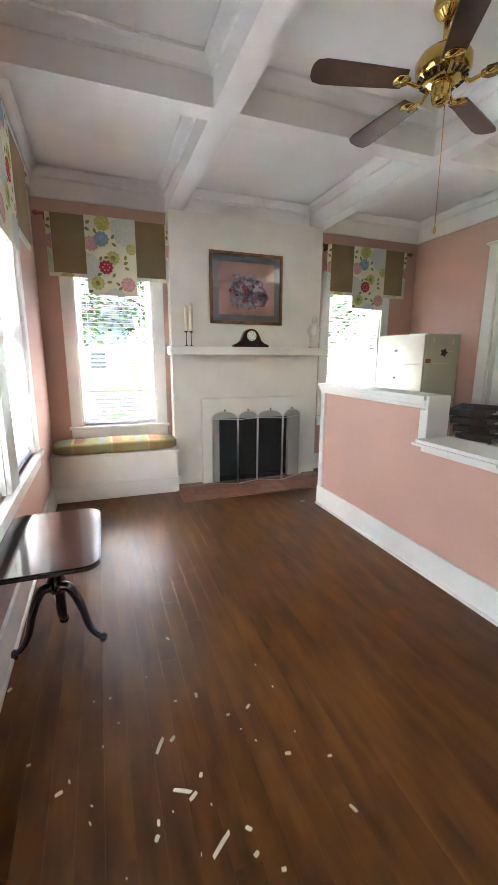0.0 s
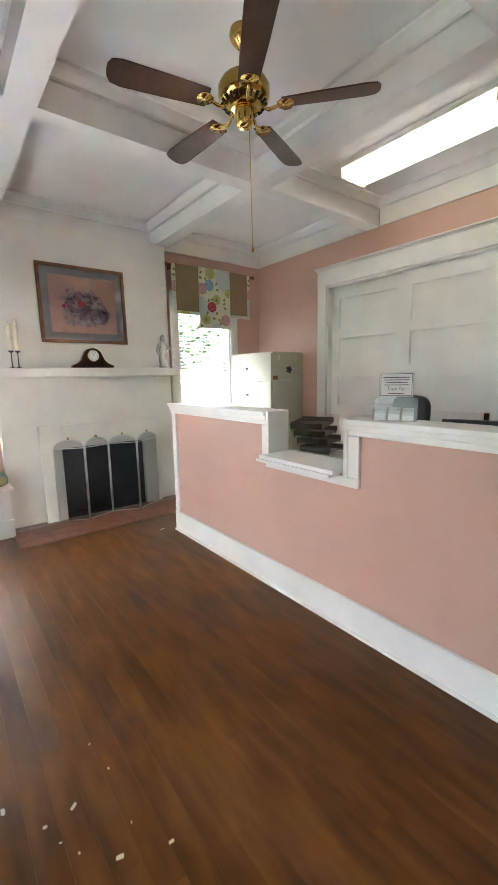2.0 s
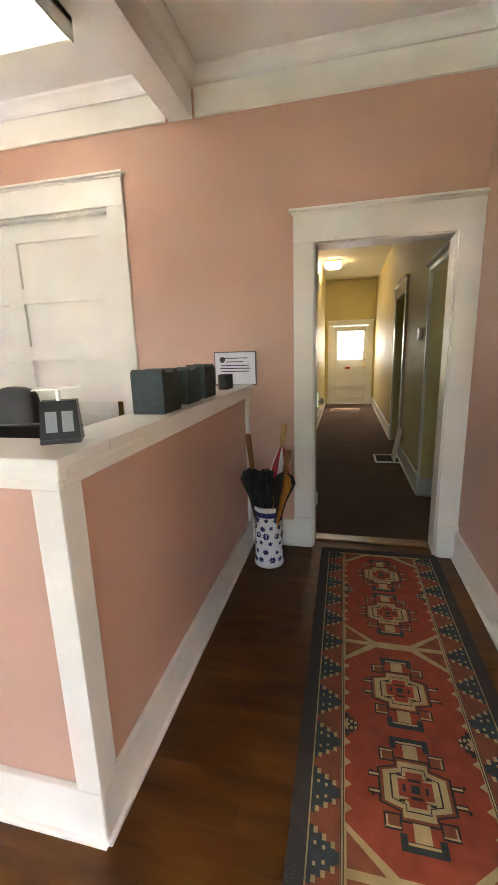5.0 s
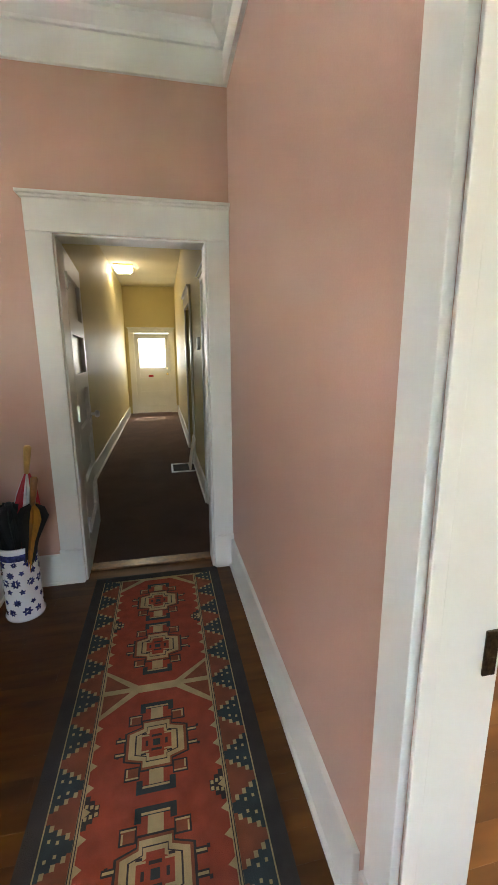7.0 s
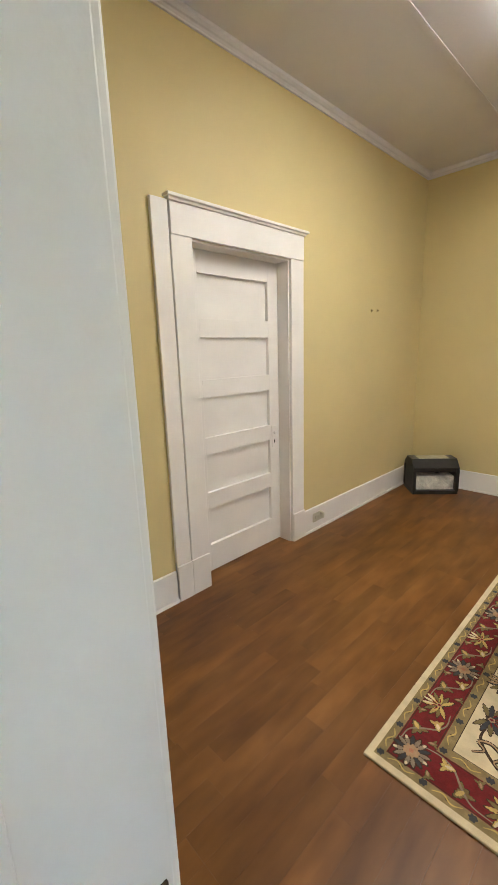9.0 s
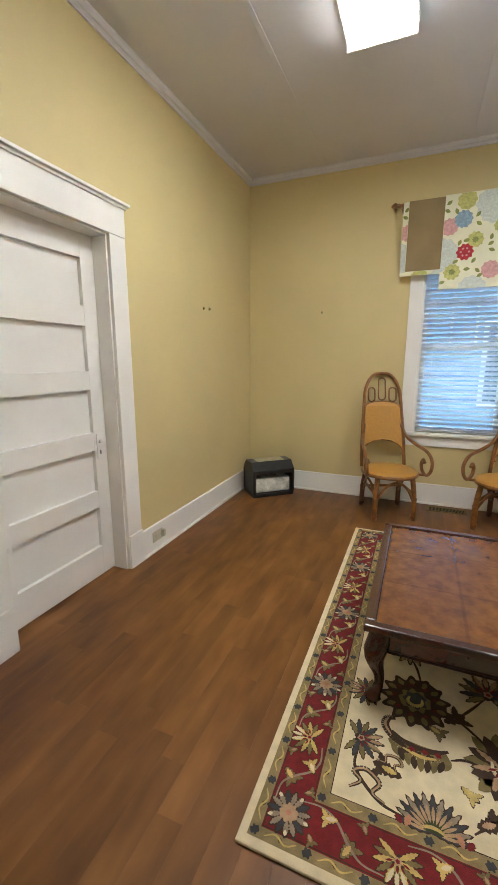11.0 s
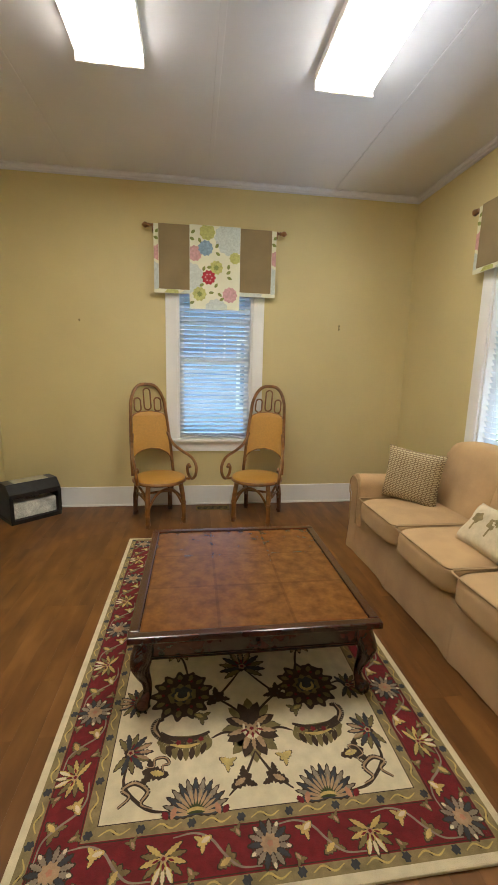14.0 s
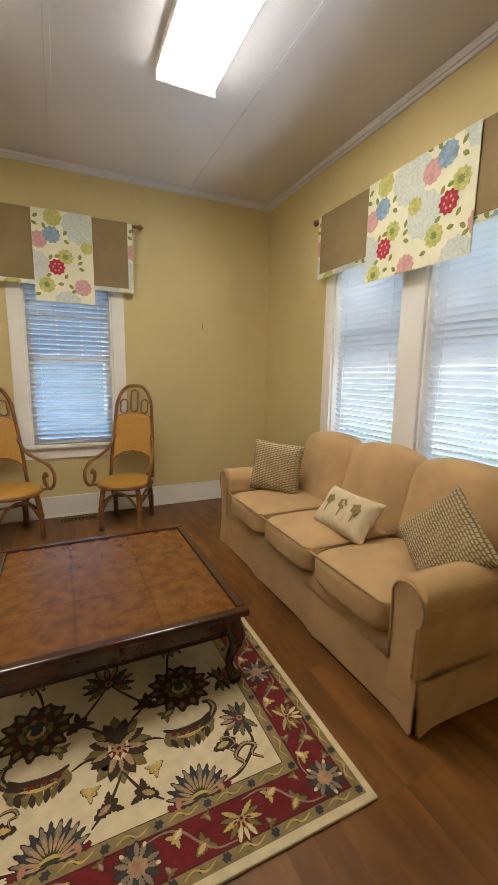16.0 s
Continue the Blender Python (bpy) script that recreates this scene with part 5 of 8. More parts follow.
def pillow(label, m, sx, sy, sz, material, extra=False):
    bm = bmesh.new()
    bmesh.ops.create_grid(bm, x_segments=18, y_segments=18, size=1.0)
    low = bmesh.new()
    for v in bm.verts:
        x, y = v.co.x, v.co.y
        pin = 1 - 0.10 * (1 - x * x) * y * y - 0.0
        e = max(0.0, (1 - x ** 4) * (1 - y ** 4)) ** 0.5
        v.co = (x * sx / 2 * (1 - 0.07 * (1 - y * y)), y * sy / 2 * (1 - 0.07 * (1 - x * x)), sz / 2 * e + 0.004 * math.sin(9 * x + 5 * y))
    ret = bmesh.ops.duplicate(bm, geom=bm.faces[:] + bm.verts[:])
    for g in ret["geom"]:
        if isinstance(g, bmesh.types.BMVert):
            g.co.z = -g.co.z - 0.0
    bmesh.ops.remove_doubles(bm, verts=bm.verts[:], dist=0.0035)
    ob = solid("throw_pillow", bm, material, smooth=True)
    ob.matrix_world = m
    return tagged(ob, label, "pillow", "sofa pillows")


WOVEN = pillow_mat("woven_check_cloth", (0.21, 0.145, 0.07), (0.50, 0.41, 0.25), 0.024, 0.013)
LINEN = mat("cream_embroidered_cloth", (0.60, 0.50, 0.33), 0.95, grain=20, vary=0.06, bump=0.5, fine=300)
PIL1 = pillow("brown and cream woven check pillow against the sofa arm", pose(0.40, -3.73, 0.665, 84, 4, 128), 0.42, 0.40, 0.15, WOVEN)
PIL2 = pillow("small cream pillow with stitched tree motifs", pose(0.40, -2.86, 0.575, 52, 0, 92), 0.44, 0.27, 0.13, LINEN)
for x in (-0.11, 0.0, 0.11):
    bm = bmesh.new()
    for poly in (blob(x, 0.03, 0.032, 5, 0.15), [(x - 0.006, -0.05), (x + 0.006, -0.05), (x + 0.006, 0.0), (x - 0.006, 0.0)]):
        bm.faces.new([bm.verts.new((px, py, 0.066 * (max(0, (1 - (px / 0.22) ** 4) * (1 - (py / 0.135) ** 4))) ** 0.5 + 0.0025)) for px, py in poly])
    part("tree_motif", bm, RUGGUARD, PIL2, "stitched olive-brown tree")
PIL3 = pillow("brown and cream woven check pillow against the sofa arm", pose(0.35, -2.24, 0.635, 62, 38, 75), 0.38, 0.38, 0.13, WOVEN)

# ---- rattan chairs ----
def rattan_chair(m):
    """Origin at the seat's centre on the floor, front towards +y."""
    ch = thing("rattan_armchair", "tall-backed honey rattan armchair with cane back and seat", "chair", m, "rattan chairs")
    zs = 0.41
    bm = bmesh.new()
    lathe(bm, [(0.22, zs - 0.035), (0.235, zs - 0.02), (0.235, zs), (0.21, zs + 0.012), (0.0, zs + 0.015)], 32)
    part("seat", bm, CANE, ch, "woven cane seat", True)
    bm = bmesh.new()
    tube(bm, [(0.232 * math.cos(a), 0.232 * math.sin(a), zs - 0.022) for a in [6.2832 * i / 28 for i in range(28)]], 0.016, 8, closed=True)
    part("seat_frame", bm, RATTAN, ch, "", True)
    for x, y, mt in ((-0.165, 0.17, RATTAN), (0.165, 0.17, RATTAN), (-0.17, -0.22, DARKCANE), (0.17, -0.22, DARKCANE)):
        bm = bmesh.new()
        top = (x * 0.9, y * 0.85, zs - 0.02)
        tube(bm, smooth_path([top, (x, y, 0.22), (x * 1.03, y * 1.05, 0.0)], 4), 0.022, 10)
        for z in (0.18, 0.02):
            tube(bm, [(x * 1.01, y * 1.01, z), (x * 1.012, y * 1.012, z + 0.022)], 0.0255, 10)
        part("leg", bm, mt, ch, "", True)
    bm = bmesh.new()
    for pts in ([(-0.165, 0.17, 0.16), (0, 0.2, 0.345), (0.165, 0.17, 0.16)], [(-0.165, -0.2, 0.16), (-0.19, 0, 0.33), (-0.165, 0.17, 0.16)], [(0.165, -0.2, 0.16), (0.19, 0, 0.33), (0.165, 0.17, 0.16)]):
        a, b, c2 = pts
        tube(bm, smooth_path([a, tuple(a[i] * 0.55 + b[i] * 0.45 + (0.05 if i == 2 else 0) for i in range(3)), b, tuple(c2[i] * 0.55 + b[i] * 0.45 + (0.05 if i == 2 else 0) for i in range(3)), c2], 5), 0.011, 8)
    tube(bm, [(-0.16, -0.2, 0.2), (0.16, -0.2, 0.2)], 0.012, 8)
    tube(bm, [(-0.165, 0.16, 0.235), (-0.165, -0.2, 0.235)], 0.012, 8)
    tube(bm, [(0.165, 0.16, 0.235), (0.165, -0.2, 0.235)], 0.012, 8)
    part("stretcher", bm, RATTAN, ch, "bent rattan braces", True)

    def bp(x, z):                                   # the leaning plane of the back
        return (x, -0.20 - 0.17 * (z - zs) / 0.8 - 0.02 * (1 - (x / 0.2) ** 2), z)
    zt = 1.245
    bm = bmesh.new()
    outer = [(-0.20, zs - 0.02), (-0.19, 0.7), (-0.17, 1.0), (-0.16, 1.09), (-0.125, 1.18), (-0.07, 1.235), (0, zt), (0.07, 1.235), (0.125, 1.18), (0.16, 1.09), (0.17, 1.0), (0.19, 0.7), (0.20, zs - 0.02)]
    tube(bm, smooth_path([bp(x, z) for x, z in outer], 4), 0.016, 10)
    part("back_frame", bm, RATTAN, ch, "bent rattan back frame", True)
    bm = bmesh.new()
    top = [(0.162 * math.cos(a), 0.93 + 0.055 * math.sin(a)) for a in [math.pi * i / 10 for i in range(11)]]
    bot = [(-0.188, 0.53), (-0.155, 0.585), (-0.085, 0.622), (0, 0.635), (0.085, 0.622), (0.155, 0.585), (0.188, 0.53)]
    outline = [(0.162, 0.93)] + top[1:] + bot
    for dy in (0.0, 0.008):
        bm.faces.new([bm.verts.new((bp(x, z)[0], bp(x, z)[1] + dy, z)) for x, z in outline])
    part("back_panel", bm, CANE, ch, "woven cane back panel")
    bm = bmesh.new()
    tube(bm, smooth_path([bp(-0.178, 0.5)] + [bp(x, z) for x, z in bot] + [bp(0.178, 0.5)], 4), 0.009, 8)
    part("inner_bow", bm, RATTAN, ch, "", True)
    bm = bmesh.new()
    tube(bm, smooth_path([bp(x, z) for x, z in outline[:11]], 3), 0.009, 8)
    part("inner_bow", bm, RATTAN, ch, "", True)
    for xc, z0, z1, w in ((0, 1.0, 1.205, 0.033), (-0.098, 0.985, 1.115, 0.032), (0.098, 0.985, 1.115, 0.032)):
        bm = bmesh.new()
        lp = []
        for i in range(24):
            a = 6.2832 * i / 24
            zc = z1 - w if math.sin(a) > 0 else z0 + w
            lp.append(bp(xc + w * math.cos(a), zc + w * math.sin(a)))
        tube(bm, lp, 0.0075, 7, closed=True)
        part("back_loop", bm, RATTAN, ch, "bent rattan loop", True)
    for s in (-1, 1):
        bm = bmesh.new()
        pts = [bp(s * 0.172, 0.78), (s * 0.20, -0.20, 0.68), (s * 0.235, -0.05, 0.63), (s * 0.265, 0.12, 0.60), (s * 0.275, 0.21, 0.54), (s * 0.268, 0.225, 0.46), (s * 0.255, 0.17, 0.405),
               (s * 0.245, 0.10, 0.43), (s * 0.24, 0.085, 0.49), (s * 0.24, 0.12, 0.53), (s * 0.24, 0.155, 0.51)]
        tube(bm, smooth_path(pts, 5), 0.0145, 10)
        tube(bm, [(s * 0.255, 0.16, 0.405), (s * 0.2, 0.09, zs - 0.02)], 0.012, 8)
        part("armrest", bm, RATTAN, ch, "scrolled bent rattan arm", True)
    return ch


CH_A = rattan_chair(pose(2.305, -4.755, 0, 0, 0, 22))
copy_thing(CH_A, pose(1.395, -4.735, 0, 0, 0, -25))


# ---- floors ----
def plank_floor(name, label, x0, x1, y0, y1, width, material, lmin, lmax, seed, gap=0.00012):
    r = random.Random(seed)
    fl = boxes(name, [(x0, y0, -0.04, x1, y1, -0.012)], SUB, label, "floor", "structure")
    n = max(1, round((x1 - x0) / width))
    w = (x1 - x0) / n
    shapes = {}
    for i in range(n):
        y = y0 - r.uniform(0, lmin)
        while y < y1:
            l = round(r.uniform(lmin, lmax) / 0.15) * 0.15
            a, b = max(y, y0), min(y + l, y1)
            y += l
            if b - a < 0.03:
                continue
            key = round(b - a, 3)
            if key not in shapes:
                bm = bmesh.new()
                e = 0.0003
                q0, q1, k = gap, w - gap, b - a - gap
                lo = [bm.verts.new(p) for p in ((q0, gap, -0.012), (q1, gap, -0.012), (q1, k, -0.012), (q0, k, -0.012))]
                hi = [bm.verts.new(p) for p in ((q0, gap, -e), (q1, gap, -e), (q1, k, -e), (q0, k, -e))]
                tp = [bm.verts.new(p) for p in ((q0 + e, gap + e, 0), (q1 - e, gap + e, 0), (q1 - e, k - e, 0), (q0 + e, k - e, 0))]
                for s, t in ((lo, hi), (hi, tp)):
                    for j in range(4):
                        bm.faces.new((s[j], s[(j + 1) % 4], t[(j + 1) % 4], t[j]))
                bm.faces.new(tp)
                shapes[key] = mesh_of(bm, material)
            piece("plank", shapes[key], fl, Matrix.Translation((x0 + i * w, a, 0)))
    return fl


# ---- large floral rug ----
RX0, RX1, RY0, RY1 = 1.011, 2.515, -4.284, -1.872
RUG = thing("area_rug", "red, olive and cream wool rug with floral pattern under the table", "rug", Matrix.Translation(((RX0 + RX1) / 2, (RY0 + RY1) / 2, 0)))
RW, RL = (RX1 - RX0) / 2, (RY1 - RY0) / 2
bm = bmesh.new()
box(bm, -RW, -RL, 0.0, RW, RL, 0.0125, bevel=0.005)
part("pile", bm, RUGCREAM, RUG, "cream wool pile and edge")


def flat(parent, name, polys, z, material, label=""):
    bm = bmesh.new()
    for i, p in enumerate(polys):
        try:
            zz = z + 0.00002 * (i % 7)
            f = bm.faces.new([bm.verts.new((x, y, zz)) for x, y in p])
        except ValueError:
            pass
    bmesh.ops.triangulate(bm, faces=[f for f in bm.faces if len(f.verts) > 4])
    for f in bm.faces:
        if f.normal.z < 0:
            f.normal_flip()
    me = bpy.data.meshes.new(name)
    bm.to_mesh(me)
    bm.free()
    me.materials.append(material)
    ob = new(name, me)
    ob.parent = parent
    ob["kind"] = "stuff"
    if label:
        ob["label"] = label


def band(a, b):
    """A frame between two insets of the rug, as four strips."""
    x, y, u, w = RW - a, RL - a, RW - b, RL - b
    return [[(-x, -y), (x, -y), (u, -w), (-u, -w)], [(x, -y), (x, y), (u, w), (u, -w)], [(x, y), (-x, y), (-u, w), (u, w)], [(-x, y), (-x, -y), (-u, -w), (-u, w)]]


Z0 = 0.0131
flat(RUG, "olive_band", band(0.027, 0.063) + band(0.187, 0.230), Z0, RUGGUARD, "pale olive wool guard bands")
flat(RUG, "dark_line", band(0.063, 0.066) + band(0.184, 0.187) + band(0.230, 0.233), Z0 + 0.0003, RUGBROWN)
flat(RUG, "red_band", band(0.06, 0.19), Z0 + 0.0002, RUGRED, "deep red wool border")
rp = {k: [] for k in ("out", "olive", "gold", "brown", "slate", "cream", "red", "tan", "grey", "green", "salmon")}
rr = random.Random(11)


def xf(poly, cx, cy, turn, s=1.0, flip=1):
    c, d = math.cos(turn), math.sin(turn)
    return [(cx + s * (flip * x * c - y * d), cy + s * (flip * x * d + y * c)) for x, y in poly]


def stroke(pts, w):
    """A ribbon along points, tapering to its ends, as quads."""
    p = smooth_path([(x, y, 0) for x, y in pts], 5)
    out = []
    for i in range(len(p) - 1):
        d = (p[i + 1] - p[i]).normalized()
        n = Vector((-d.y, d.x, 0))
        t0, t1 = i / (len(p) - 1), (i + 1) / (len(p) - 1)
        w0, w1 = w * (0.45 + 0.55 * math.sin(math.pi * t0)), w * (0.45 + 0.55 * math.sin(math.pi * t1))
        a, b, c, e = p[i] - n * w0, p[i + 1] - n * w1, p[i + 1] + n * w1, p[i] + n * w0
        out.append([(a.x, a.y), (b.x, b.y), (c.x, c.y), (e.x, e.y)])
    return out


def saw_leaf(cx, cy, l, w, turn):
    """A leaf whose edge steps in and out, as knotted wool does."""
    ts = [k / 10 for k in range(11)]
    pts = [(l * (t - 0.5), w * math.sin(math.pi * t) ** 0.7 * (1.12 if k % 2 else 0.74)) for k, t in enumerate(ts)]
    pts += [(x, -y) for x, y in pts[-2:0:-1]]
    ct, st = math.cos(turn), math.sin(turn)
    return [(cx + x * ct - y * st, cy + x * st + y * ct) for x, y in pts]


def petals(n, r0, r1, w, off=0.0):
    out = []
    for i in range(n):
        a = 6.2832 * i / n + off
        out.append(saw_leaf((r0 + r1) / 2 * math.cos(a), (r0 + r1) / 2 * math.sin(a), r1 - r0, w, a))
    return out


def edged(key, poly_of, grow, *where):
    """A shape in its colour over a slightly larger dark outline."""
    rp["out"].append(xf(poly_of(grow), *where))
    rp[key].append(xf(poly_of(1.0), *where))


def rosette(cx, cy, s, outer, ring, centre, n=12, turn=0.0):
    for i in range(n):
        a = 6.2832 * i / n
        edged("grey" if i % 3 else "slate", lambda g, a=a: saw_leaf(0.66 * math.cos(a), 0.66 * math.sin(a), 0.66 * g, 0.125 * g ** 2, a), 1.25, cx, cy, turn, s)
        if i % 3 == 1:
            rp["cream"].append(xf(saw_leaf(0.86 * math.cos(a), 0.86 * math.sin(a), 0.24, 0.085, a), cx, cy, turn, s))
    edged("tan", lambda g: blob(0, 0, 0.40 * g, 9, 0.14), 1.2, cx, cy, turn, s)
    rp["slate"].append(xf(blob(0, 0, 0.30, 7, 0.18), cx, cy, turn, s))
    rp["gold"].append(xf(blob(0, 0, 0.22, 6, 0.15), cx, cy, turn, s))
    rp["salmon"].append(xf(blob(0, 0, 0.13, 5, 0.15), cx, cy, turn, s))


def palmette(cx, cy, s, turn, outer="olive", mid="gold", heart="brown", tip="cream"):
    for i in range(11):
        a = radians(-35 + 250 * i / 10)
        k = 0.85 + 0.15 * math.sin(math.pi * i / 10)
        edged(outer if i % 2 else mid, lambda g, a=a, k=k: saw_leaf(0.56 * k * math.cos(a), 0.56 * k * math.sin(a), 0.88 * g, 0.115 * g ** 2, a), 1.16, cx, cy, turn, s)
    for i in range(3):
        a = radians(68 + 22 * i)
        rp[tip].append(xf(saw_leaf(0.66 * math.cos(a), 0.66 * math.sin(a), 0.62, 0.085, a), cx, cy, turn, s))
    for i in range(5):
        a = radians(20 + 35 * i)
        rp["red"].append(xf(leaf(0.34 * math.cos(a), 0.34 * math.sin(a), 0.30, 0.045, a), cx, cy, turn, s))
    rp[heart].append(xf(blob(0, 0.03, 0.25, 7, 0.16), cx, cy, turn, s))
    rp["tan"].append(xf(blob(0, 0.05, 0.15, 5, 0.15), cx, cy, turn, s))
    rp["red"].append(xf(blob(0, 0.05, 0.08, 5, 0.15), cx, cy, turn, s))


def bud(cx, cy, s, turn, c1="olive", c2="gold"):
    edged(c1, lambda g: saw_leaf(0, 0, 1.0 * g, 0.25 * g, 0), 1.16, cx, cy, turn, s)
    for q in (-1, 1):
        edged(c1, lambda g, q=q: saw_leaf(-0.25, q * 0.25, 0.7 * g, 0.14 * g, q * 2.2), 1.18, cx, cy, turn, s)
    rp[c2].append(xf(saw_leaf(0.08, 0, 0.6, 0.14, 0), cx, cy, turn, s))
    rp["slate"].append(xf(blob(0.02, 0, 0.055, 5, 0.2), cx, cy, turn, s))


def field_flower(cx, cy, s):
    """A big dark round flower with toothed olive rim, red flecks and a gold hook inside."""
    rp["out"].append(xf(blob(0, 0, 1.0, 13, 0.13, 130), cx, cy, 0, s))
    for p in petals(13, 0.66, 0.97, 0.10):
        rp["olive"].append(xf(p, cx, cy, 0, s))
    for p in petals(13, 0.48, 0.84, 0.07, 0.24):
        rp["brown"].append(xf(p, cx, cy, 0, s))
    for q in range(9):
        rp["red"].append(xf(blob(0.66 * math.cos(q * 0.698), 0.66 * math.sin(q * 0.698), 0.055, 5, 0.25), cx, cy, 0, s))
    rp["olive"].append(xf(blob(0, 0, 0.46, 9, 0.13), cx, cy, 0, s))
    rp["slate"].append(xf(blob(0, 0, 0.34, 7, 0.15), cx, cy, 0, s))
    for q in stroke([(-0.22, -0.10), (-0.20, 0.14), (0.04, 0.24), (0.22, 0.10), (0.16, -0.12)], 0.065):
        rp["gold"].append(xf(q, cx, cy, 0, s))


def sickle(m, sgn, x0, y0):
    """A long toothed leaf whose thin tail hooks round at its outer end."""
    def at(pts):
        return [(m * x, sgn * (y0 + y)) for x, y in pts]
    body = [(x0, 0.0), (x0 + 0.04, 0.018), (x0 + 0.09, 0.026), (x0 + 0.15, 0.012), (x0 + 0.19, -0.015)]
    tail = [(x0 + 0.14, 0.012), (x0 + 0.19, -0.02), (x0 + 0.215, -0.06), (x0 + 0.205, -0.095), (x0 + 0.18, -0.10)]
    rp["olive"].extend(stroke(at(body), 0.042))
    rp["brown"].extend(stroke(at([(x, y - 0.026) for x, y in body]), 0.011))
    rp["brown"].extend(stroke(at(tail), 0.015))
    rp["tan"].extend(stroke(at(tail[1:-1]), 0.005))
    rp["gold"].extend(stroke(at([(x, y + 0.004) for x, y in body[1:-1]]), 0.007))
    for i in range(9):
        t = i / 8
        x, y = x0 + 0.005 + 0.17 * t, 0.055 * math.sin(math.pi * (0.15 + 0.7 * t)) - 0.004 + 0.01
        rp["brown" if i % 2 else "olive"].append(leaf(m * x, sgn * (y0 + y), 0.052, 0.011, (1.57 - m * (0.45 - 0.9 * t)) * sgn))
    for t in (0.2, 0.45, 0.7):
        rp["red"].append(blob(m * (x0 + 0.17 * t), sgn * (y0 + 0.002 + 0.014 * t), 0.010, 5, 0.2))
        rp["brown"].append(blob(m * (x0 + 0.03 + 0.16 * t), sgn * (y0 + 0.022), 0.013, 5, 0.25))


def scroll(cx, cy, s, turn, flip):
    pts = [(0, 0), (0.25, 0.25), (0.05, 0.45), (0.35, 0.6), (0.7, 0.35), (0.55, 0.05), (0.85, -0.1)]
    for q in stroke(pts, 0.075):
        rp["brown"].append(xf(q, cx, cy, turn, s, flip))
    for q in stroke([(x, y) for x, y in pts], 0.03):
        rp["tan"].append(xf(q, cx, cy, turn, s, flip))


def saw_palmette(cx, cy, s, turn):
    """A toothed half flower growing from the inner guard band."""
    for i in range(13):
        a = radians(6 + 168 * i / 12)
        k = 0.82 + 0.18 * math.sin(math.pi * i / 12)
        edged("grey" if i % 2 else "slate", lambda g, a=a, k=k: saw_leaf(0.62 * k * math.cos(a), 0.62 * k * math.sin(a), 0.80 * g, 0.085 * g ** 2, a), 1.16, cx, cy, turn, s)
        rp["tan"].append(xf(leaf(0.50 * k * math.cos(a), 0.50 * k * math.sin(a), 0.46, 0.045, a), cx, cy, turn, s))
    rp["brown"].append(xf([(-0.50, 0), (0.50, 0), (0.44, 0.26), (0.30, 0.40), (0.12, 0.36), (0, 0.48), (-0.12, 0.36), (-0.30, 0.40), (-0.44, 0.26)], cx, cy, turn, s))
    rp["green"].append(xf([(-0.42, 0.04), (0.42, 0.04), (0.38, 0.22), (0.26, 0.33), (0.12, 0.28), (0, 0.40), (-0.12, 0.28), (-0.26, 0.33), (-0.38, 0.22)], cx, cy, turn, s))
    for q in stroke([(-0.36, 0.02), (-0.18, 0.13), (0, 0.16), (0.18, 0.13), (0.36, 0.02)], 0.05):
        rp["gold"].append(xf(q, cx, cy, turn, s))
    rp["slate"].append(xf([(-0.22, 0), (0.22, 0), (0.12, 0.09), (-0.12, 0.09)], cx, cy, turn, s))
    for q in (-1, 1):
        rp["salmon"].append(xf(saw_leaf(q * 0.62, 0.10, 0.34, 0.09, 1.57 + q * 0.3), cx, cy, turn, s))
        rp["red"].append(xf(saw_leaf(q * 0.84, 0.06, 0.26, 0.09, 1.57 - q * 0.6), cx, cy, turn, s))


mid_b = 0.125
BR = random.Random(9)


def border_run(p, q, count, side):
    """Flowers, buds and a winding stem between two corners of the red border."""
    p, q = Vector(p), Vector(q)
    d = (q - p) / count
    n = Vector((-d.y, d.x)).normalized()
    ang = math.atan2(d.y, d.x)
    for k in range(count):
        c = p + d * k
        if k % 2 == 0:
            rosette(c.x, c.y, 0.066, "slate", "tan", "gold", 15)
        else:
            palmette(c.x, c.y, 0.070, ang + (0 if side > 0 else 3.14), "olive", "gold", "brown", "cream")
        m1, m2 = c + d * 0.42 + n * 0.028, c + d * 0.62 - n * 0.03
        bud(m1.x, m1.y, 0.060, ang + 0.8 + BR.uniform(-0.3, 0.3), "olive", "gold")
        bud(m2.x, m2.y, 0.050, ang + 3.6 + BR.uniform(-0.3, 0.3), "gold", "cream")
        e1, e2 = c + d * 0.30 - n * 0.045, c + d * 0.75 + n * 0.045
        bud(e1.x, e1.y, 0.034, ang + 2.0, "olive", "tan")
        bud(e2.x, e2.y, 0.034, ang - 1.0, "olive", "tan")
        pts = [c + d * 0.10 + n * 0.052, c + d * 0.30 + n * 0.046, c + d * 0.44 + n * 0.010, c + d * 0.56 - n * 0.034, c + d * 0.72 - n * 0.054, c + d * 0.92 - n * 0.048]
        rp["grey"].extend(stroke([(v.x, v.y) for v in pts], 0.0038))


def guard_run(p, q, count):
    p, q = Vector(p), Vector(q)
    d = (q - p) / count
    n = Vector((-d.y, d.x)).normalized()
    for k in range(count):
        c = p + d * k
        rp["slate"].append(blob(c.x, c.y, 0.0125, 6, 0.2))
        pts = [c + d * 0.2 - n * 0.006, c + d * 0.4 + n * 0.008, c + d * 0.6 - n * 0.008, c + d * 0.8 + n * 0.006]
        rp["gold"].extend(stroke([(v.x, v.y) for v in pts], 0.003))
        e = c + d * 0.5
        rp["brown"].append(blob(e.x, e.y, 0.006, 4, 0.2, 10))


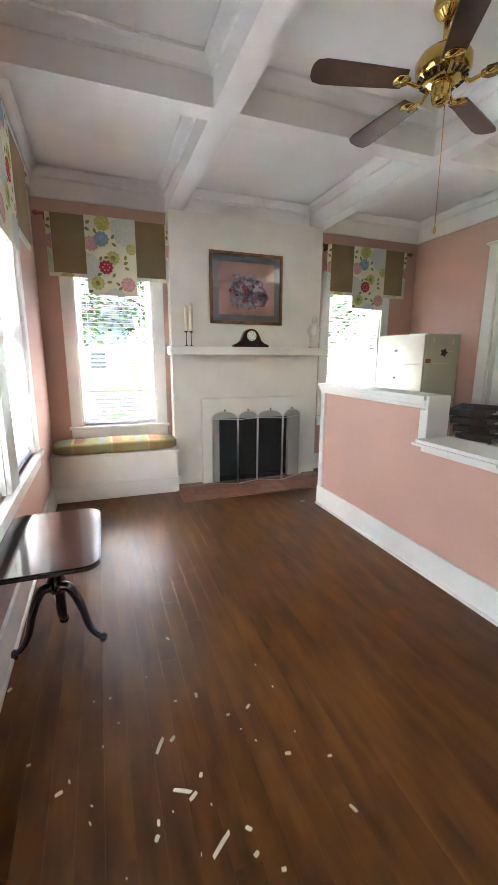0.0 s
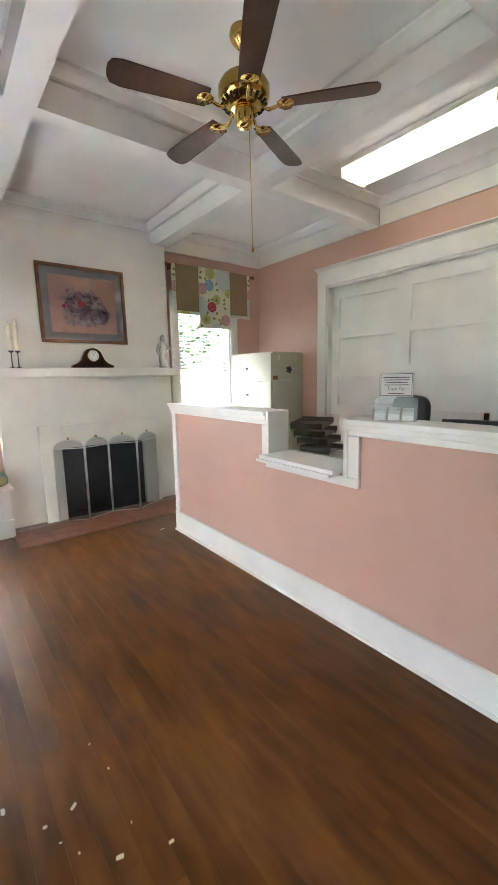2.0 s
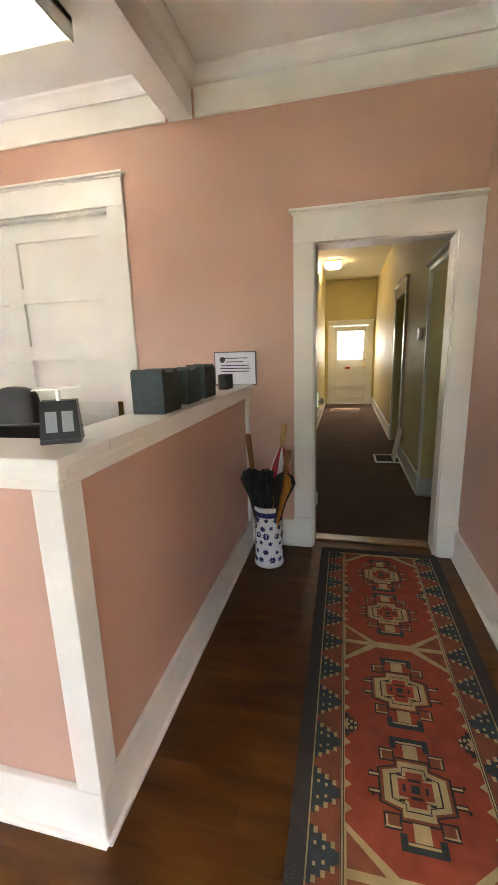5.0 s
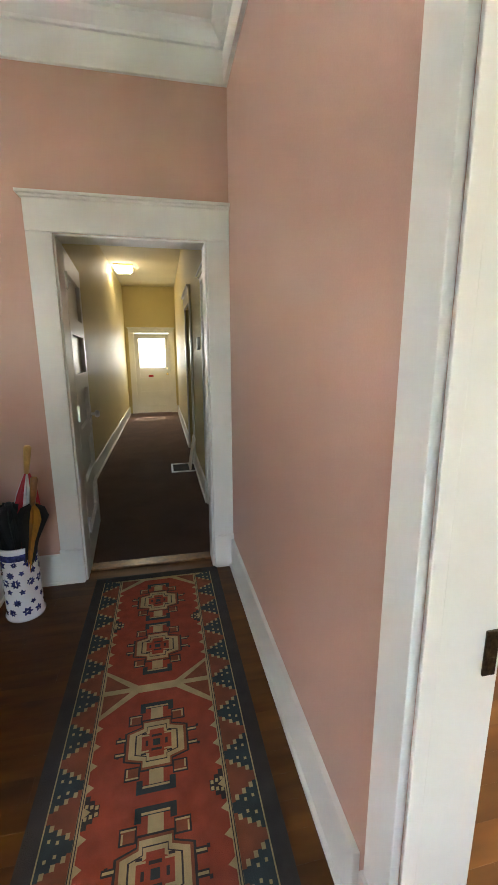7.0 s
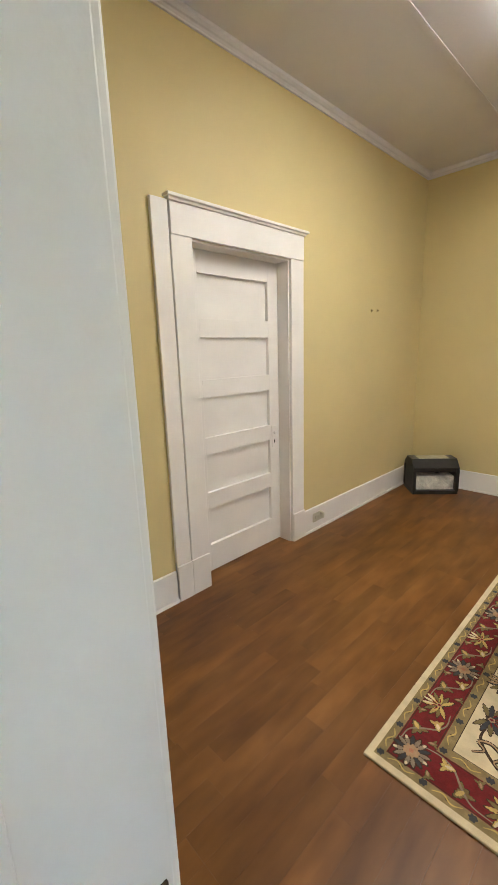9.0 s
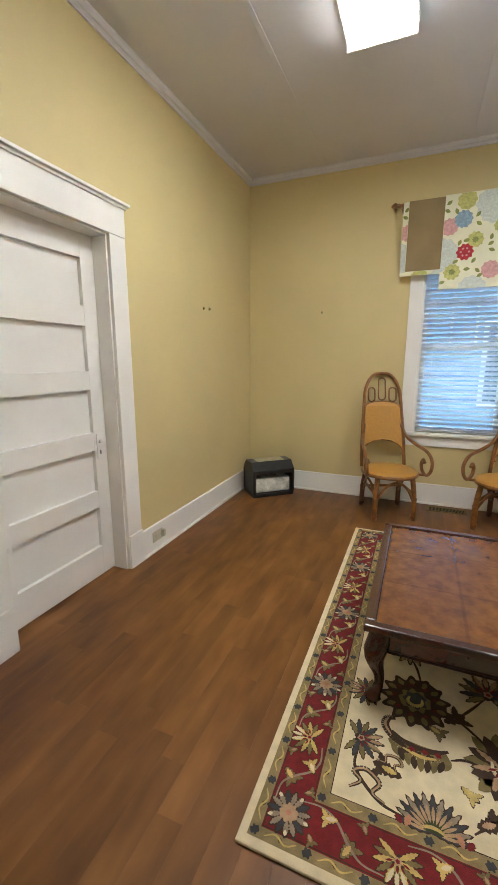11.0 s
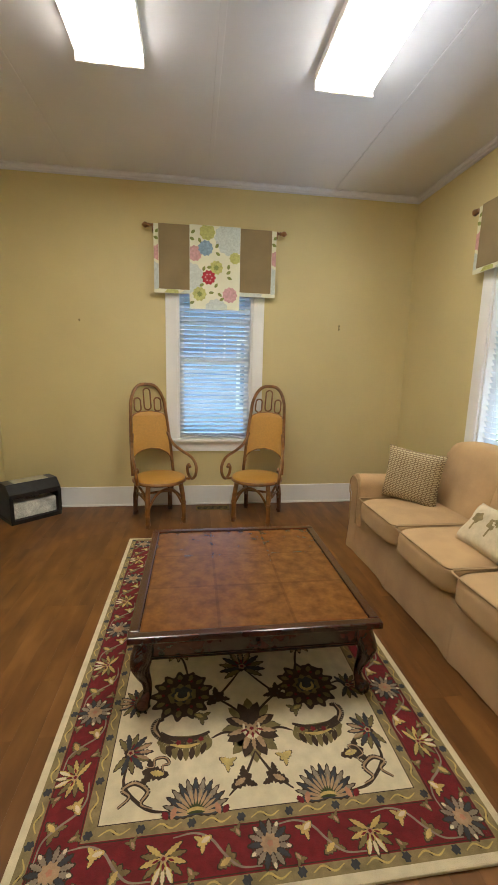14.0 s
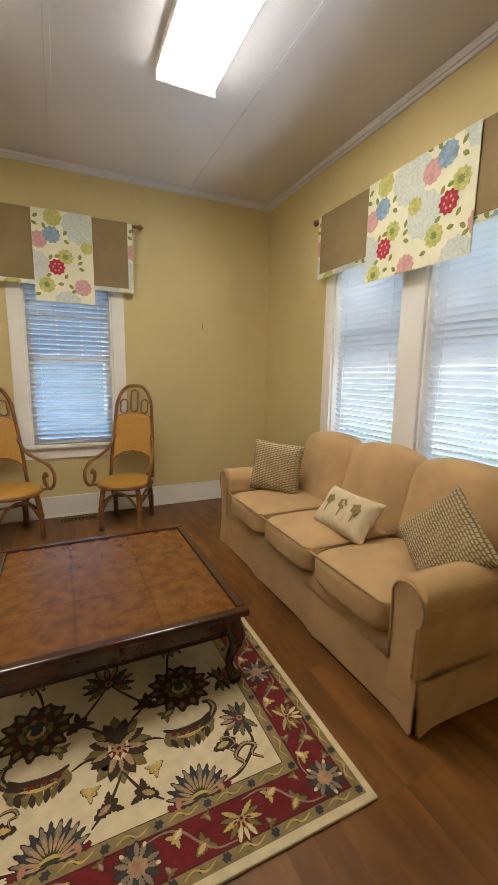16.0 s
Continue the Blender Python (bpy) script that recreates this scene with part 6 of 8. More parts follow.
U, W = RW - mid_b, RL - mid_b
border_run((-U, W), (U, W), 4, 1)
border_run((U, W), (U, -W), 8, 1)
border_run((U, -W), (-U, -W), 4, 1)
border_run((-U, -W), (-U, W), 8, 1)
for ins, cx_, cy_ in ((0.045, 9, 15), (0.208, 7, 12)):
    gu, gw = RW - ins, RL - ins
    guard_run((-gu, gw), (gu, gw), cx_)
    guard_run((gu, gw), (gu, -gw), cy_)
    guard_run((gu, -gw), (-gu, -gw), cx_)
    guard_run((-gu, -gw), (-gu, gw), cy_)
FE = RL - 0.226
for sgn in (-1, 1):
    up = 0.0 if sgn > 0 else 3.1416
    for m in (-1, 1):
        scroll(m * 0.47, sgn * (FE - 0.05), 0.13, up + 3.1416, m * sgn)
        scroll(m * 0.33, sgn * (FE - 0.15), 0.085, up + 2.6, -m * sgn)
        saw_palmette(m * 0.22, sgn * (FE - 0.004), 0.115, up + 3.1416)
        rp["brown"].extend(stroke([(m * 0.3, sgn * (FE - 0.02)), (m * 0.38, sgn * (FE - 0.04)), (m * 0.46, sgn * (FE - 0.12)), (m * 0.46, sgn * (FE - 0.2))], 0.006))
        bud(m * 0.063, sgn * (FE - 0.095), 0.075, up + (0.5 if m * sgn > 0 else 2.6), "brown", "tan")
        bud(m * 0.36, sgn * (FE - 0.155), 0.085, up + (2.9 if m * sgn > 0 else 0.2), "brown", "gold")
        bud(m * 0.11, sgn * (FE - 0.17), 0.055, up + (-0.6 if m * sgn > 0 else 3.7), "gold", "olive")
        sickle(m, sgn, 0.165, FE - 0.275)
        palmette(m * 0.46, sgn * (FE - 0.24), 0.082, 1.57 * m, "slate", "olive", "brown", "tan")
        palmette(m * 0.46, sgn * (FE - 0.47), 0.075, 1.57 * m + 3.14, "olive", "slate", "brown", "tan")
        field_flower(m * 0.277, sgn * (FE - 0.495), 0.122)
        bud(m * 0.135, sgn * (FE - 0.46), 0.085, up + (0.7 if m * sgn > 0 else 2.4), "brown", "olive")
        bud(m * 0.20, sgn * (FE - 0.375), 0.06, up + (-0.5 if m * sgn > 0 else 3.6), "olive", "gold")
        palmette(m * 0.3, sgn * (FE - 0.80), 0.10, up, "slate", "olive", "brown", "tan")
        for pts in ([(0, FE - 0.33), (m * 0.06, FE - 0.40), (m * 0.13, FE - 0.46), (m * 0.18, FE - 0.49)], [(0, FE - 0.20), (m * 0.05, FE - 0.11), (m * 0.11, FE - 0.05)],
                    [(m * 0.02, FE - 0.60), (m * 0.08, FE - 0.52), (m * 0.13, FE - 0.46)], [(m * 0.385, FE - 0.49), (m * 0.43, FE - 0.50), (m * 0.46, FE - 0.48)],
                    [(m * 0.05, FE - 0.28), (m * 0.11, FE - 0.29), (m * 0.16, FE - 0.27)], [(m * 0.25, FE - 0.58), (m * 0.27, FE - 0.68), (m * 0.3, FE - 0.75)]):
            rp["brown"].extend(stroke([(x, sgn * y) for x, y in pts], 0.0055))
    for i in range(16):
        a = 6.2832 * i / 16
        k = 0.085 if i % 2 else 0.10
        rp["brown" if i % 2 else "olive"].append(leaf(0.72 * k * math.cos(a), sgn * (FE - 0.30) + k * math.sin(a), 0.095, 0.022, a))
    rp["olive"].append(blob(0, sgn * (FE - 0.30), 0.085, 7, 0.12))
    rp["brown"].append(blob(0, sgn * (FE - 0.325), 0.052, 6, 0.16))
    rp["cream"].extend(stroke([(x, sgn * (FE - 0.30 + y)) for x, y in ((-0.03, -0.02), (-0.028, 0.02), (0.0, 0.045), (0.028, 0.02), (0.03, -0.02))], 0.008))
    rp["tan"].append(blob(0, sgn * (FE - 0.295), 0.020, 5, 0.2))
    palmette(0, sgn * (FE - 0.30), 0.10, up, "olive", "tan", "brown", "tan")
    for i in range(7):
        a = up + radians(-60 - 10 * i)
        rp["brown" if i % 2 else "olive"].append(leaf(0.07 * math.cos(a), sgn * (FE - 0.28) + 0.07 * math.sin(a), 0.09, 0.014, a))
    palmette(0, sgn * (FE - 0.63), 0.11, up + 3.14, "slate", "olive", "brown", "tan")
TANW = mat("rug_tan_wool", (0.42, 0.27, 0.15), 1.0, grain=30, vary=0.12, bump=0.6, fine=420)
for i, (k, nm, mt) in enumerate((("out", "dark_outline", RUGBROWN), ("olive", "olive_motif", RUGOLIVE), ("brown", "brown_motif", RUGBROWN), ("grey", "grey_motif", RUGGREY), ("slate", "navy_motif", RUGSLATE), ("green", "green_motif", RUGGREEN),
                                ("gold", "gold_motif", RUGGOLD), ("tan", "tan_motif", TANW), ("cream", "cream_motif", RUGCREAM), ("salmon", "salmon_motif", RUGSALMON), ("red", "red_motif", RUGRED))):
    flat(RUG, nm, rp[k], Z0 + 0.0007 + 0.00025 * i, mt)

# ---- hall runner ----
RUN = thing("runner_rug", "worn red runner with cream and blue geometric medallions", "rug", Matrix.Translation((2.995, -0.253, 0)))
QW, QL = 0.389, 1.215
bm = bmesh.new()
box(bm, -QL, -QW, 0.0, QL, QW, 0.007, bevel=0.002)
part("border", bm, RUNDARK, RUN, "charcoal runner border")
ru = {k: [] for k in ("cream", "red", "blue", "rust", "dark")}


def rect(x0, y0, x1, y1):
    return [(x0, y0), (x1, y0), (x1, y1), (x0, y1)]


ru["cream"].append(rect(-QL + 0.06, -QW + 0.055, QL - 0.06, QW - 0.055))
nb = 26
st = (2 * QL - 0.12) / nb
for k in range(nb):
    u = -QL + 0.06 + st * (k + 0.5)
    for s in (-1, 1):
        y0, y1 = s * (QW - 0.060), s * (QW - 0.150)
        if k % 2 == 0:
            y0, y1 = y1, y0
        key, core_key = ("blue", "cream") if k % 2 else ("rust", "dark")
        for j in range(7):
            t0, t1 = j / 7, (j + 1) / 7
            w = st * (0.82 - 0.74 * t0) * (1.0 if j % 2 == 0 else 0.80)
            p, q = y0 + (y1 - y0) * t0, y0 + (y1 - y0) * t1
            ru[key].append(rect(u - w, min(p, q), u + w, max(p, q)))
            if j in (1, 3):
                for e in (-1, 1):
                    ru[core_key].append(rect(u + e * w * 0.5 - 0.005, min(p, q) + 0.002, u + e * w * 0.5 + 0.005, max(p, q) - 0.002))
for s in (-1, 1):
    for o in (0.152, 0.160):
        ru["dark"].append(rect(-QL + 0.06, s * (QW - o) - 0.0015, QL - 0.06, s * (QW - o) + 0.0015))
for s in (-1, 1):
    ru["dark"].append(rect(s * (QL - 0.066) - 0.0015, -QW + 0.06, s * (QL - 0.066) + 0.0015, QW - 0.06))


def fret(cx, cy, sx, sy, scale=1.0):
    """A stepped medallion: dark and cream outline, rust core, hooked arms and a pronged end."""
    def R(key, x0, y0, x1, y1):
        ru[key].append([(cx + sx * scale * x, cy + sy * scale * y) for x, y in rect(x0, y0, x1, y1)])
    for w, h, key in ((0.112, 0.087, "dark"), (0.105, 0.081, "rust"), (0.096, 0.074, "cream"), (0.077, 0.058, "dark"), (0.073, 0.054, "cream"), (0.060, 0.040, "red")):
        ru[key].append([(cx + scale * x, cy + scale * y) for x, y in
                        [(-w, -h * 0.7), (-w * 0.72, -h * 0.7), (-w * 0.55, -h * 1.45), (w * 0.55, -h * 1.45), (w * 0.72, -h * 0.7), (w, -h * 0.7), (w, h * 0.7), (w * 0.72, h * 0.7), (w * 0.55, h * 1.45), (-w * 0.55, h * 1.45), (-w * 0.72, h * 0.7), (-w, h * 0.7)]])
    R("blue", -0.014, -0.014, 0.014, 0.014)
    for a in (-1, 1):
        R("dark", a * 0.030 - 0.005, -0.020, a * 0.030 + 0.005, 0.020)
        R("dark", -0.012, a * 0.038 - 0.005, 0.012, a * 0.038 + 0.005)
        for b in (-1, 1):
            R("cream", a * 0.034 - 0.003, b * 0.045 - 0.016, a * 0.034 + 0.003, b * 0.045 + 0.016)
            R("dark", a * 0.044 - 0.004, b * 0.050 - 0.010, a * 0.044 + 0.004, b * 0.050 + 0.010)
            # arms to the sides
            R("dark", a * 0.030 - 0.010, b * 0.140 - 0.020, a * 0.030 + 0.010, b * 0.140 + 0.020)
            R("cream", a * 0.030 - 0.004, b * 0.140 - 0.018, a * 0.030 + 0.004, b * 0.140 + 0.016)
            R("dark", a * 0.040 - 0.004, b * 0.155 - 0.014, a * 0.040 + 0.008, b * 0.155 - 0.004)
            # curled hooks by the ends
            R("dark", a * 0.115 - 0.026, b * 0.088 - 0.028, a * 0.115 + 0.026, b * 0.088 + 0.028)
            R("rust", a * 0.115 - 0.020, b * 0.088 - 0.022, a * 0.115 + 0.020, b * 0.088 + 0.022)
            R("cream", a * 0.132 - 0.003, b * 0.088 - 0.024, a * 0.132 + 0.003, b * 0.088 + 0.024)
            R("cream", a * 0.112 - 0.012, b * 0.106 - 0.003, a * 0.112 + 0.018, b * 0.106 + 0.003)
    for e in (-1, 1):
        R("cream", min(e * 0.11, e * 0.165), -0.026, max(e * 0.11, e * 0.165), 0.026)
        R("blue", min(e * 0.165, e * 0.195), -0.070, max(e * 0.165, e * 0.195), 0.070)
        R("blue", min(e * 0.145, e * 0.166), -0.070, max(e * 0.145, e * 0.166), -0.048)
        R("blue", min(e * 0.145, e * 0.166), 0.048, max(e * 0.145, e * 0.166), 0.070)
        R("cream", min(e * 0.168, e * 0.176), -0.048, max(e * 0.168, e * 0.176), 0.048)


FW = QW - 0.165
UX0, UX1 = -QL + 0.06, QL - 0.07
cuts = [UX0, 2.30 - 2.995, 3.235 - 2.995, UX1]
for a, b in zip(cuts, cuts[1:]):
    k = 0.13 if b - a > 0.5 else 0.05
    hexa = [(a + 0.02, -FW * 0.35), (a + k, -FW), (b - k, -FW), (b - 0.02, -FW * 0.35), (b - 0.02, FW * 0.35), (b - k, FW), (a + k, FW), (a + 0.02, FW * 0.35)]
    ru["red"].append(hexa)
    c = (a + b) / 2
    if b - a > 0.5:
        fret(c - 0.20 * (b - a) / 0.93, 0, -1, 1, 0.93)
        fret(c + 0.20 * (b - a) / 0.93, 0, 1, 1, 0.93)
    for s in (-1, 1):
        n = 9
        for i in range(n):
            u = a + k + (b - a - 2 * k) * (i + 0.5) / n
            ru["cream"].append([(u - 0.016, s * FW), (u + 0.016, s * FW), (u, s * (FW - 0.022))])
        for e, d in ((a, 1), (b, -1)):
            ru["rust"].append([(e + d * 0.012, s * FW * 0.98), (e + d * 0.012, s * FW * 0.5), (e + d * k * 0.8, s * FW * 0.98)])
            ru["dark"].append([(e + d * 0.022, s * FW * 0.92), (e + d * 0.022, s * FW * 0.72), (e + d * k * 0.42, s * FW * 0.92)])
        for t in range(3):
            ru["dark"].append(rect(c - 0.05 + 0.016 * t, s * (FW - 0.008 - 0.016 * t) - 0.008, c + 0.05 - 0.016 * t, s * (FW - 0.008 - 0.016 * t) + 0.008))
            for e in (-1, 1):
                ru["cream"].append(rect(c + e * (0.018 - 0.004 * t) - 0.006, s * (FW - 0.008 - 0.016 * t) - 0.005, c + e * (0.018 - 0.004 * t) + 0.006, s * (FW - 0.008 - 0.016 * t) + 0.005))
zq = 0.0074
flat(RUN, "cream_ground", ru["cream"][:1], zq, RUNCREAM, "cream wool ground")
flat(RUN, "red_field", [p for p in ru["red"] if len(p) == 8], zq + 0.0003, RUNRED, "brick red wool field")
core = {k: [p for p in ru[k] if len(p) == 12] for k in ru}
for i, (nm, polys, mt) in enumerate((("dark_outline", core["dark"][0::2], RUNDARK), ("rust_medallion", core["rust"], RUNRUST), ("cream_medallion", core["cream"][0::2], RUNCREAM),
                                     ("dark_step", core["dark"][1::2], RUNDARK), ("cream_core", core["cream"][1::2], RUNCREAM), ("red_core", core["red"], RUNRED))):
    flat(RUN, nm, polys, zq + 0.0006 + 0.00025 * i, mt)
for i, (k, mt) in enumerate((("blue", RUNBLUE), ("dark", RUNDARK), ("rust", RUNRUST), ("cream", RUNCREAM))):
    flat(RUN, k + "_motif", [p for p in ru[k] if len(p) in (3, 4)][(1 if k == "cream" else 0):], zq + 0.0022 + 0.0002 * i, mt)

# ---- mantel things, picture, fire screen ----
PIC = thing("framed_picture", "framed print of an ornate purple elephant shape on pink", "picture", Matrix.Translation((1.838, CHY - 0.0005, 2.148)) @ pose(0, 0, 0, -1.5))
PWD, PHT = 0.42, 0.37
GOLDFR = mat("walnut_gilt_frame", (0.21, 0.09, 0.032), 0.3, grain=12, vary=0.2, coat=0.3)
bm = bmesh.new()
for b in ((-PWD, -PHT, PWD, -PHT + 0.032), (-PWD, PHT - 0.032, PWD, PHT), (-PWD, -PHT + 0.032, -PWD + 0.032, PHT - 0.032), (PWD - 0.032, -PHT + 0.032, PWD, PHT - 0.032)):
    box(bm, b[0], -0.028, b[1], b[2], 0.0, b[3], bevel=0.006)
part("frame", bm, GOLDFR, PIC, "brown wooden picture frame")
bm = bmesh.new()
box(bm, -PWD + 0.03, -0.012, -PHT + 0.03, PWD - 0.03, -0.002, PHT - 0.03)
part("mat_board", bm, mat("grey_blue_mat_board", (0.30, 0.30, 0.33), 0.8, vary=0.03), PIC, "grey-blue mat board")
bm = bmesh.new()
box(bm, -PWD + 0.10, -0.0135, -PHT + 0.10, PWD - 0.10, -0.011, PHT - 0.10)
part("print", bm, mat("pink_print_paper", (0.70, 0.41, 0.36), 0.8, grain=7, vary=0.08), PIC, "dusty pink art print")
PURP = mat("print_purple", (0.29, 0.17, 0.24), 0.8, grain=25, vary=0.5)
PALE = mat("print_pale_lilac", (0.52, 0.42, 0.46), 0.8, grain=25, vary=0.3)


def paint(polys, material, y, name):
    bm = bmesh.new()
    for p in polys:
        bm.faces.new([bm.verts.new((x, y, z)) for x, z in p])
    o = part(name, bm, material, PIC)
    o["kind"] = "stuff"


rq = random.Random(5)
paint([blob(0.07, -0.03, 0.145, 7, 0.07), blob(-0.08, 0.02, 0.10, 6, 0.1), blob(0.15, -0.08, 0.10, 6, 0.1)], PURP, -0.0142, "purple_shape")
paint([blob(rq.uniform(-0.2, 0.18), rq.uniform(-0.18, 0.13), rq.uniform(0.018, 0.045), rq.choice((5, 6, 7)), 0.25, turn=rq.uniform(0, 3)) for i in range(26)], PALE, -0.0148, "pale_shape")
paint([blob(0.04 + rq.uniform(-0.16, 0.16), -0.02 + rq.uniform(-0.13, 0.13), rq.uniform(0.010, 0.03), 5, 0.3) for i in range(26)], PURP, -0.0152, "purple_spot")
paint([blob(-0.03, 0.01, 0.032, 6, 0.2), blob(-0.19, -0.02, 0.02, 5, 0.2)], P_RED, -0.0156, "red_spot")
bm = bmesh.new()
box(bm, -PWD + 0.031, -0.0205, -PHT + 0.031, PWD - 0.031, -0.019, PHT - 0.031)
g = part("glass", bm, PANE, PIC)
g.visible_shadow = False

for x, h in ((1.140, 0.24), (1.192, 0.27)):
    cd = thing("candle", "tall ivory candle in a thin dark metal stick", "candle", Matrix.Translation((x, 4.45, 1.532)), "mantel candles")
    bm = bmesh.new()
    lathe(bm, [(0.024, 0.0), (0.024, 0.004), (0.006, 0.012), (0.004, 0.1), (0.005, 0.135), (0.021, 0.145), (0.021, 0.155)], 16)
    part("candlestick", bm, mat("dark_pewter", (0.10, 0.085, 0.07), 0.4, metal=0.9), cd, "thin dark metal stick", True)
    bm = bmesh.new()
    lathe(bm, [(0.019, 0.15), (0.018, 0.15 + h), (0.012, 0.156 + h)], 14)
    part("wax", bm, mat("ivory_wax", (0.80, 0.74, 0.58), 0.45), cd, "ivory wax candle", True)
    bm = bmesh.new()
    tube(bm, [(0, 0, 0.155 + h), (0.001, 0, 0.168 + h)], 0.0012, 5)
    part("wick", bm, INK, cd)

CK = thing("mantel_clock", "dark wooden tambour mantel clock with white dial", "clock", Matrix.Translation((1.85, 4.45, 1.532)))
bm = bmesh.new()
half_p = [(0.205, 0.0), (0.205, 0.022), (0.185, 0.03), (0.15, 0.045), (0.115, 0.075), (0.095, 0.12), (0.075, 0.16), (0.045, 0.185), (0.0, 0.195)]
out = half_p + [(-x, z) for x, z in half_p[-2::-1]]
prism(bm, out, -0.035, 0.035, pose(0, 0, 0, 90), 0.004)
part("case", bm, MAHOG, CK)
bm = bmesh.new()
lathe(bm, [(0.056, 0.0), (0.06, 0.006), (0.054, 0.012)], 28, pose(0, -0.034, 0.118, 90))
part("bezel", bm, BRASS, CK, "", True)
bm = bmesh.new()
lathe(bm, [(0.051, 0.0), (0.051, 0.013)], 28, pose(0, -0.034, 0.118, 90))
dial = part("dial", bm, PAPER, CK, "white clock dial")
bm = bmesh.new()
for k in range(12):
    a = 6.2832 * k / 12
    box(bm, 0.040 * math.sin(a) - 0.0025, -0.0485, 0.118 + 0.040 * math.cos(a) - 0.005, 0.040 * math.sin(a) + 0.0025, -0.0472, 0.118 + 0.040 * math.cos(a) + 0.005)
part("hour_mark", bm, INK, dial)["kind"] = "stuff"
bm = bmesh.new()
tube(bm, [(0, -0.049, 0.118), (0.018, -0.049, 0.138)], 0.0016, 5)
tube(bm, [(0, -0.0492, 0.118), (-0.006, -0.0492, 0.155)], 0.0012, 5)
part("clock_pointer", bm, INK, dial)

bm = bmesh.new()
tube(bm, smooth_path([(0, 0, 0.0), (0.005, 0, 0.04), (-0.008, 0.004, 0.12), (0.006, 0, 0.20), (0.0, 0, 0.27), (0.004, 0, 0.31), (0.0, 0, 0.36)], 5),
     [0.055, 0.058, 0.05, 0.045, 0.044, 0.045, 0.046, 0.044, 0.042, 0.040, 0.038, 0.040, 0.044, 0.047, 0.05, 0.05, 0.046, 0.04, 0.034, 0.028, 0.022, 0.02, 0.021, 0.026, 0.031, 0.034, 0.034, 0.03, 0.024, 0.016, 0.006], 14)
tube(bm, smooth_path([(-0.04, 0, 0.26), (-0.075, -0.01, 0.19), (-0.05, -0.03, 0.12)], 5), 0.014, 8)
tube(bm, smooth_path([(0.04, 0, 0.26), (0.07, -0.02, 0.21), (0.02, -0.05, 0.20)], 5), 0.014, 8)
fig = solid("figurine", bm, mat("ivory_porcelain", (0.72, 0.70, 0.64), 0.25, vary=0.05), smooth=True)
fig.location = (2.63, 4.45, 1.533)
tagged(fig, "slim ivory porcelain figurine on the mantel", "figurine")

FS = thing("fireplace_screen", "four-panel folding mesh fire screen with arched tops", "fire screen", Matrix.Translation((0, 0, 0.007)))
MESHM = bpy.data.materials.new("dark_wire_mesh")
MESHM.use_nodes = True
_n, _l = MESHM.node_tree.nodes, MESHM.node_tree.links
_tr, _mxs = _n.new("ShaderNodeBsdfTransparent"), _n.new("ShaderNodeMixShader")
_mxs.inputs[0].default_value = 0.42
_n["Principled BSDF"].inputs["Base Color"].default_value = (0.035, 0.034, 0.032, 1)
_n["Principled BSDF"].inputs["Roughness"].default_value = 0.6
_l.new(_tr.outputs[0], _mxs.inputs[1])
_l.new(_n["Principled BSDF"].outputs[0], _mxs.inputs[2])
_l.new(_mxs.outputs[0], _n["Material Output"].inputs[0])
knots = [(1.40, 4.44), (1.665, 4.325), (1.93, 4.41), (2.20, 4.31), (2.50, 4.47)]
for (ax, ay), (bx_, by_) in zip(knots, knots[1:]):
    bm = bmesh.new()
    hs, arc = 0.745, 0.085
    line = [(0.0, 0.012), (0.0, hs)] + [(0.5 - 0.5 * math.cos(math.pi * i / 12), hs + arc * math.sin(math.pi * i / 12)) for i in range(1, 12)] + [(1.0, hs), (1.0, 0.012)]
    pts = [(ax + (bx_ - ax) * (0.02 + 0.96 * u), ay + (by_ - ay) * (0.02 + 0.96 * u), z) for u, z in line]
    tube(bm, pts + [pts[0]], 0.006, 7)
    tube(bm, [pts[1], pts[-2]], 0.0045, 6)
    fr = part("screen_frame", bm, STEEL, FS, "thin brass-toned screen frame", True)
    bm = bmesh.new()
    bm.faces.new([bm.verts.new(p) for p in pts])
    part("mesh", bm, MESHM, fr, "fine dark wire mesh")
    bm = bmesh.new()
    mx_, my_ = (ax + bx_) / 2, (ay + by_) / 2
    lathe(bm, [(0.006, 0), (0.012, 0.01), (0.008, 0.02), (0.003, 0.028)], 10, pose(mx_, my_, hs + arc + 0.002))
    part("finial", bm, BRASS, fr, "", True)

# ---- pedestal table by the west windows ----
PT = thing("pedestal_table", "dark glossy drop-leaf pedestal table with glass top", "side table", Matrix.Translation((0.0, 2.185, 0)))
GLOSS = mat("black_cherry_gloss", (0.028, 0.012, 0.009), 0.07, grain=5, vary=0.2, coat=0.8)
bm = bmesh.new()
k, hw, hl = 0.075, 0.222, 0.355
outl = []
for cx, cy, a0 in ((hw - k, hl - k, 0), (-hw + k, hl - k, 90), (-hw + k, -hl + k, 180), (hw - k, -hl + k, 270)):
    for q in range(0, 91, 15):
        outl.append((cx + k * math.cos(radians(a0 + q)), cy + k * math.sin(radians(a0 + q))))
prism(bm, outl, 0.545, 0.57, None, 0.006)
part("tabletop", bm, GLOSS, PT, "dark mirror-polished tabletop")
bm = bmesh.new()
lathe(bm, [(0.03, 0.535), (0.06, 0.545), (0.065, 0.525), (0.05, 0.49), (0.062, 0.45), (0.058, 0.41), (0.036, 0.37), (0.045, 0.34), (0.05, 0.31), (0.03, 0.28)], 20)
part("pedestal", bm, GLOSS, PT, "", True)
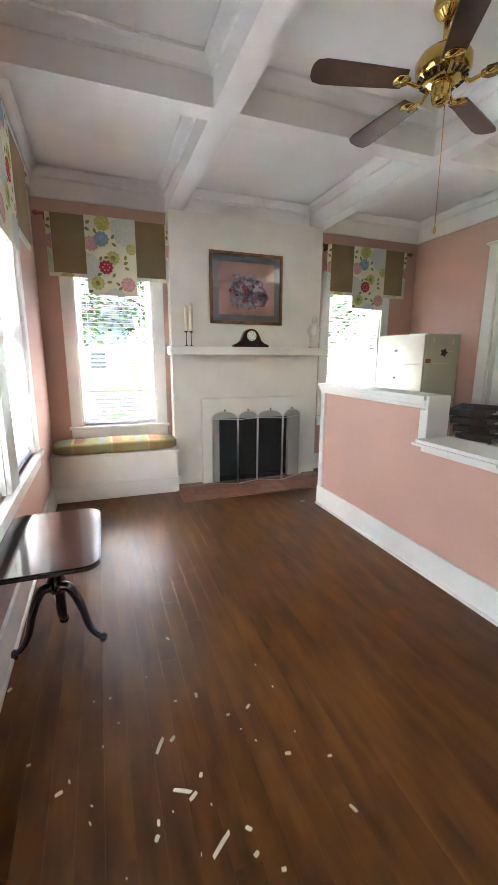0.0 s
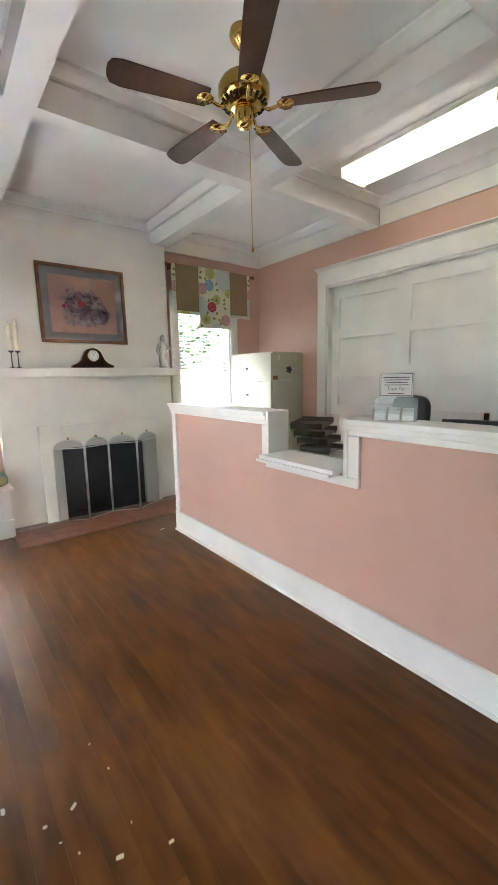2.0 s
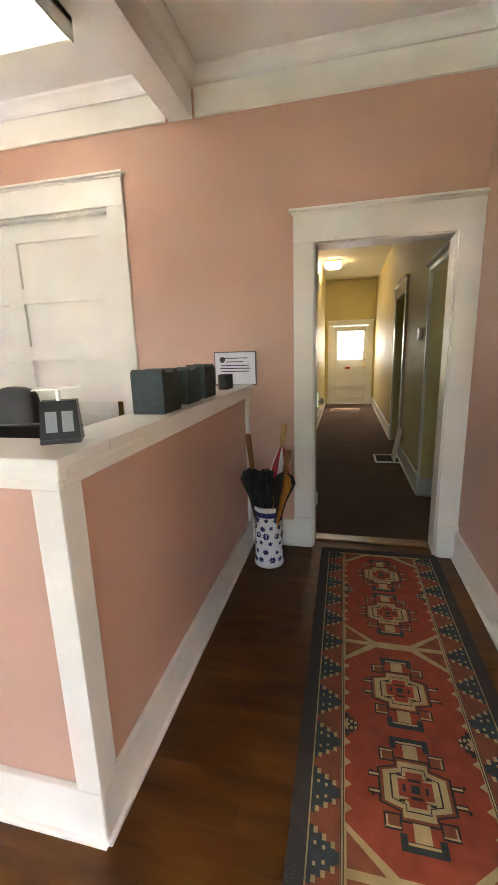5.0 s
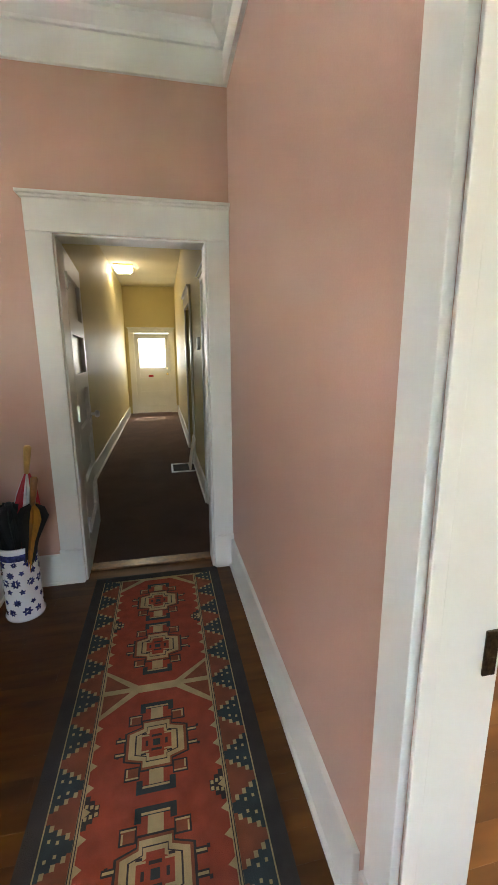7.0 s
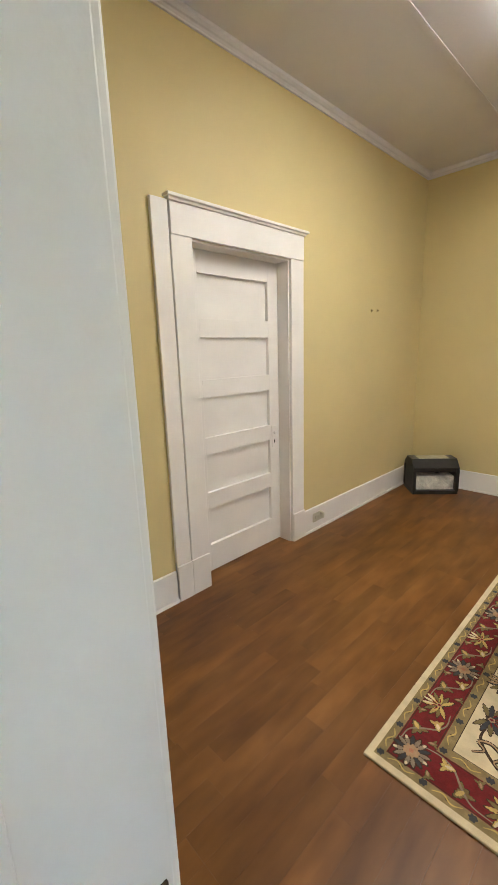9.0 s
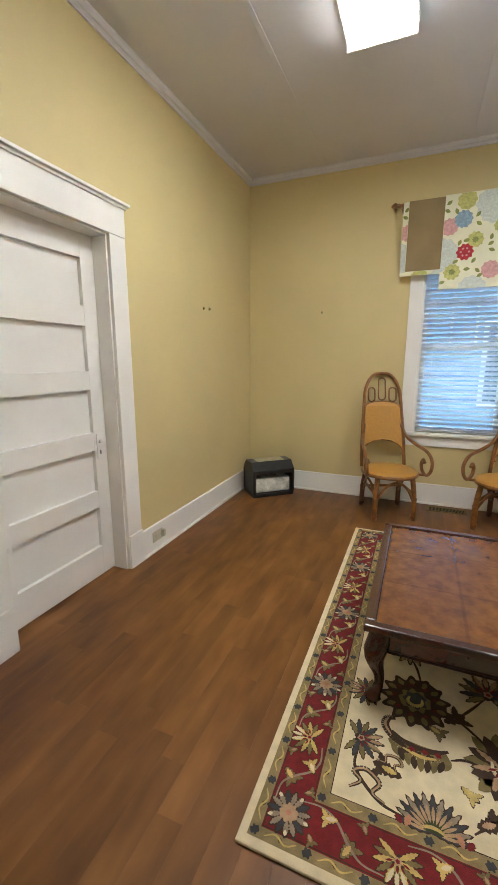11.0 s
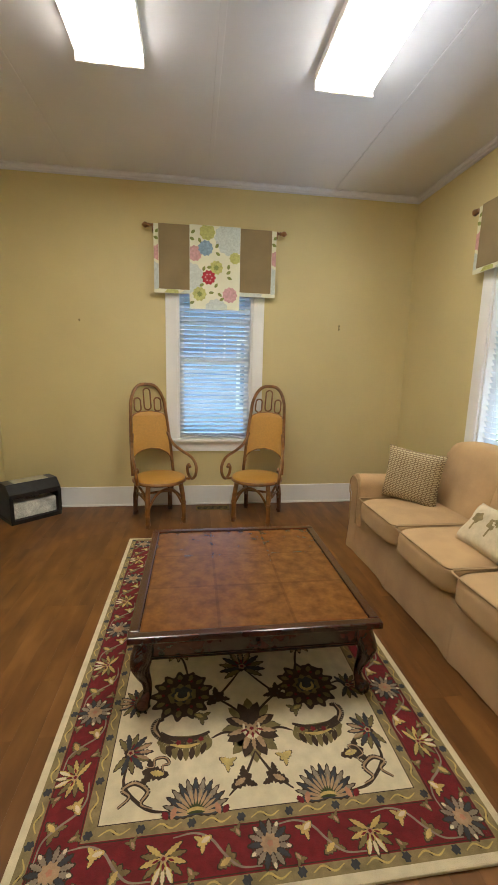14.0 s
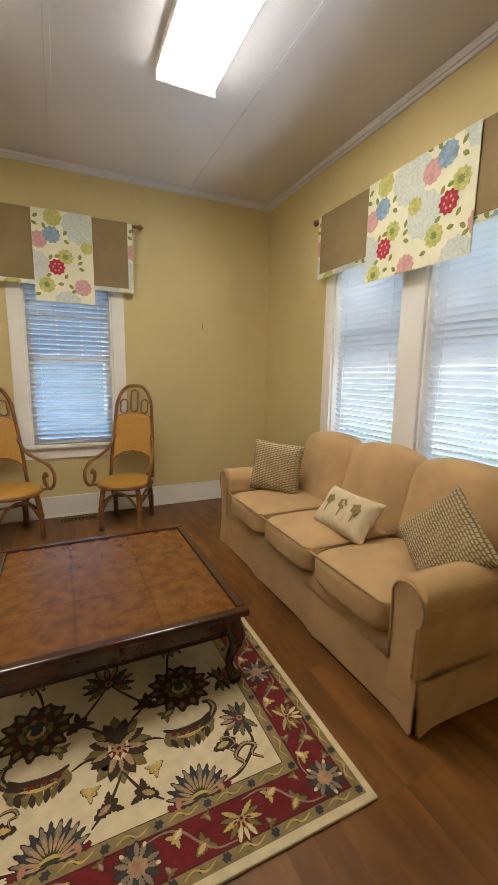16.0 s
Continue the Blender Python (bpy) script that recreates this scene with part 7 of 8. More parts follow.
for a in (-8, 90, 186):
    bm = bmesh.new()
    R = pose(0, -0.04, 0, 0, 0, a) @ Matrix.Diagonal((0.72, 1, 0.88, 1))
    tube(bm, [R @ v for v in smooth_path([(0.02, 0, 0.38), (0.09, 0, 0.36), (0.15, 0, 0.25), (0.19, 0, 0.12), (0.235, 0, 0.055), (0.275, 0, 0.03)], 4)], [0.036 - 0.0009 * i for i in range(21)], 10, flat=0.7)
    tube(bm, [R @ Vector(p) for p in ((0.262, 0, 0.022), (0.285, 0, 0.024), (0.305, 0, 0.018))], [0.022, 0.026, 0.014], 10)
    part("leg", bm, GLOSS, PT, "curved leg with claw foot", True)

# ---- lateral file cabinet ----
FC = thing("filing_cabinet", "putty-coloured five-drawer lateral filing cabinet", "filing cabinet", Matrix.Translation((3.712, 3.85, 0)) @ Matrix.Diagonal((1.09, 1.09, 1.0, 1.0)))
bm = bmesh.new()
box(bm, 0.02, 0, 0.04, 0.465, 0.755, 1.70, bevel=0.004)
box(bm, 0.04, 0.02, 0.0, 0.45, 0.735, 0.04)
part("body", bm, PUTTY, FC)
for i in range(5):
    z0 = 0.06 + i * 0.326
    bm = bmesh.new()
    box(bm, 0.0, 0.008, z0, 0.022, 0.747, z0 + 0.316, bevel=0.004)
    dr = part("drawer", bm, PUTTY, FC)
    bm = bmesh.new()
    box(bm, -0.006, 0.30, z0 + 0.125, 0.001, 0.46, z0 + 0.175, bevel=0.002)
    part("label_holder", bm, STEEL, dr, "chrome label holder and pull")
    bm = bmesh.new()
    box(bm, -0.008, 0.40, z0 + 0.135, -0.0055, 0.45, z0 + 0.165)
    part("label", bm, INK, dr)
for y, z, s in ((0.0, 1.49, 0.05),):
    bm = bmesh.new()
    prism(bm, blob(0.26, 1.49, 0.04, 5, 0.25), -0.004, 0.0005, pose(0, 0, 0, 90))
    part("magnet", bm, INK, FC, "small dark magnet")
bm = bmesh.new()
for x0, z0, x1, z1 in ((0.10, 1.60, 0.125, 1.66), (0.36, 1.58, 0.38, 1.66), (0.12, 1.36, 0.30, 1.375), (0.32, 1.50, 0.40, 1.51)):
    box(bm, x0, -0.002, z0, x1, 0.0005, z1)
part("tape", bm, mat("clear_old_tape", (0.62, 0.60, 0.48), 0.5), FC, "scraps of old tape")["kind"] = "stuff"
bm = bmesh.new()
box(bm, 0.022, -0.003, 1.375, 0.09, 0.0005, 1.42)
part("sticker", bm, RATTAN, FC, "small amber sticker")

# ---- things behind and on the counter ----
DK = thing("office_desk", "plain light work desk behind the counter", "desk", Matrix.Translation((2.42, 0.86, 0)))
bm = bmesh.new()
box(bm, 0, 0, 0.71, 0.65, 1.9, 0.745, bevel=0.004)
part("desktop", bm, mat("grey_laminate", (0.42, 0.40, 0.36), 0.45, vary=0.04), DK)
for y in (0.03, 1.83):
    bm = bmesh.new()
    box(bm, 0.03, y, 0, 0.62, y + 0.04, 0.71)
    part("side_panel", bm, PUTTY, DK)

OC = thing("office_chair", "black upholstered office chair behind the counter", "chair", Matrix.Translation((3.30, 2.02, 0)) @ pose(0, 0, 0, 0, 0, 80))
bm = cushion("c", (0.35, 0.08, 0.50), None, 0.0)
bmesh.ops.transform(bm, matrix=Matrix.Translation((0, -0.24, 0.98)) @ pose(0, 0, 0, 6), verts=bm.verts[:])
part("backrest", bm, BLACK, OC, "", True)
bm = cushion("c", (0.48, 0.46, 0.09), None, 0.01)
bmesh.ops.transform(bm, matrix=Matrix.Translation((0, 0, 0.48)), verts=bm.verts[:])
part("seat", bm, BLACK, OC, "", True)
bm = bmesh.new()
lathe(bm, [(0.025, 0.08), (0.025, 0.44)], 14)
box(bm, -0.03, -0.27, 0.45, 0.03, -0.22, 0.9, bevel=0.005)
part("column", bm, BLACK, OC)
for a in range(0, 360, 72):
    bm = bmesh.new()
    R = pose(0, 0, 0, 0, 0, a)
    tube(bm, [R @ Vector(p) for p in ((0.02, 0, 0.11), (0.16, 0, 0.09), (0.28, 0, 0.065))], 0.018, 8)
    lathe(bm, [(0.026, -0.02), (0.026, 0.02)], 14, R @ pose(0.28, 0, 0.026, 90))
    part("leg", bm, BLACK, OC)

LT = thing("letter_tray", "stack of black plastic letter trays", "letter tray", Matrix.Translation((3.02, 2.45, 0.0)))
bm = bmesh.new()
box(bm, -0.22, -0.28, 0.0, 0.22, 0.28, 0.78, bevel=0.006)
part("stand", bm, PUTTY, LT, "low putty cabinet under the trays")
for i in range(4):
    bm = bmesh.new()
    z = 0.80 + i * 0.072
    box(bm, -0.17, -0.13, z, 0.17, 0.13, z + 0.005)
    box(bm, -0.17, -0.13, z, -0.165, 0.13, z + 0.045)
    box(bm, 0.165, -0.13, z, 0.17, 0.13, z + 0.045)
    box(bm, -0.17, 0.125, z, 0.17, 0.13, z + 0.045)
    for sx in (-0.165, 0.16):
        for sy in (-0.12, 0.12):
            box(bm, sx, sy, z - 0.02, sx + 0.006, sy + 0.006, z + 0.05)
    bmesh.ops.transform(bm, matrix=Matrix.Translation((0, 0.02 * i, 0)) @ pose(0, 0, 0, 0, 4 - 2.5 * i, 20 + 2 * i), verts=bm.verts[:])
    part("tray", bm, BLACK, LT)

SC = thing("postal_scale", "small black postal scale with steel tray", "scale", Matrix.Translation((2.38, 0.745, TOPZ + 0.028)) @ pose(0, 0, 0, 0, 0, -60))
bm = bmesh.new()
prism(bm, [(-0.05, -0.045), (0.05, -0.045), (0.05, 0.045), (-0.05, 0.045)], 0.0, 0.012, None, 0.002)
vs = [(-0.05, -0.04, 0.012), (0.05, -0.04, 0.012), (0.05, 0.04, 0.012), (-0.05, 0.04, 0.012), (-0.045, -0.01, 0.11), (0.045, -0.01, 0.11), (0.045, 0.035, 0.11), (-0.045, 0.035, 0.11)]
vv = [bm.verts.new(p) for p in vs]
for f in ((0, 1, 5, 4), (1, 2, 6, 5), (2, 3, 7, 6), (3, 0, 4, 7), (4, 5, 6, 7), (3, 2, 1, 0)):
    bm.faces.new([vv[i] for i in f])
part("body", bm, BLACK, SC)
bm = bmesh.new()
for x0 in (-0.034, 0.006):
    vv = [bm.verts.new(p) for p in ((x0, -0.0355, 0.03), (x0 + 0.028, -0.0355, 0.03), (x0 + 0.028, -0.0195, 0.083), (x0, -0.0195, 0.083))]
    bm.faces.new(vv)
part("dial_window", bm, mat("grey_dial_face", (0.35, 0.38, 0.42), 0.2), SC, "grey graduated dial windows")
bm = bmesh.new()
lathe(bm, [(0.006, 0.11), (0.006, 0.14)], 10)
box(bm, -0.055, -0.04, 0.14, 0.055, 0.045, 0.144, bevel=0.001)
part("tray", bm, STEEL, SC, "flat steel weighing tray")

GREENB = mat("dark_green_leatherette", (0.020, 0.040, 0.042), 0.5, grain=40, vary=0.15, bump=0.4, fine=260)
for i, (x, tall) in enumerate(((2.93, 0.155), (3.22, 0.15), (3.45, 0.155))):
    bx3 = thing("file_box", "dark green desktop file box with scalloped top", "file box", Matrix.Translation((x, 0.725, TOPZ + 0.028)), "desk boxes")
    bm = bmesh.new()
    dd = 0.10 if i else 0.13
    top = [(-0.085, tall), (-0.075, tall + 0.012), (-0.055, tall + 0.012), (-0.045, tall), (0.02, tall), (0.035, tall + 0.012), (0.06, tall + 0.012), (0.07, tall), (0.085, tall)]
    prism(bm, [(0.085, 0.0), (-0.085, 0.0)] + top, -dd / 2, dd / 2, pose(0, 0, 0, 90), 0.003)
    part("body", bm, GREENB, bx3)
    bm = bmesh.new()
    for q in (0.05, 0.10):
        lathe(bm, [(0.018, 0), (0.018, 0.002)], 16, pose(0.0, -dd / 2 - 0.0005, q, 90))
    part("finger_hole", bm, BLACK, bx3)
for x in (3.86, 3.93):
    bm = bmesh.new()
    lathe(bm, [(0.034, 0.0), (0.036, 0.005), (0.036, 0.088), (0.032, 0.09), (0.031, 0.02), (0.0, 0.018)], 20)
    o = solid("pencil_cup", bm, BLACK, smooth=False)
    o.location = (x, 0.725, TOPZ + 0.028)
    tagged(o, "round black pencil cup on the counter", "pencil cup", "black cups")
PQ = thing("framed_certificate", "white certificate in a thin dark frame on the wall", "certificate", pose(AE - 0.001, 0.745, 1.305, 0, 0, -90))
bm = bmesh.new()
box(bm, -0.15, -0.014, -0.115, 0.15, 0, 0.115, bevel=0.002)
part("frame", bm, mat("dark_slate_frame", (0.06, 0.07, 0.09), 0.35), PQ)
bm = bmesh.new()
box(bm, -0.143, -0.0165, -0.108, 0.143, -0.0135, 0.108)
part("paper", bm, mat("pale_blue_paper", (0.62, 0.66, 0.76), 0.5, vary=0.03), PQ, "pale certificate paper")
bm = bmesh.new()
for z, w in ((0.07, 0.09), (0.045, 0.06), (0.02, 0.10), (0.0, 0.11), (-0.02, 0.10)):
    box(bm, -w, -0.0178, z - 0.003, w, -0.0166, z + 0.003)
lathe(bm, [(0.02, 0), (0.02, 0.0012)], 16, pose(-0.09, -0.0166, 0.06, 90))
part("text_line", bm, RUGSLATE, PQ)["kind"] = "stuff"

# clear brochure holder with a notice
BH = thing("sign_holder", "clear acrylic brochure holder with a printed notice", "sign holder", Matrix.Translation((2.30, 1.32, TOPZ + 0.028)) @ pose(0, 0, 0, 0, 0, -62) @ Matrix.Diagonal((0.72, 0.8, 1.0, 1.0)))
bm = bmesh.new()
box(bm, -0.11, 0.03, 0.0, 0.11, 0.034, 0.23)
part("notice_pane", bm, CLEAR, BH)
bm = bmesh.new()
box(bm, -0.105, 0.026, 0.115, 0.105, 0.0295, 0.228)
part("notice", bm, PAPER, BH, "white notice sheet with black border")
bm = bmesh.new()
for z0, z1, x0, x1 in ((0.118, 0.1205, -0.1, 0.1), (0.2225, 0.225, -0.1, 0.1)):
    box(bm, x0, 0.0245, z0, x1, 0.026, z1)
for x in (-0.1, 0.0975):
    box(bm, x, 0.0245, 0.118, x + 0.0025, 0.026, 0.225)
for i, w in enumerate((0.085, 0.08, 0.07, 0.078)):
    box(bm, -w, 0.0245, 0.205 - 0.012 * i, w, 0.026, 0.2085 - 0.012 * i)
for z, w in ((0.128, 0.05),):
    box(bm, -w, 0.0245, z, w, 0.026, z + 0.003)
part("text_line", bm, INK, BH)["kind"] = "stuff"
cu = bpy.data.curves.new("thank_you", "FONT")
cu.body, cu.size, cu.align_x, cu.extrude = "Thank You", 0.026, "CENTER", 0.0004
tx = new("thank_you_text", cu)
tx.parent = BH
tx.matrix_local = Matrix.Translation((0, 0.0252, 0.145)) @ pose(0, 0, 0, 90)
cu.materials.append(INK)
for i, (y, h) in enumerate(((-0.06, 0.06), (-0.03, 0.085), (0.0, 0.11))):
    bm = bmesh.new()
    box(bm, -0.14, y, 0.0, 0.14, y + 0.003, h)
    box(bm, -0.14, y, 0.0, -0.137, y + 0.03, h)
    box(bm, 0.137, y, 0.0, 0.14, y + 0.03, h)
    part("pocket", bm, CLEAR, BH)
    for q in range(3):
        bm = bmesh.new()
        box(bm, -0.125 + q * 0.087, y + 0.008, 0.004, -0.125 + q * 0.087 + 0.07, y + 0.014, h * 0.62 - 0.004 * q)
        part("card_stack", bm, PAPER, BH, "pale card stack")
# sliding glass screen in the notch
bm = bmesh.new()
box(bm, CX1 + 0.022, NT0 + 0.004, NTZ + 0.026, CX1 + 0.027, NT1 - 0.004, TOPZ + 0.02)
o = tagged(solid("counter_glass", bm, PANE), "clear glass screen in the counter opening", "glass screen")
o.visible_shadow = False
# flat screen edge seen over the counter
MN = thing("computer_monitor", "black computer monitor standing on the desk", "monitor", Matrix.Translation((2.72, 1.12, 0.745)) @ pose(0, 0, 0, 0, 0, 15))
bm = bmesh.new()
box(bm, -0.02, -0.16, 0.11, 0.02, 0.16, 0.43, bevel=0.006)
part("screen", bm, BLACK, MN)
bm = bmesh.new()
lathe(bm, [(0.10, 0), (0.10, 0.01), (0.02, 0.02), (0.02, 0.12)], 20)
part("stand", bm, BLACK, MN)

# ---- umbrella stand ----
US = thing("umbrella_stand", "white porcelain umbrella stand with blue flower print", "umbrella stand", Matrix.Translation((3.945, 0.478, 0)))
PORC = mat("white_glazed_porcelain", (0.74, 0.74, 0.77), 0.15, vary=0.03, coat=0.5)
COBALT = mat("cobalt_glaze", (0.045, 0.055, 0.18), 0.2, grain=40, vary=0.3)
bm = bmesh.new()
lathe(bm, [(0.098, 0.0), (0.102, 0.015), (0.094, 0.03), (0.094, 0.39), (0.101, 0.405), (0.101, 0.425), (0.092, 0.425), (0.086, 0.38), (0.086, 0.03), (0.0, 0.025)], 36)
part("body", bm, PORC, US, "", True)
bm = bmesh.new()
lathe(bm, [(0.0948, 0.355), (0.0955, 0.36), (0.0955, 0.385), (0.0948, 0.39)], 36)
part("rim_band", bm, COBALT, US)
bm = bmesh.new()
ru_ = random.Random(4)
for r in range(6):
    for c in range(9):
        a, z, s = (c + 0.5 * (r % 2)) * 0.698 + ru_.uniform(-0.1, 0.1), 0.06 + r * 0.056 + ru_.uniform(-0.01, 0.01), ru_.uniform(0.012, 0.024)
        poly = blob(0, 0, s, ru_.choice((5, 6, 8)), 0.3, 20, ru_.uniform(0, 3))
        bm.faces.new([bm.verts.new((0.0946 * math.cos(a + x / 0.0946), 0.0946 * math.sin(a + x / 0.0946), z + y)) for x, y in poly])
part("flower_decor", bm, COBALT, US, "cobalt flower sprigs")["kind"] = "stuff"


def umbrella(label, lean_x, lean_y, profile, height, grip_len, cloth, grip, off=(0, 0), second=None):
    """A loosely folded umbrella: pleated cloth round a shaft, ending in a grip."""
    u = thing("umbrella", label, "umbrella", Matrix.Translation((3.945 + off[0], 0.478 + off[1], 0.03)) @ pose(0, 0, 0, lean_x, lean_y), "umbrellas in the stand")
    ur = random.Random(int(height * 1000))
    n = 24
    jag = [ur.uniform(-1, 1) for _ in range(n)]
    for pick, cl in ((0, cloth), (1, second or cloth)):
        bm = bmesh.new()
        rows = []
        for r, z in profile:
            k = r / 0.085
            rows.append([bm.verts.new((r * (1 + 0.30 * (1 if i % 2 else -1) + 0.18 * jag[i]) * math.cos(6.2832 * i / n), r * (1 + 0.30 * (1 if i % 2 else -1) + 0.18 * jag[i]) * math.sin(6.2832 * i / n), z + 0.035 * k * jag[i])) for i in range(n)])
        for p, q in zip(rows, rows[1:]):
            for i in range(n):
                if second is None or (i // 4) % 2 == pick:
                    bm.faces.new((p[i], p[(i + 1) % n], q[(i + 1) % n], q[i]))
        part("canopy" if not pick else "canopy_panel", bm, cl, u, "folded umbrella cloth")
        if second is None:
            break
    bm = bmesh.new()
    tube(bm, [(0, 0, 0.0), (0, 0, height - grip_len + 0.02)], 0.005, 8)
    part("shaft", bm, STEEL, u)
    bm = bmesh.new()
    tube(bm, [(0, 0, height - grip_len), (0, 0, height - grip_len * 0.45), (0, 0, height - 0.01), (0, 0, height)], [0.013, 0.0175, 0.019, 0.012], 10)
    part("grip", bm, grip, u, "wooden umbrella grip", True)


BLKC = mat("black_umbrella_cloth", (0.012, 0.012, 0.014), 0.7, grain=20, vary=0.2)
REDC = mat("red_umbrella_cloth", (0.42, 0.02, 0.035), 0.7, grain=20, vary=0.1)
ORGC = mat("orange_umbrella_cloth", (0.42, 0.17, 0.02), 0.7, grain=20, vary=0.15)
WHTC = mat("white_umbrella_cloth", (0.70, 0.66, 0.68), 0.7, grain=20, vary=0.08)
GRIPW = mat("bamboo_grip", (0.55, 0.32, 0.10), 0.4, grain=20, vary=0.15)
LOOSE = ((0.008, 0.02), (0.020, 0.30), (0.032, 0.44), (0.060, 0.57), (0.042, 0.625), (0.010, 0.65))
TALL = ((0.008, 0.02), (0.022, 0.25), (0.035, 0.42), (0.055, 0.60), (0.040, 0.70), (0.012, 0.80))
umbrella("folded red and white umbrella with bamboo grip", 8.5, -2, TALL, 0.95, 0.15, REDC, GRIPW, (0.0, 0.02), WHTC)
umbrella("folded black and orange umbrella with a brown grip", 10.5, -4, LOOSE, 0.80, 0.19, BLKC, RATTAN, (-0.03, -0.005), ORGC)
umbrella("folded black umbrella with long wooden handle", -5.5, -2, LOOSE, 0.88, 0.30, BLKC, RATTAN, (-0.02, 0.03))
umbrella("folded black and orange umbrella with a short grip", 1, -7, LOOSE, 0.66, 0.07, BLKC, BLACK, (0.0, 0.0))

# ---- chest in the corner ----
CB = thing("glass_chest", "black metal display chest with glass panels and domed lid", "chest", Matrix.Translation((3.515, -4.915, 0)) @ pose(0, 0, 0, 0, 0, 222))
DKM = mat("black_painted_metal", (0.014, 0.014, 0.013), 0.4, grain=20, vary=0.2)
CW, CD, CHH = 0.21, 0.14, 0.258
bm = bmesh.new()
box(bm, -CW - 0.012, -CD - 0.012, 0.0, CW + 0.012, CD + 0.012, 0.035, bevel=0.004)
for sx in (-1, 1):
    for sy in (-1, 1):
        box(bm, sx * CW - 0.016, sy * CD - 0.016, 0.035, sx * CW + 0.016, sy * CD + 0.016, CHH, bevel=0.003)
    box(bm, sx * CW - 0.008, -CD, 0.035, sx * CW + 0.008, CD, CHH)
box(bm, -CW, -CD - 0.01, CHH - 0.02, CW, -CD + 0.01, CHH)
box(bm, -CW, CD - 0.01, CHH - 0.02, CW, CD + 0.01, CHH)
box(bm, -CW, CD - 0.006, 0.035, CW, CD + 0.006, CHH - 0.02)
part("frame", bm, DKM, CB)
bm = bmesh.new()
lid = [(-CD - 0.014, CHH), (-CD - 0.014, CHH + 0.02), (-CD * 0.55, CHH + 0.098), (CD * 0.55, CHH + 0.098), (CD + 0.014, CHH + 0.02), (CD + 0.014, CHH)]
prism(bm, lid, -CW - 0.014, CW + 0.014, Matrix(((0, 0, 1, 0), (1, 0, 0, 0), (0, 1, 0, 0), (0, 0, 0, 1))), 0.003)
ld = part("lid", bm, DKM, CB)
bm = bmesh.new()
box(bm, -CW + 0.06, -CD * 0.5, CHH + 0.097, CW - 0.06, CD * 0.5, CHH + 0.101)
part("lid_glass", bm, mat("pale_lined_glass", (0.55, 0.52, 0.38), 0.08, grain=10, vary=0.1), ld, "pale glass window in the lid")
bm = bmesh.new()
box(bm, -CW + 0.016, -CD - 0.003, 0.036, CW - 0.016, -CD + 0.002, CHH - 0.021)
part("front_glass", bm, PANE, CB).visible_shadow = False
bm = bmesh.new()
box(bm, -CW + 0.02, -CD + 0.012, 0.04, CW - 0.02, CD - 0.02, 0.19, bevel=0.02)
box(bm, -CW + 0.02, CD - 0.02, 0.04, CW - 0.02, CD - 0.01, CHH - 0.022)
part("lining", bm, mat("pale_grey_papers", (0.55, 0.53, 0.44), 0.8, grain=12, vary=0.25), CB, "pale lining and papers inside")
bm = bmesh.new()
box(bm, -0.02, -CD - 0.018, CHH - 0.03, 0.02, -CD - 0.009, CHH + 0.015, bevel=0.003)
part("latch", bm, BLACK, CB)

# ---- registers, outlets, nails, sticks and scraps ----
FR = thing("floor_register", "brown slatted floor air register by the wall", "floor register", Matrix.Translation((1.80, -5.02, 0.0)))
bm = bmesh.new()
for b in ((-0.17, -0.06, 0.17, -0.045), (-0.17, 0.045, 0.17, 0.06), (-0.17, -0.045, -0.155, 0.045), (0.155, -0.045, 0.17, 0.045)):
    box(bm, b[0], b[1], 0.0, b[2], b[3], 0.006, bevel=0.001)
part("frame", bm, RUGOLIVE, FR)
# black sheet painted in for the shaded duct under the slats
bm = bmesh.new()
box(bm, -0.155, -0.045, 0.0005, 0.155, 0.045, 0.0015)
part("backing", bm, SOOTVOID, FR)
sl = bmesh.new()
box(sl, -0.002, -0.045, 0.0015, 0.002, 0.045, 0.005)
sl = mesh_of(sl, RUGOLIVE)
for i in range(26):
    piece("slat", sl, FR, Matrix.Translation((-0.15 + i * 0.012, 0, 0)))
HV = thing("hall_register", "floor air register in a pale frame", "floor register", Matrix.Translation((6.8, -0.56, 0.004)))
bm = bmesh.new()
for b in ((-0.2, -0.16, 0.2, -0.135), (-0.2, 0.135, 0.2, 0.16), (-0.2, -0.135, -0.175, 0.135), (0.175, -0.135, 0.2, 0.135)):
    box(bm, b[0], b[1], 0.0, b[2], b[3], 0.012, bevel=0.002)
part("frame", bm, WHITE, HV)
# black sheet painted in for the dark of the open duct
bm = bmesh.new()
box(bm, -0.175, -0.135, 0.0005, 0.175, 0.135, 0.003)
part("backing", bm, SOOTVOID, HV)
bm = bmesh.new()
box(bm, -0.17, -0.006, 0.0, 0.17, 0.006, 0.42, bevel=0.002)
o = tagged(solid("register_cover", bm, WHITE), "white register cover leaning on the hall wall", "register cover")
o.matrix_world = Matrix.Translation((6.75, -0.63, 0.006)) @ pose(0, 0, 0, 10, 0, 0)
TH = thing("thermostat", "small white thermostat on the hall wall", "thermostat", pose(5.87, HS + 0.001, 1.54, 0, 0, 180))
bm = bmesh.new()
box(bm, -0.04, -0.03, -0.06, 0.04, 0, 0.06, bevel=0.006)
part("case", bm, WHITE, TH)
WS = thing("wall_sconce", "small dark wall sconce in the passage", "wall sconce", pose(5.449, -1.02, 1.72, 0, 0, -90))
bm = bmesh.new()
lathe(bm, [(0.04, 0), (0.04, 0.012), (0.015, 0.02), (0.012, 0.07)], 16, pose(0, 0, 0, 90))
tube(bm, smooth_path([(0, -0.06, 0), (0, -0.09, 0.02), (0, -0.09, 0.09)], 4), 0.008, 8)
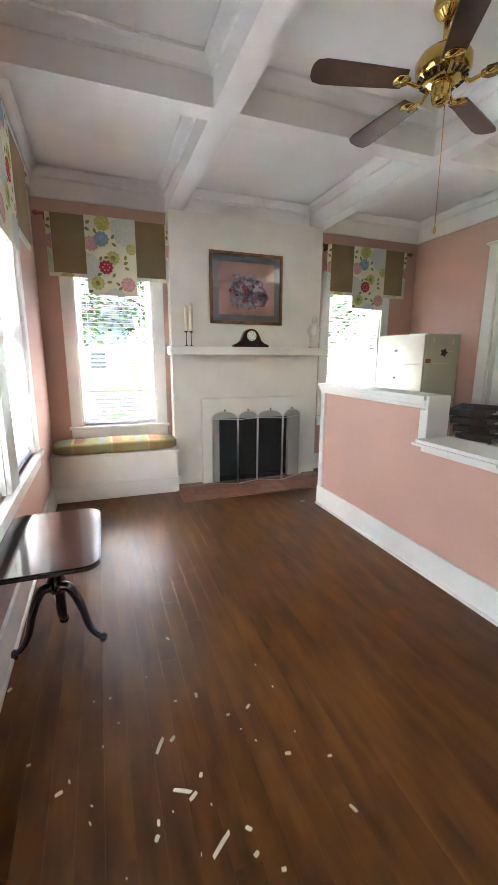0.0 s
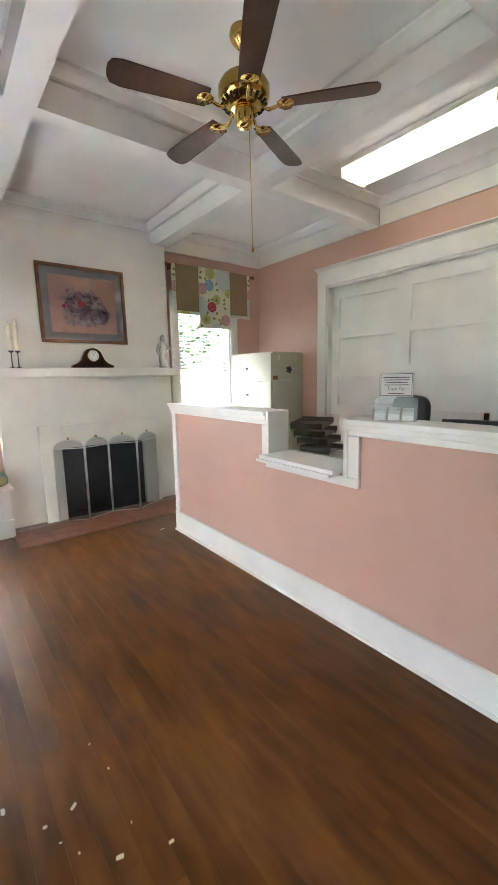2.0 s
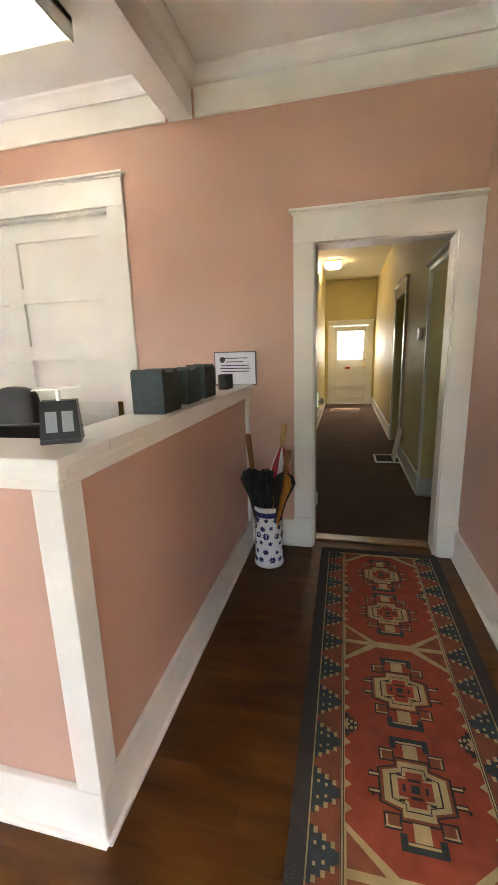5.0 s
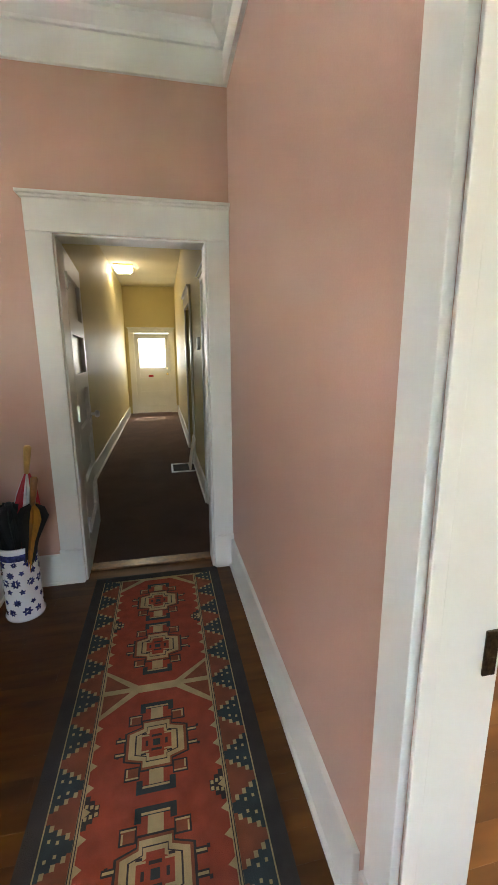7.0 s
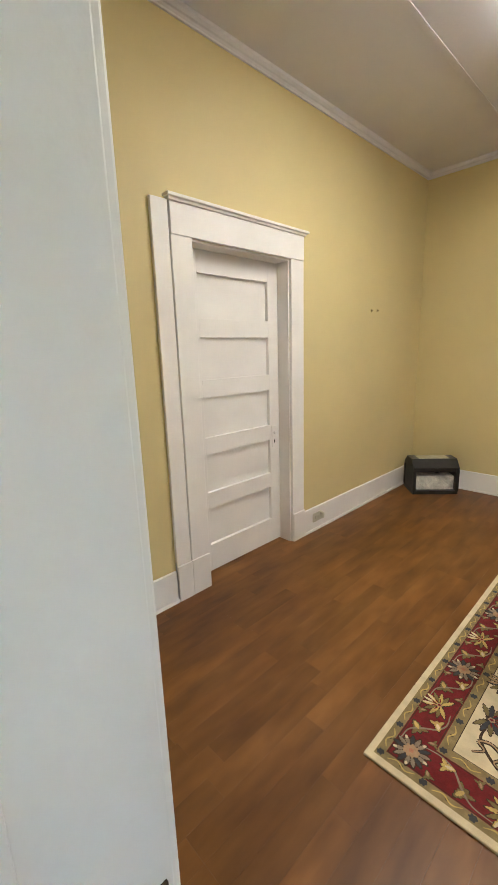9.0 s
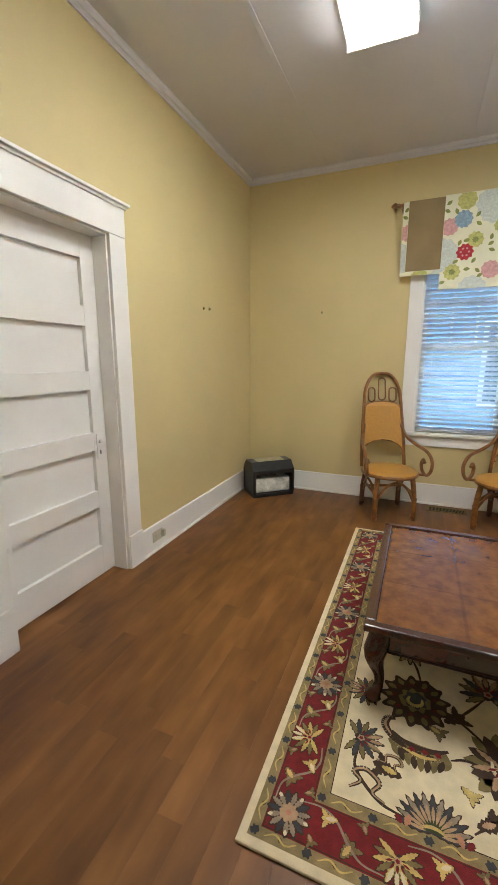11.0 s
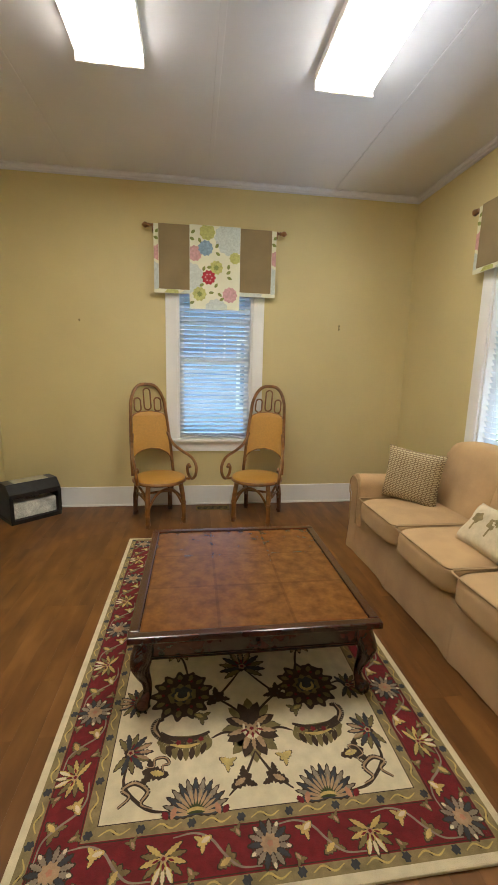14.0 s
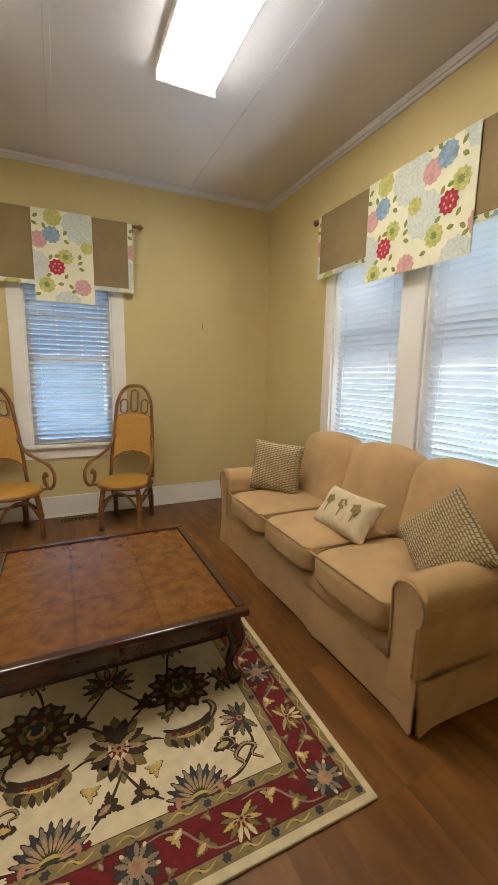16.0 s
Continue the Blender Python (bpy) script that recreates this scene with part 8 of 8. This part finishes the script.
lathe(bm, [(0.02, 0.08), (0.03, 0.085), (0.024, 0.15), (0.02, 0.2)], 14, pose(0, -0.09, 0))
part("arm", bm, DKM, WS, "", True)
HLMP = thing("hall_light", "lit square glass ceiling lamp in the hall", "ceiling light", Matrix.Translation((10.0, 0.26, HC)))
bm = bmesh.new()
box(bm, -0.17, -0.17, -0.025, 0.17, 0.17, 0.0, bevel=0.004)
part("fitting", bm, BRASS, HLMP, "thin metal ceiling plate")
bm = bmesh.new()
for k, (w0, z0, z1) in enumerate(((0.155, -0.09, -0.025), (0.12, -0.125, -0.09))):
    box(bm, -w0, -w0, z0, w0, w0, z1 - 0.0005, bevel=0.012)
part("shade", bm, LAMPW, HLMP, "glowing square glass shade")
for yv, bw in ((-3.345, BE), ):
    OT = thing("wall_outlet", "tan outlet with plugs in the baseboard", "outlet", pose(BE - 0.0205, -3.34, 0.115, 0, 0, -90))
    bm = bmesh.new()
    box(bm, -0.058, -0.006, -0.038, 0.058, 0, 0.038, bevel=0.002)
    part("plate", bm, PUTTY, OT)
    bm = bmesh.new()
    box(bm, 0.035, -0.035, -0.02, 0.06, -0.006, 0.03, bevel=0.004)
    box(bm, -0.03, -0.012, -0.015, 0.02, -0.006, 0.015, bevel=0.002)
    part("plug", bm, PUTTY, OT)
for x, y, z, rz in ((3.058, BS, 1.831, 180), (0.517, BS, 1.836, 180), (0.517, BS, 1.866, 180), (BE, -4.25, 1.80, -90), (BE, -4.15, 1.795, -90)):
    bm = bmesh.new()
    lathe(bm, [(0.003, 0), (0.003, 0.012), (0.006, 0.013), (0.006, 0.016)], 10, pose(0, 0, 0, 90))
    box(bm, -0.004, -0.006, -0.012, 0.004, 0, 0.012, bevel=0.001)
    o = tagged(solid("picture_hook", bm, RUGOLIVE), "small brass picture hook in the bare wall", "hook", "picture hooks")
    o.matrix_world = pose(x, y, z, 0, 0, rz)
SCRAP = mat("pale_paint_chip", (0.66, 0.60, 0.48), 0.9, vary=0.1)
rs = random.Random(21)
spots = [(0.57, 1.62, 0.025), (0.76, 1.49, 0.025), (0.44, 1.45, 0.026), (0.39, 1.44, 0.07), (0.44, 1.25, 0.065), (0.47, 1.22, 0.035), (0.52, 1.06, 0.085), (0.95, 1.01, 0.03),
         (0.61, 1.07, 0.022), (0.51, 1.28, 0.018), (0.83, 1.25, 0.024), (0.97, 1.19, 0.018), (0.61, 1.0, 0.018), (0.67, 0.94, 0.015), (0.35, 1.18, 0.02), (0.34, 1.14, 0.02),
         (0.15, 1.25, 0.014), (-0.06, 1.52, 0.014), (0.05, 1.38, 0.026), (0.08, 1.41, 0.016), (-0.19, 1.92, 0.025), (0.51, 2.02, 0.024), (2.12, 3.62, 0.05), (0.67, 1.48, 0.014), (0.48, 1.62, 0.012)]
spots += [(rs.uniform(0.05, 0.9), rs.uniform(0.85, 1.8), rs.uniform(0.005, 0.011)) for i in range(22)]
for x, y, s in spots:
    bm = bmesh.new()
    wd = min(s * rs.uniform(0.3, 0.75), 0.012)
    prism(bm, [(-s / 2, -wd / 2), (s * 0.4, -wd * 0.6), (s / 2, wd * 0.3), (0.1 * s, wd * 0.5), (-s * 0.45, wd * 0.35)], 0.0003, 0.003)
    o = tagged(solid("paint_chip", bm, SCRAP), "pale flake of old paint on the floor", "debris", "floor flakes")
    o.matrix_world = pose(x, y, 0, 0, 0, rs.uniform(0, 360))

# hearth tiles
tb = bmesh.new()
box(tb, 0.002, 0.002, 0.0, 0.146, 0.146, 0.006, bevel=0.0015)
tb = mesh_of(tb, QUARRY)
for i in range(12):
    for j in range(3 if 1.36 < 0.985 + i * 0.148 < 2.5 else 3):
        piece("tile", tb, hearth, Matrix.Translation((0.985 + i * 0.1477, 3.968 + j * 0.148, 0.004)))


# ---- outdoors ----
GRASS = mat("lawn_grass", (0.10, 0.16, 0.035), 0.95, grain=0.6, vary=0.3, bump=0.8, fine=30)
LEAVES = mat("tree_leaves", (0.075, 0.15, 0.03), 0.7, grain=2, vary=0.3, island=0.45)
BARK = mat("tree_bark", (0.12, 0.085, 0.06), 0.95, grain=12, vary=0.3, bump=0.8)
SIDING = mat("white_house_siding", (0.74, 0.75, 0.76), 0.7, grain=2, vary=0.05)
HOUSEPANE = mat("house_window_glass", (0.16, 0.21, 0.27), 0.15, grain=4, vary=0.1)
# blue daylight put into the siding colour, for the gaps of the south blind
SKYTINTSIDE = mat("skylight_tinted_siding", (0.30, 0.42, 0.58), 0.7, grain=2, vary=0.08)
ROOFING = mat("grey_shingle", (0.12, 0.12, 0.125), 0.9, grain=6, vary=0.15)
ROADM = mat("asphalt_road", (0.06, 0.06, 0.062), 0.95, grain=3, vary=0.15)
bm = bmesh.new()
box(bm, -400, -400, -0.75, 400, 400, -0.55)
tagged(solid("ground", bm, GRASS), "mown green lawn around the house", "ground", "", "structure")
boxes("road", [(-60, 15.0, -0.56, 60, 20.5, -0.535)], ROADM, "grey asphalt street beyond the lawn", "road", "structure")
rng = random.Random(7)


def tree(label, x, y, h, r):
    t = thing("tree", label, "tree", Matrix.Translation((x, y, -0.55)), "yard trees")
    bm = bmesh.new()
    tube(bm, smooth_path([(0, 0, 0), (0.05, 0.04, h * 0.25), (-0.06, 0.03, h * 0.5), (0.02, -0.04, h * 0.8)], 4), [0.26 - 0.018 * i for i in range(13)], 10)
    for k in range(7):
        a, z = k * 0.9 + 0.3, h * (0.32 + 0.06 * k)
        tube(bm, smooth_path([(0, 0, z), (0.45 * r * math.cos(a), 0.45 * r * math.sin(a), z + 0.13 * h), (0.85 * r * math.cos(a), 0.85 * r * math.sin(a), z + 0.2 * h)], 3), [0.1 - 0.012 * i for i in range(7)], 7)
    part("trunk", bm, BARK, t, "", True)
    verts, faces = [], []
    for c in range(90):
        a, q, zz = rng.uniform(0, 6.283), rng.uniform(0.15, 1) ** 0.5, rng.uniform(0.32, 1.05)
        sh = math.sin(math.pi * min(1, max(0, (zz - 0.25) / 0.85))) ** 0.6
        cx, cy, cz = r * q * sh * math.cos(a), r * q * sh * math.sin(a), h * zz
        for l in range(26):
            p = Vector((cx + rng.gauss(0, 0.28), cy + rng.gauss(0, 0.28), cz + rng.gauss(0, 0.22)))
            u = Vector((rng.uniform(-1, 1), rng.uniform(-1, 1), rng.uniform(-0.6, 0.6))).normalized() * rng.uniform(0.08, 0.16)
            w = u.cross(Vector((rng.uniform(-1, 1), rng.uniform(-1, 1), 1))).normalized() * rng.uniform(0.035, 0.07)
            n = len(verts)
            verts += [p - u, p + w, p + u, p - w]
            faces.append((n, n + 1, n + 2, n + 3))
    me = bpy.data.meshes.new("crown")
    me.from_pydata([tuple(v) for v in verts], [], faces)
    me.materials.append(LEAVES)
    ob = new("crown", me)
    ob.parent = t


for x, y, h, r in ((-1.4, 11.5, 6.5, 2.6), (2.9, 9.0, 5.0, 2.0), (6.5, 12.5, 7, 3), (-7.5, 6.5, 6.5, 2.6), (-9.5, 0.5, 7.5, 3), (-8.5, -4.5, 6, 2.4), (3.8, -13, 6, 2.4), (-5, 24, 9, 4), (4, 25, 8, 3.6)):
    tree("leafy green shade tree on the lawn", x, y, h, r)


def house(label, x0, y0, x1, y1, h, ridge, cover=None):
    cover = cover or SIDING
    hs = thing("house", label, "house", Matrix.Translation((0, 0, -0.55)))
    bm = bmesh.new()
    box(bm, x0, y0, 0, x1, y1, h)
    part("wall", bm, cover, hs)
    for k in range(int(h / 0.22)):
        bm = bmesh.new()
        z = 0.1 + k * 0.22
        box(bm, x0 - 0.02, y0 - 0.02, z, x1 + 0.02, y1 + 0.02, z + 0.2)
        part("clapboard", bm, cover, hs)
    bm = bmesh.new()
    ym = (y0 + y1) / 2
    v = [bm.verts.new(p) for p in ((x0 - 0.4, y0 - 0.4, h), (x1 + 0.4, y0 - 0.4, h), (x1 + 0.4, y1 + 0.4, h), (x0 - 0.4, y1 + 0.4, h), (x0 - 0.4, ym, ridge), (x1 + 0.4, ym, ridge))]
    for f in ((0, 1, 5, 4), (2, 3, 4, 5), (0, 4, 3), (1, 2, 5), (0, 3, 2, 1)):
        bm.faces.new([v[i] for i in f])
    part("roof", bm, ROOFING, hs)
    for k in range(4):
        x = x0 + (x1 - x0) * (k + 0.5) / 4
        for y, s in ((y0 - 0.03, -1), (y1 + 0.03, 1)):
            bm = bmesh.new()
            box(bm, x - 0.5, y - 0.02, 1.1, x + 0.5, y + 0.02, 2.6)
            w = part("window", bm, WHITE, hs)
            bm = bmesh.new()
            box(bm, x - 0.42, y + s * 0.015 - 0.012, 1.18, x + 0.42, y + s * 0.015 + 0.012, 2.52)
            part("pane", bm, HOUSEPANE, w)


house("neighbouring clapboard house tinted skylight blue, with a grey roof", -3.5, -17.5, 7.5, -9.5, 3.4, 5.6, SKYTINTSIDE)
house("white clapboard house across the street", -12, 26, 2, 34, 3.6, 6)


# ---- floor boards, one by one ----
plank_floor("floor", "worn brown varnished strip wood floor", AW, AE + T, AS - 0.075, AN, 0.085, FLOORA, 0.75, 1.5, 3)
plank_floor("floor_sitting", "brown wood-grain plank floor", BW, BE + T, BS, AS - 0.075, 0.094, FLOORB, 0.45, 0.9, 5)
boxes("floor_hall", [(HX0 + 0.002, -2.2, -0.04, HX + T, HN, 0.004)], CARPET, "dark brown carpet along the hall", "carpet", "structure")
boxes("threshold", [(HX0 - 0.06, HD[0] + 0.012, 0.0, HX0 + 0.03, HD[1] - 0.012, 0.014)], RATTAN, "worn wooden threshold strip", "threshold", "structure", bevel=0.004)
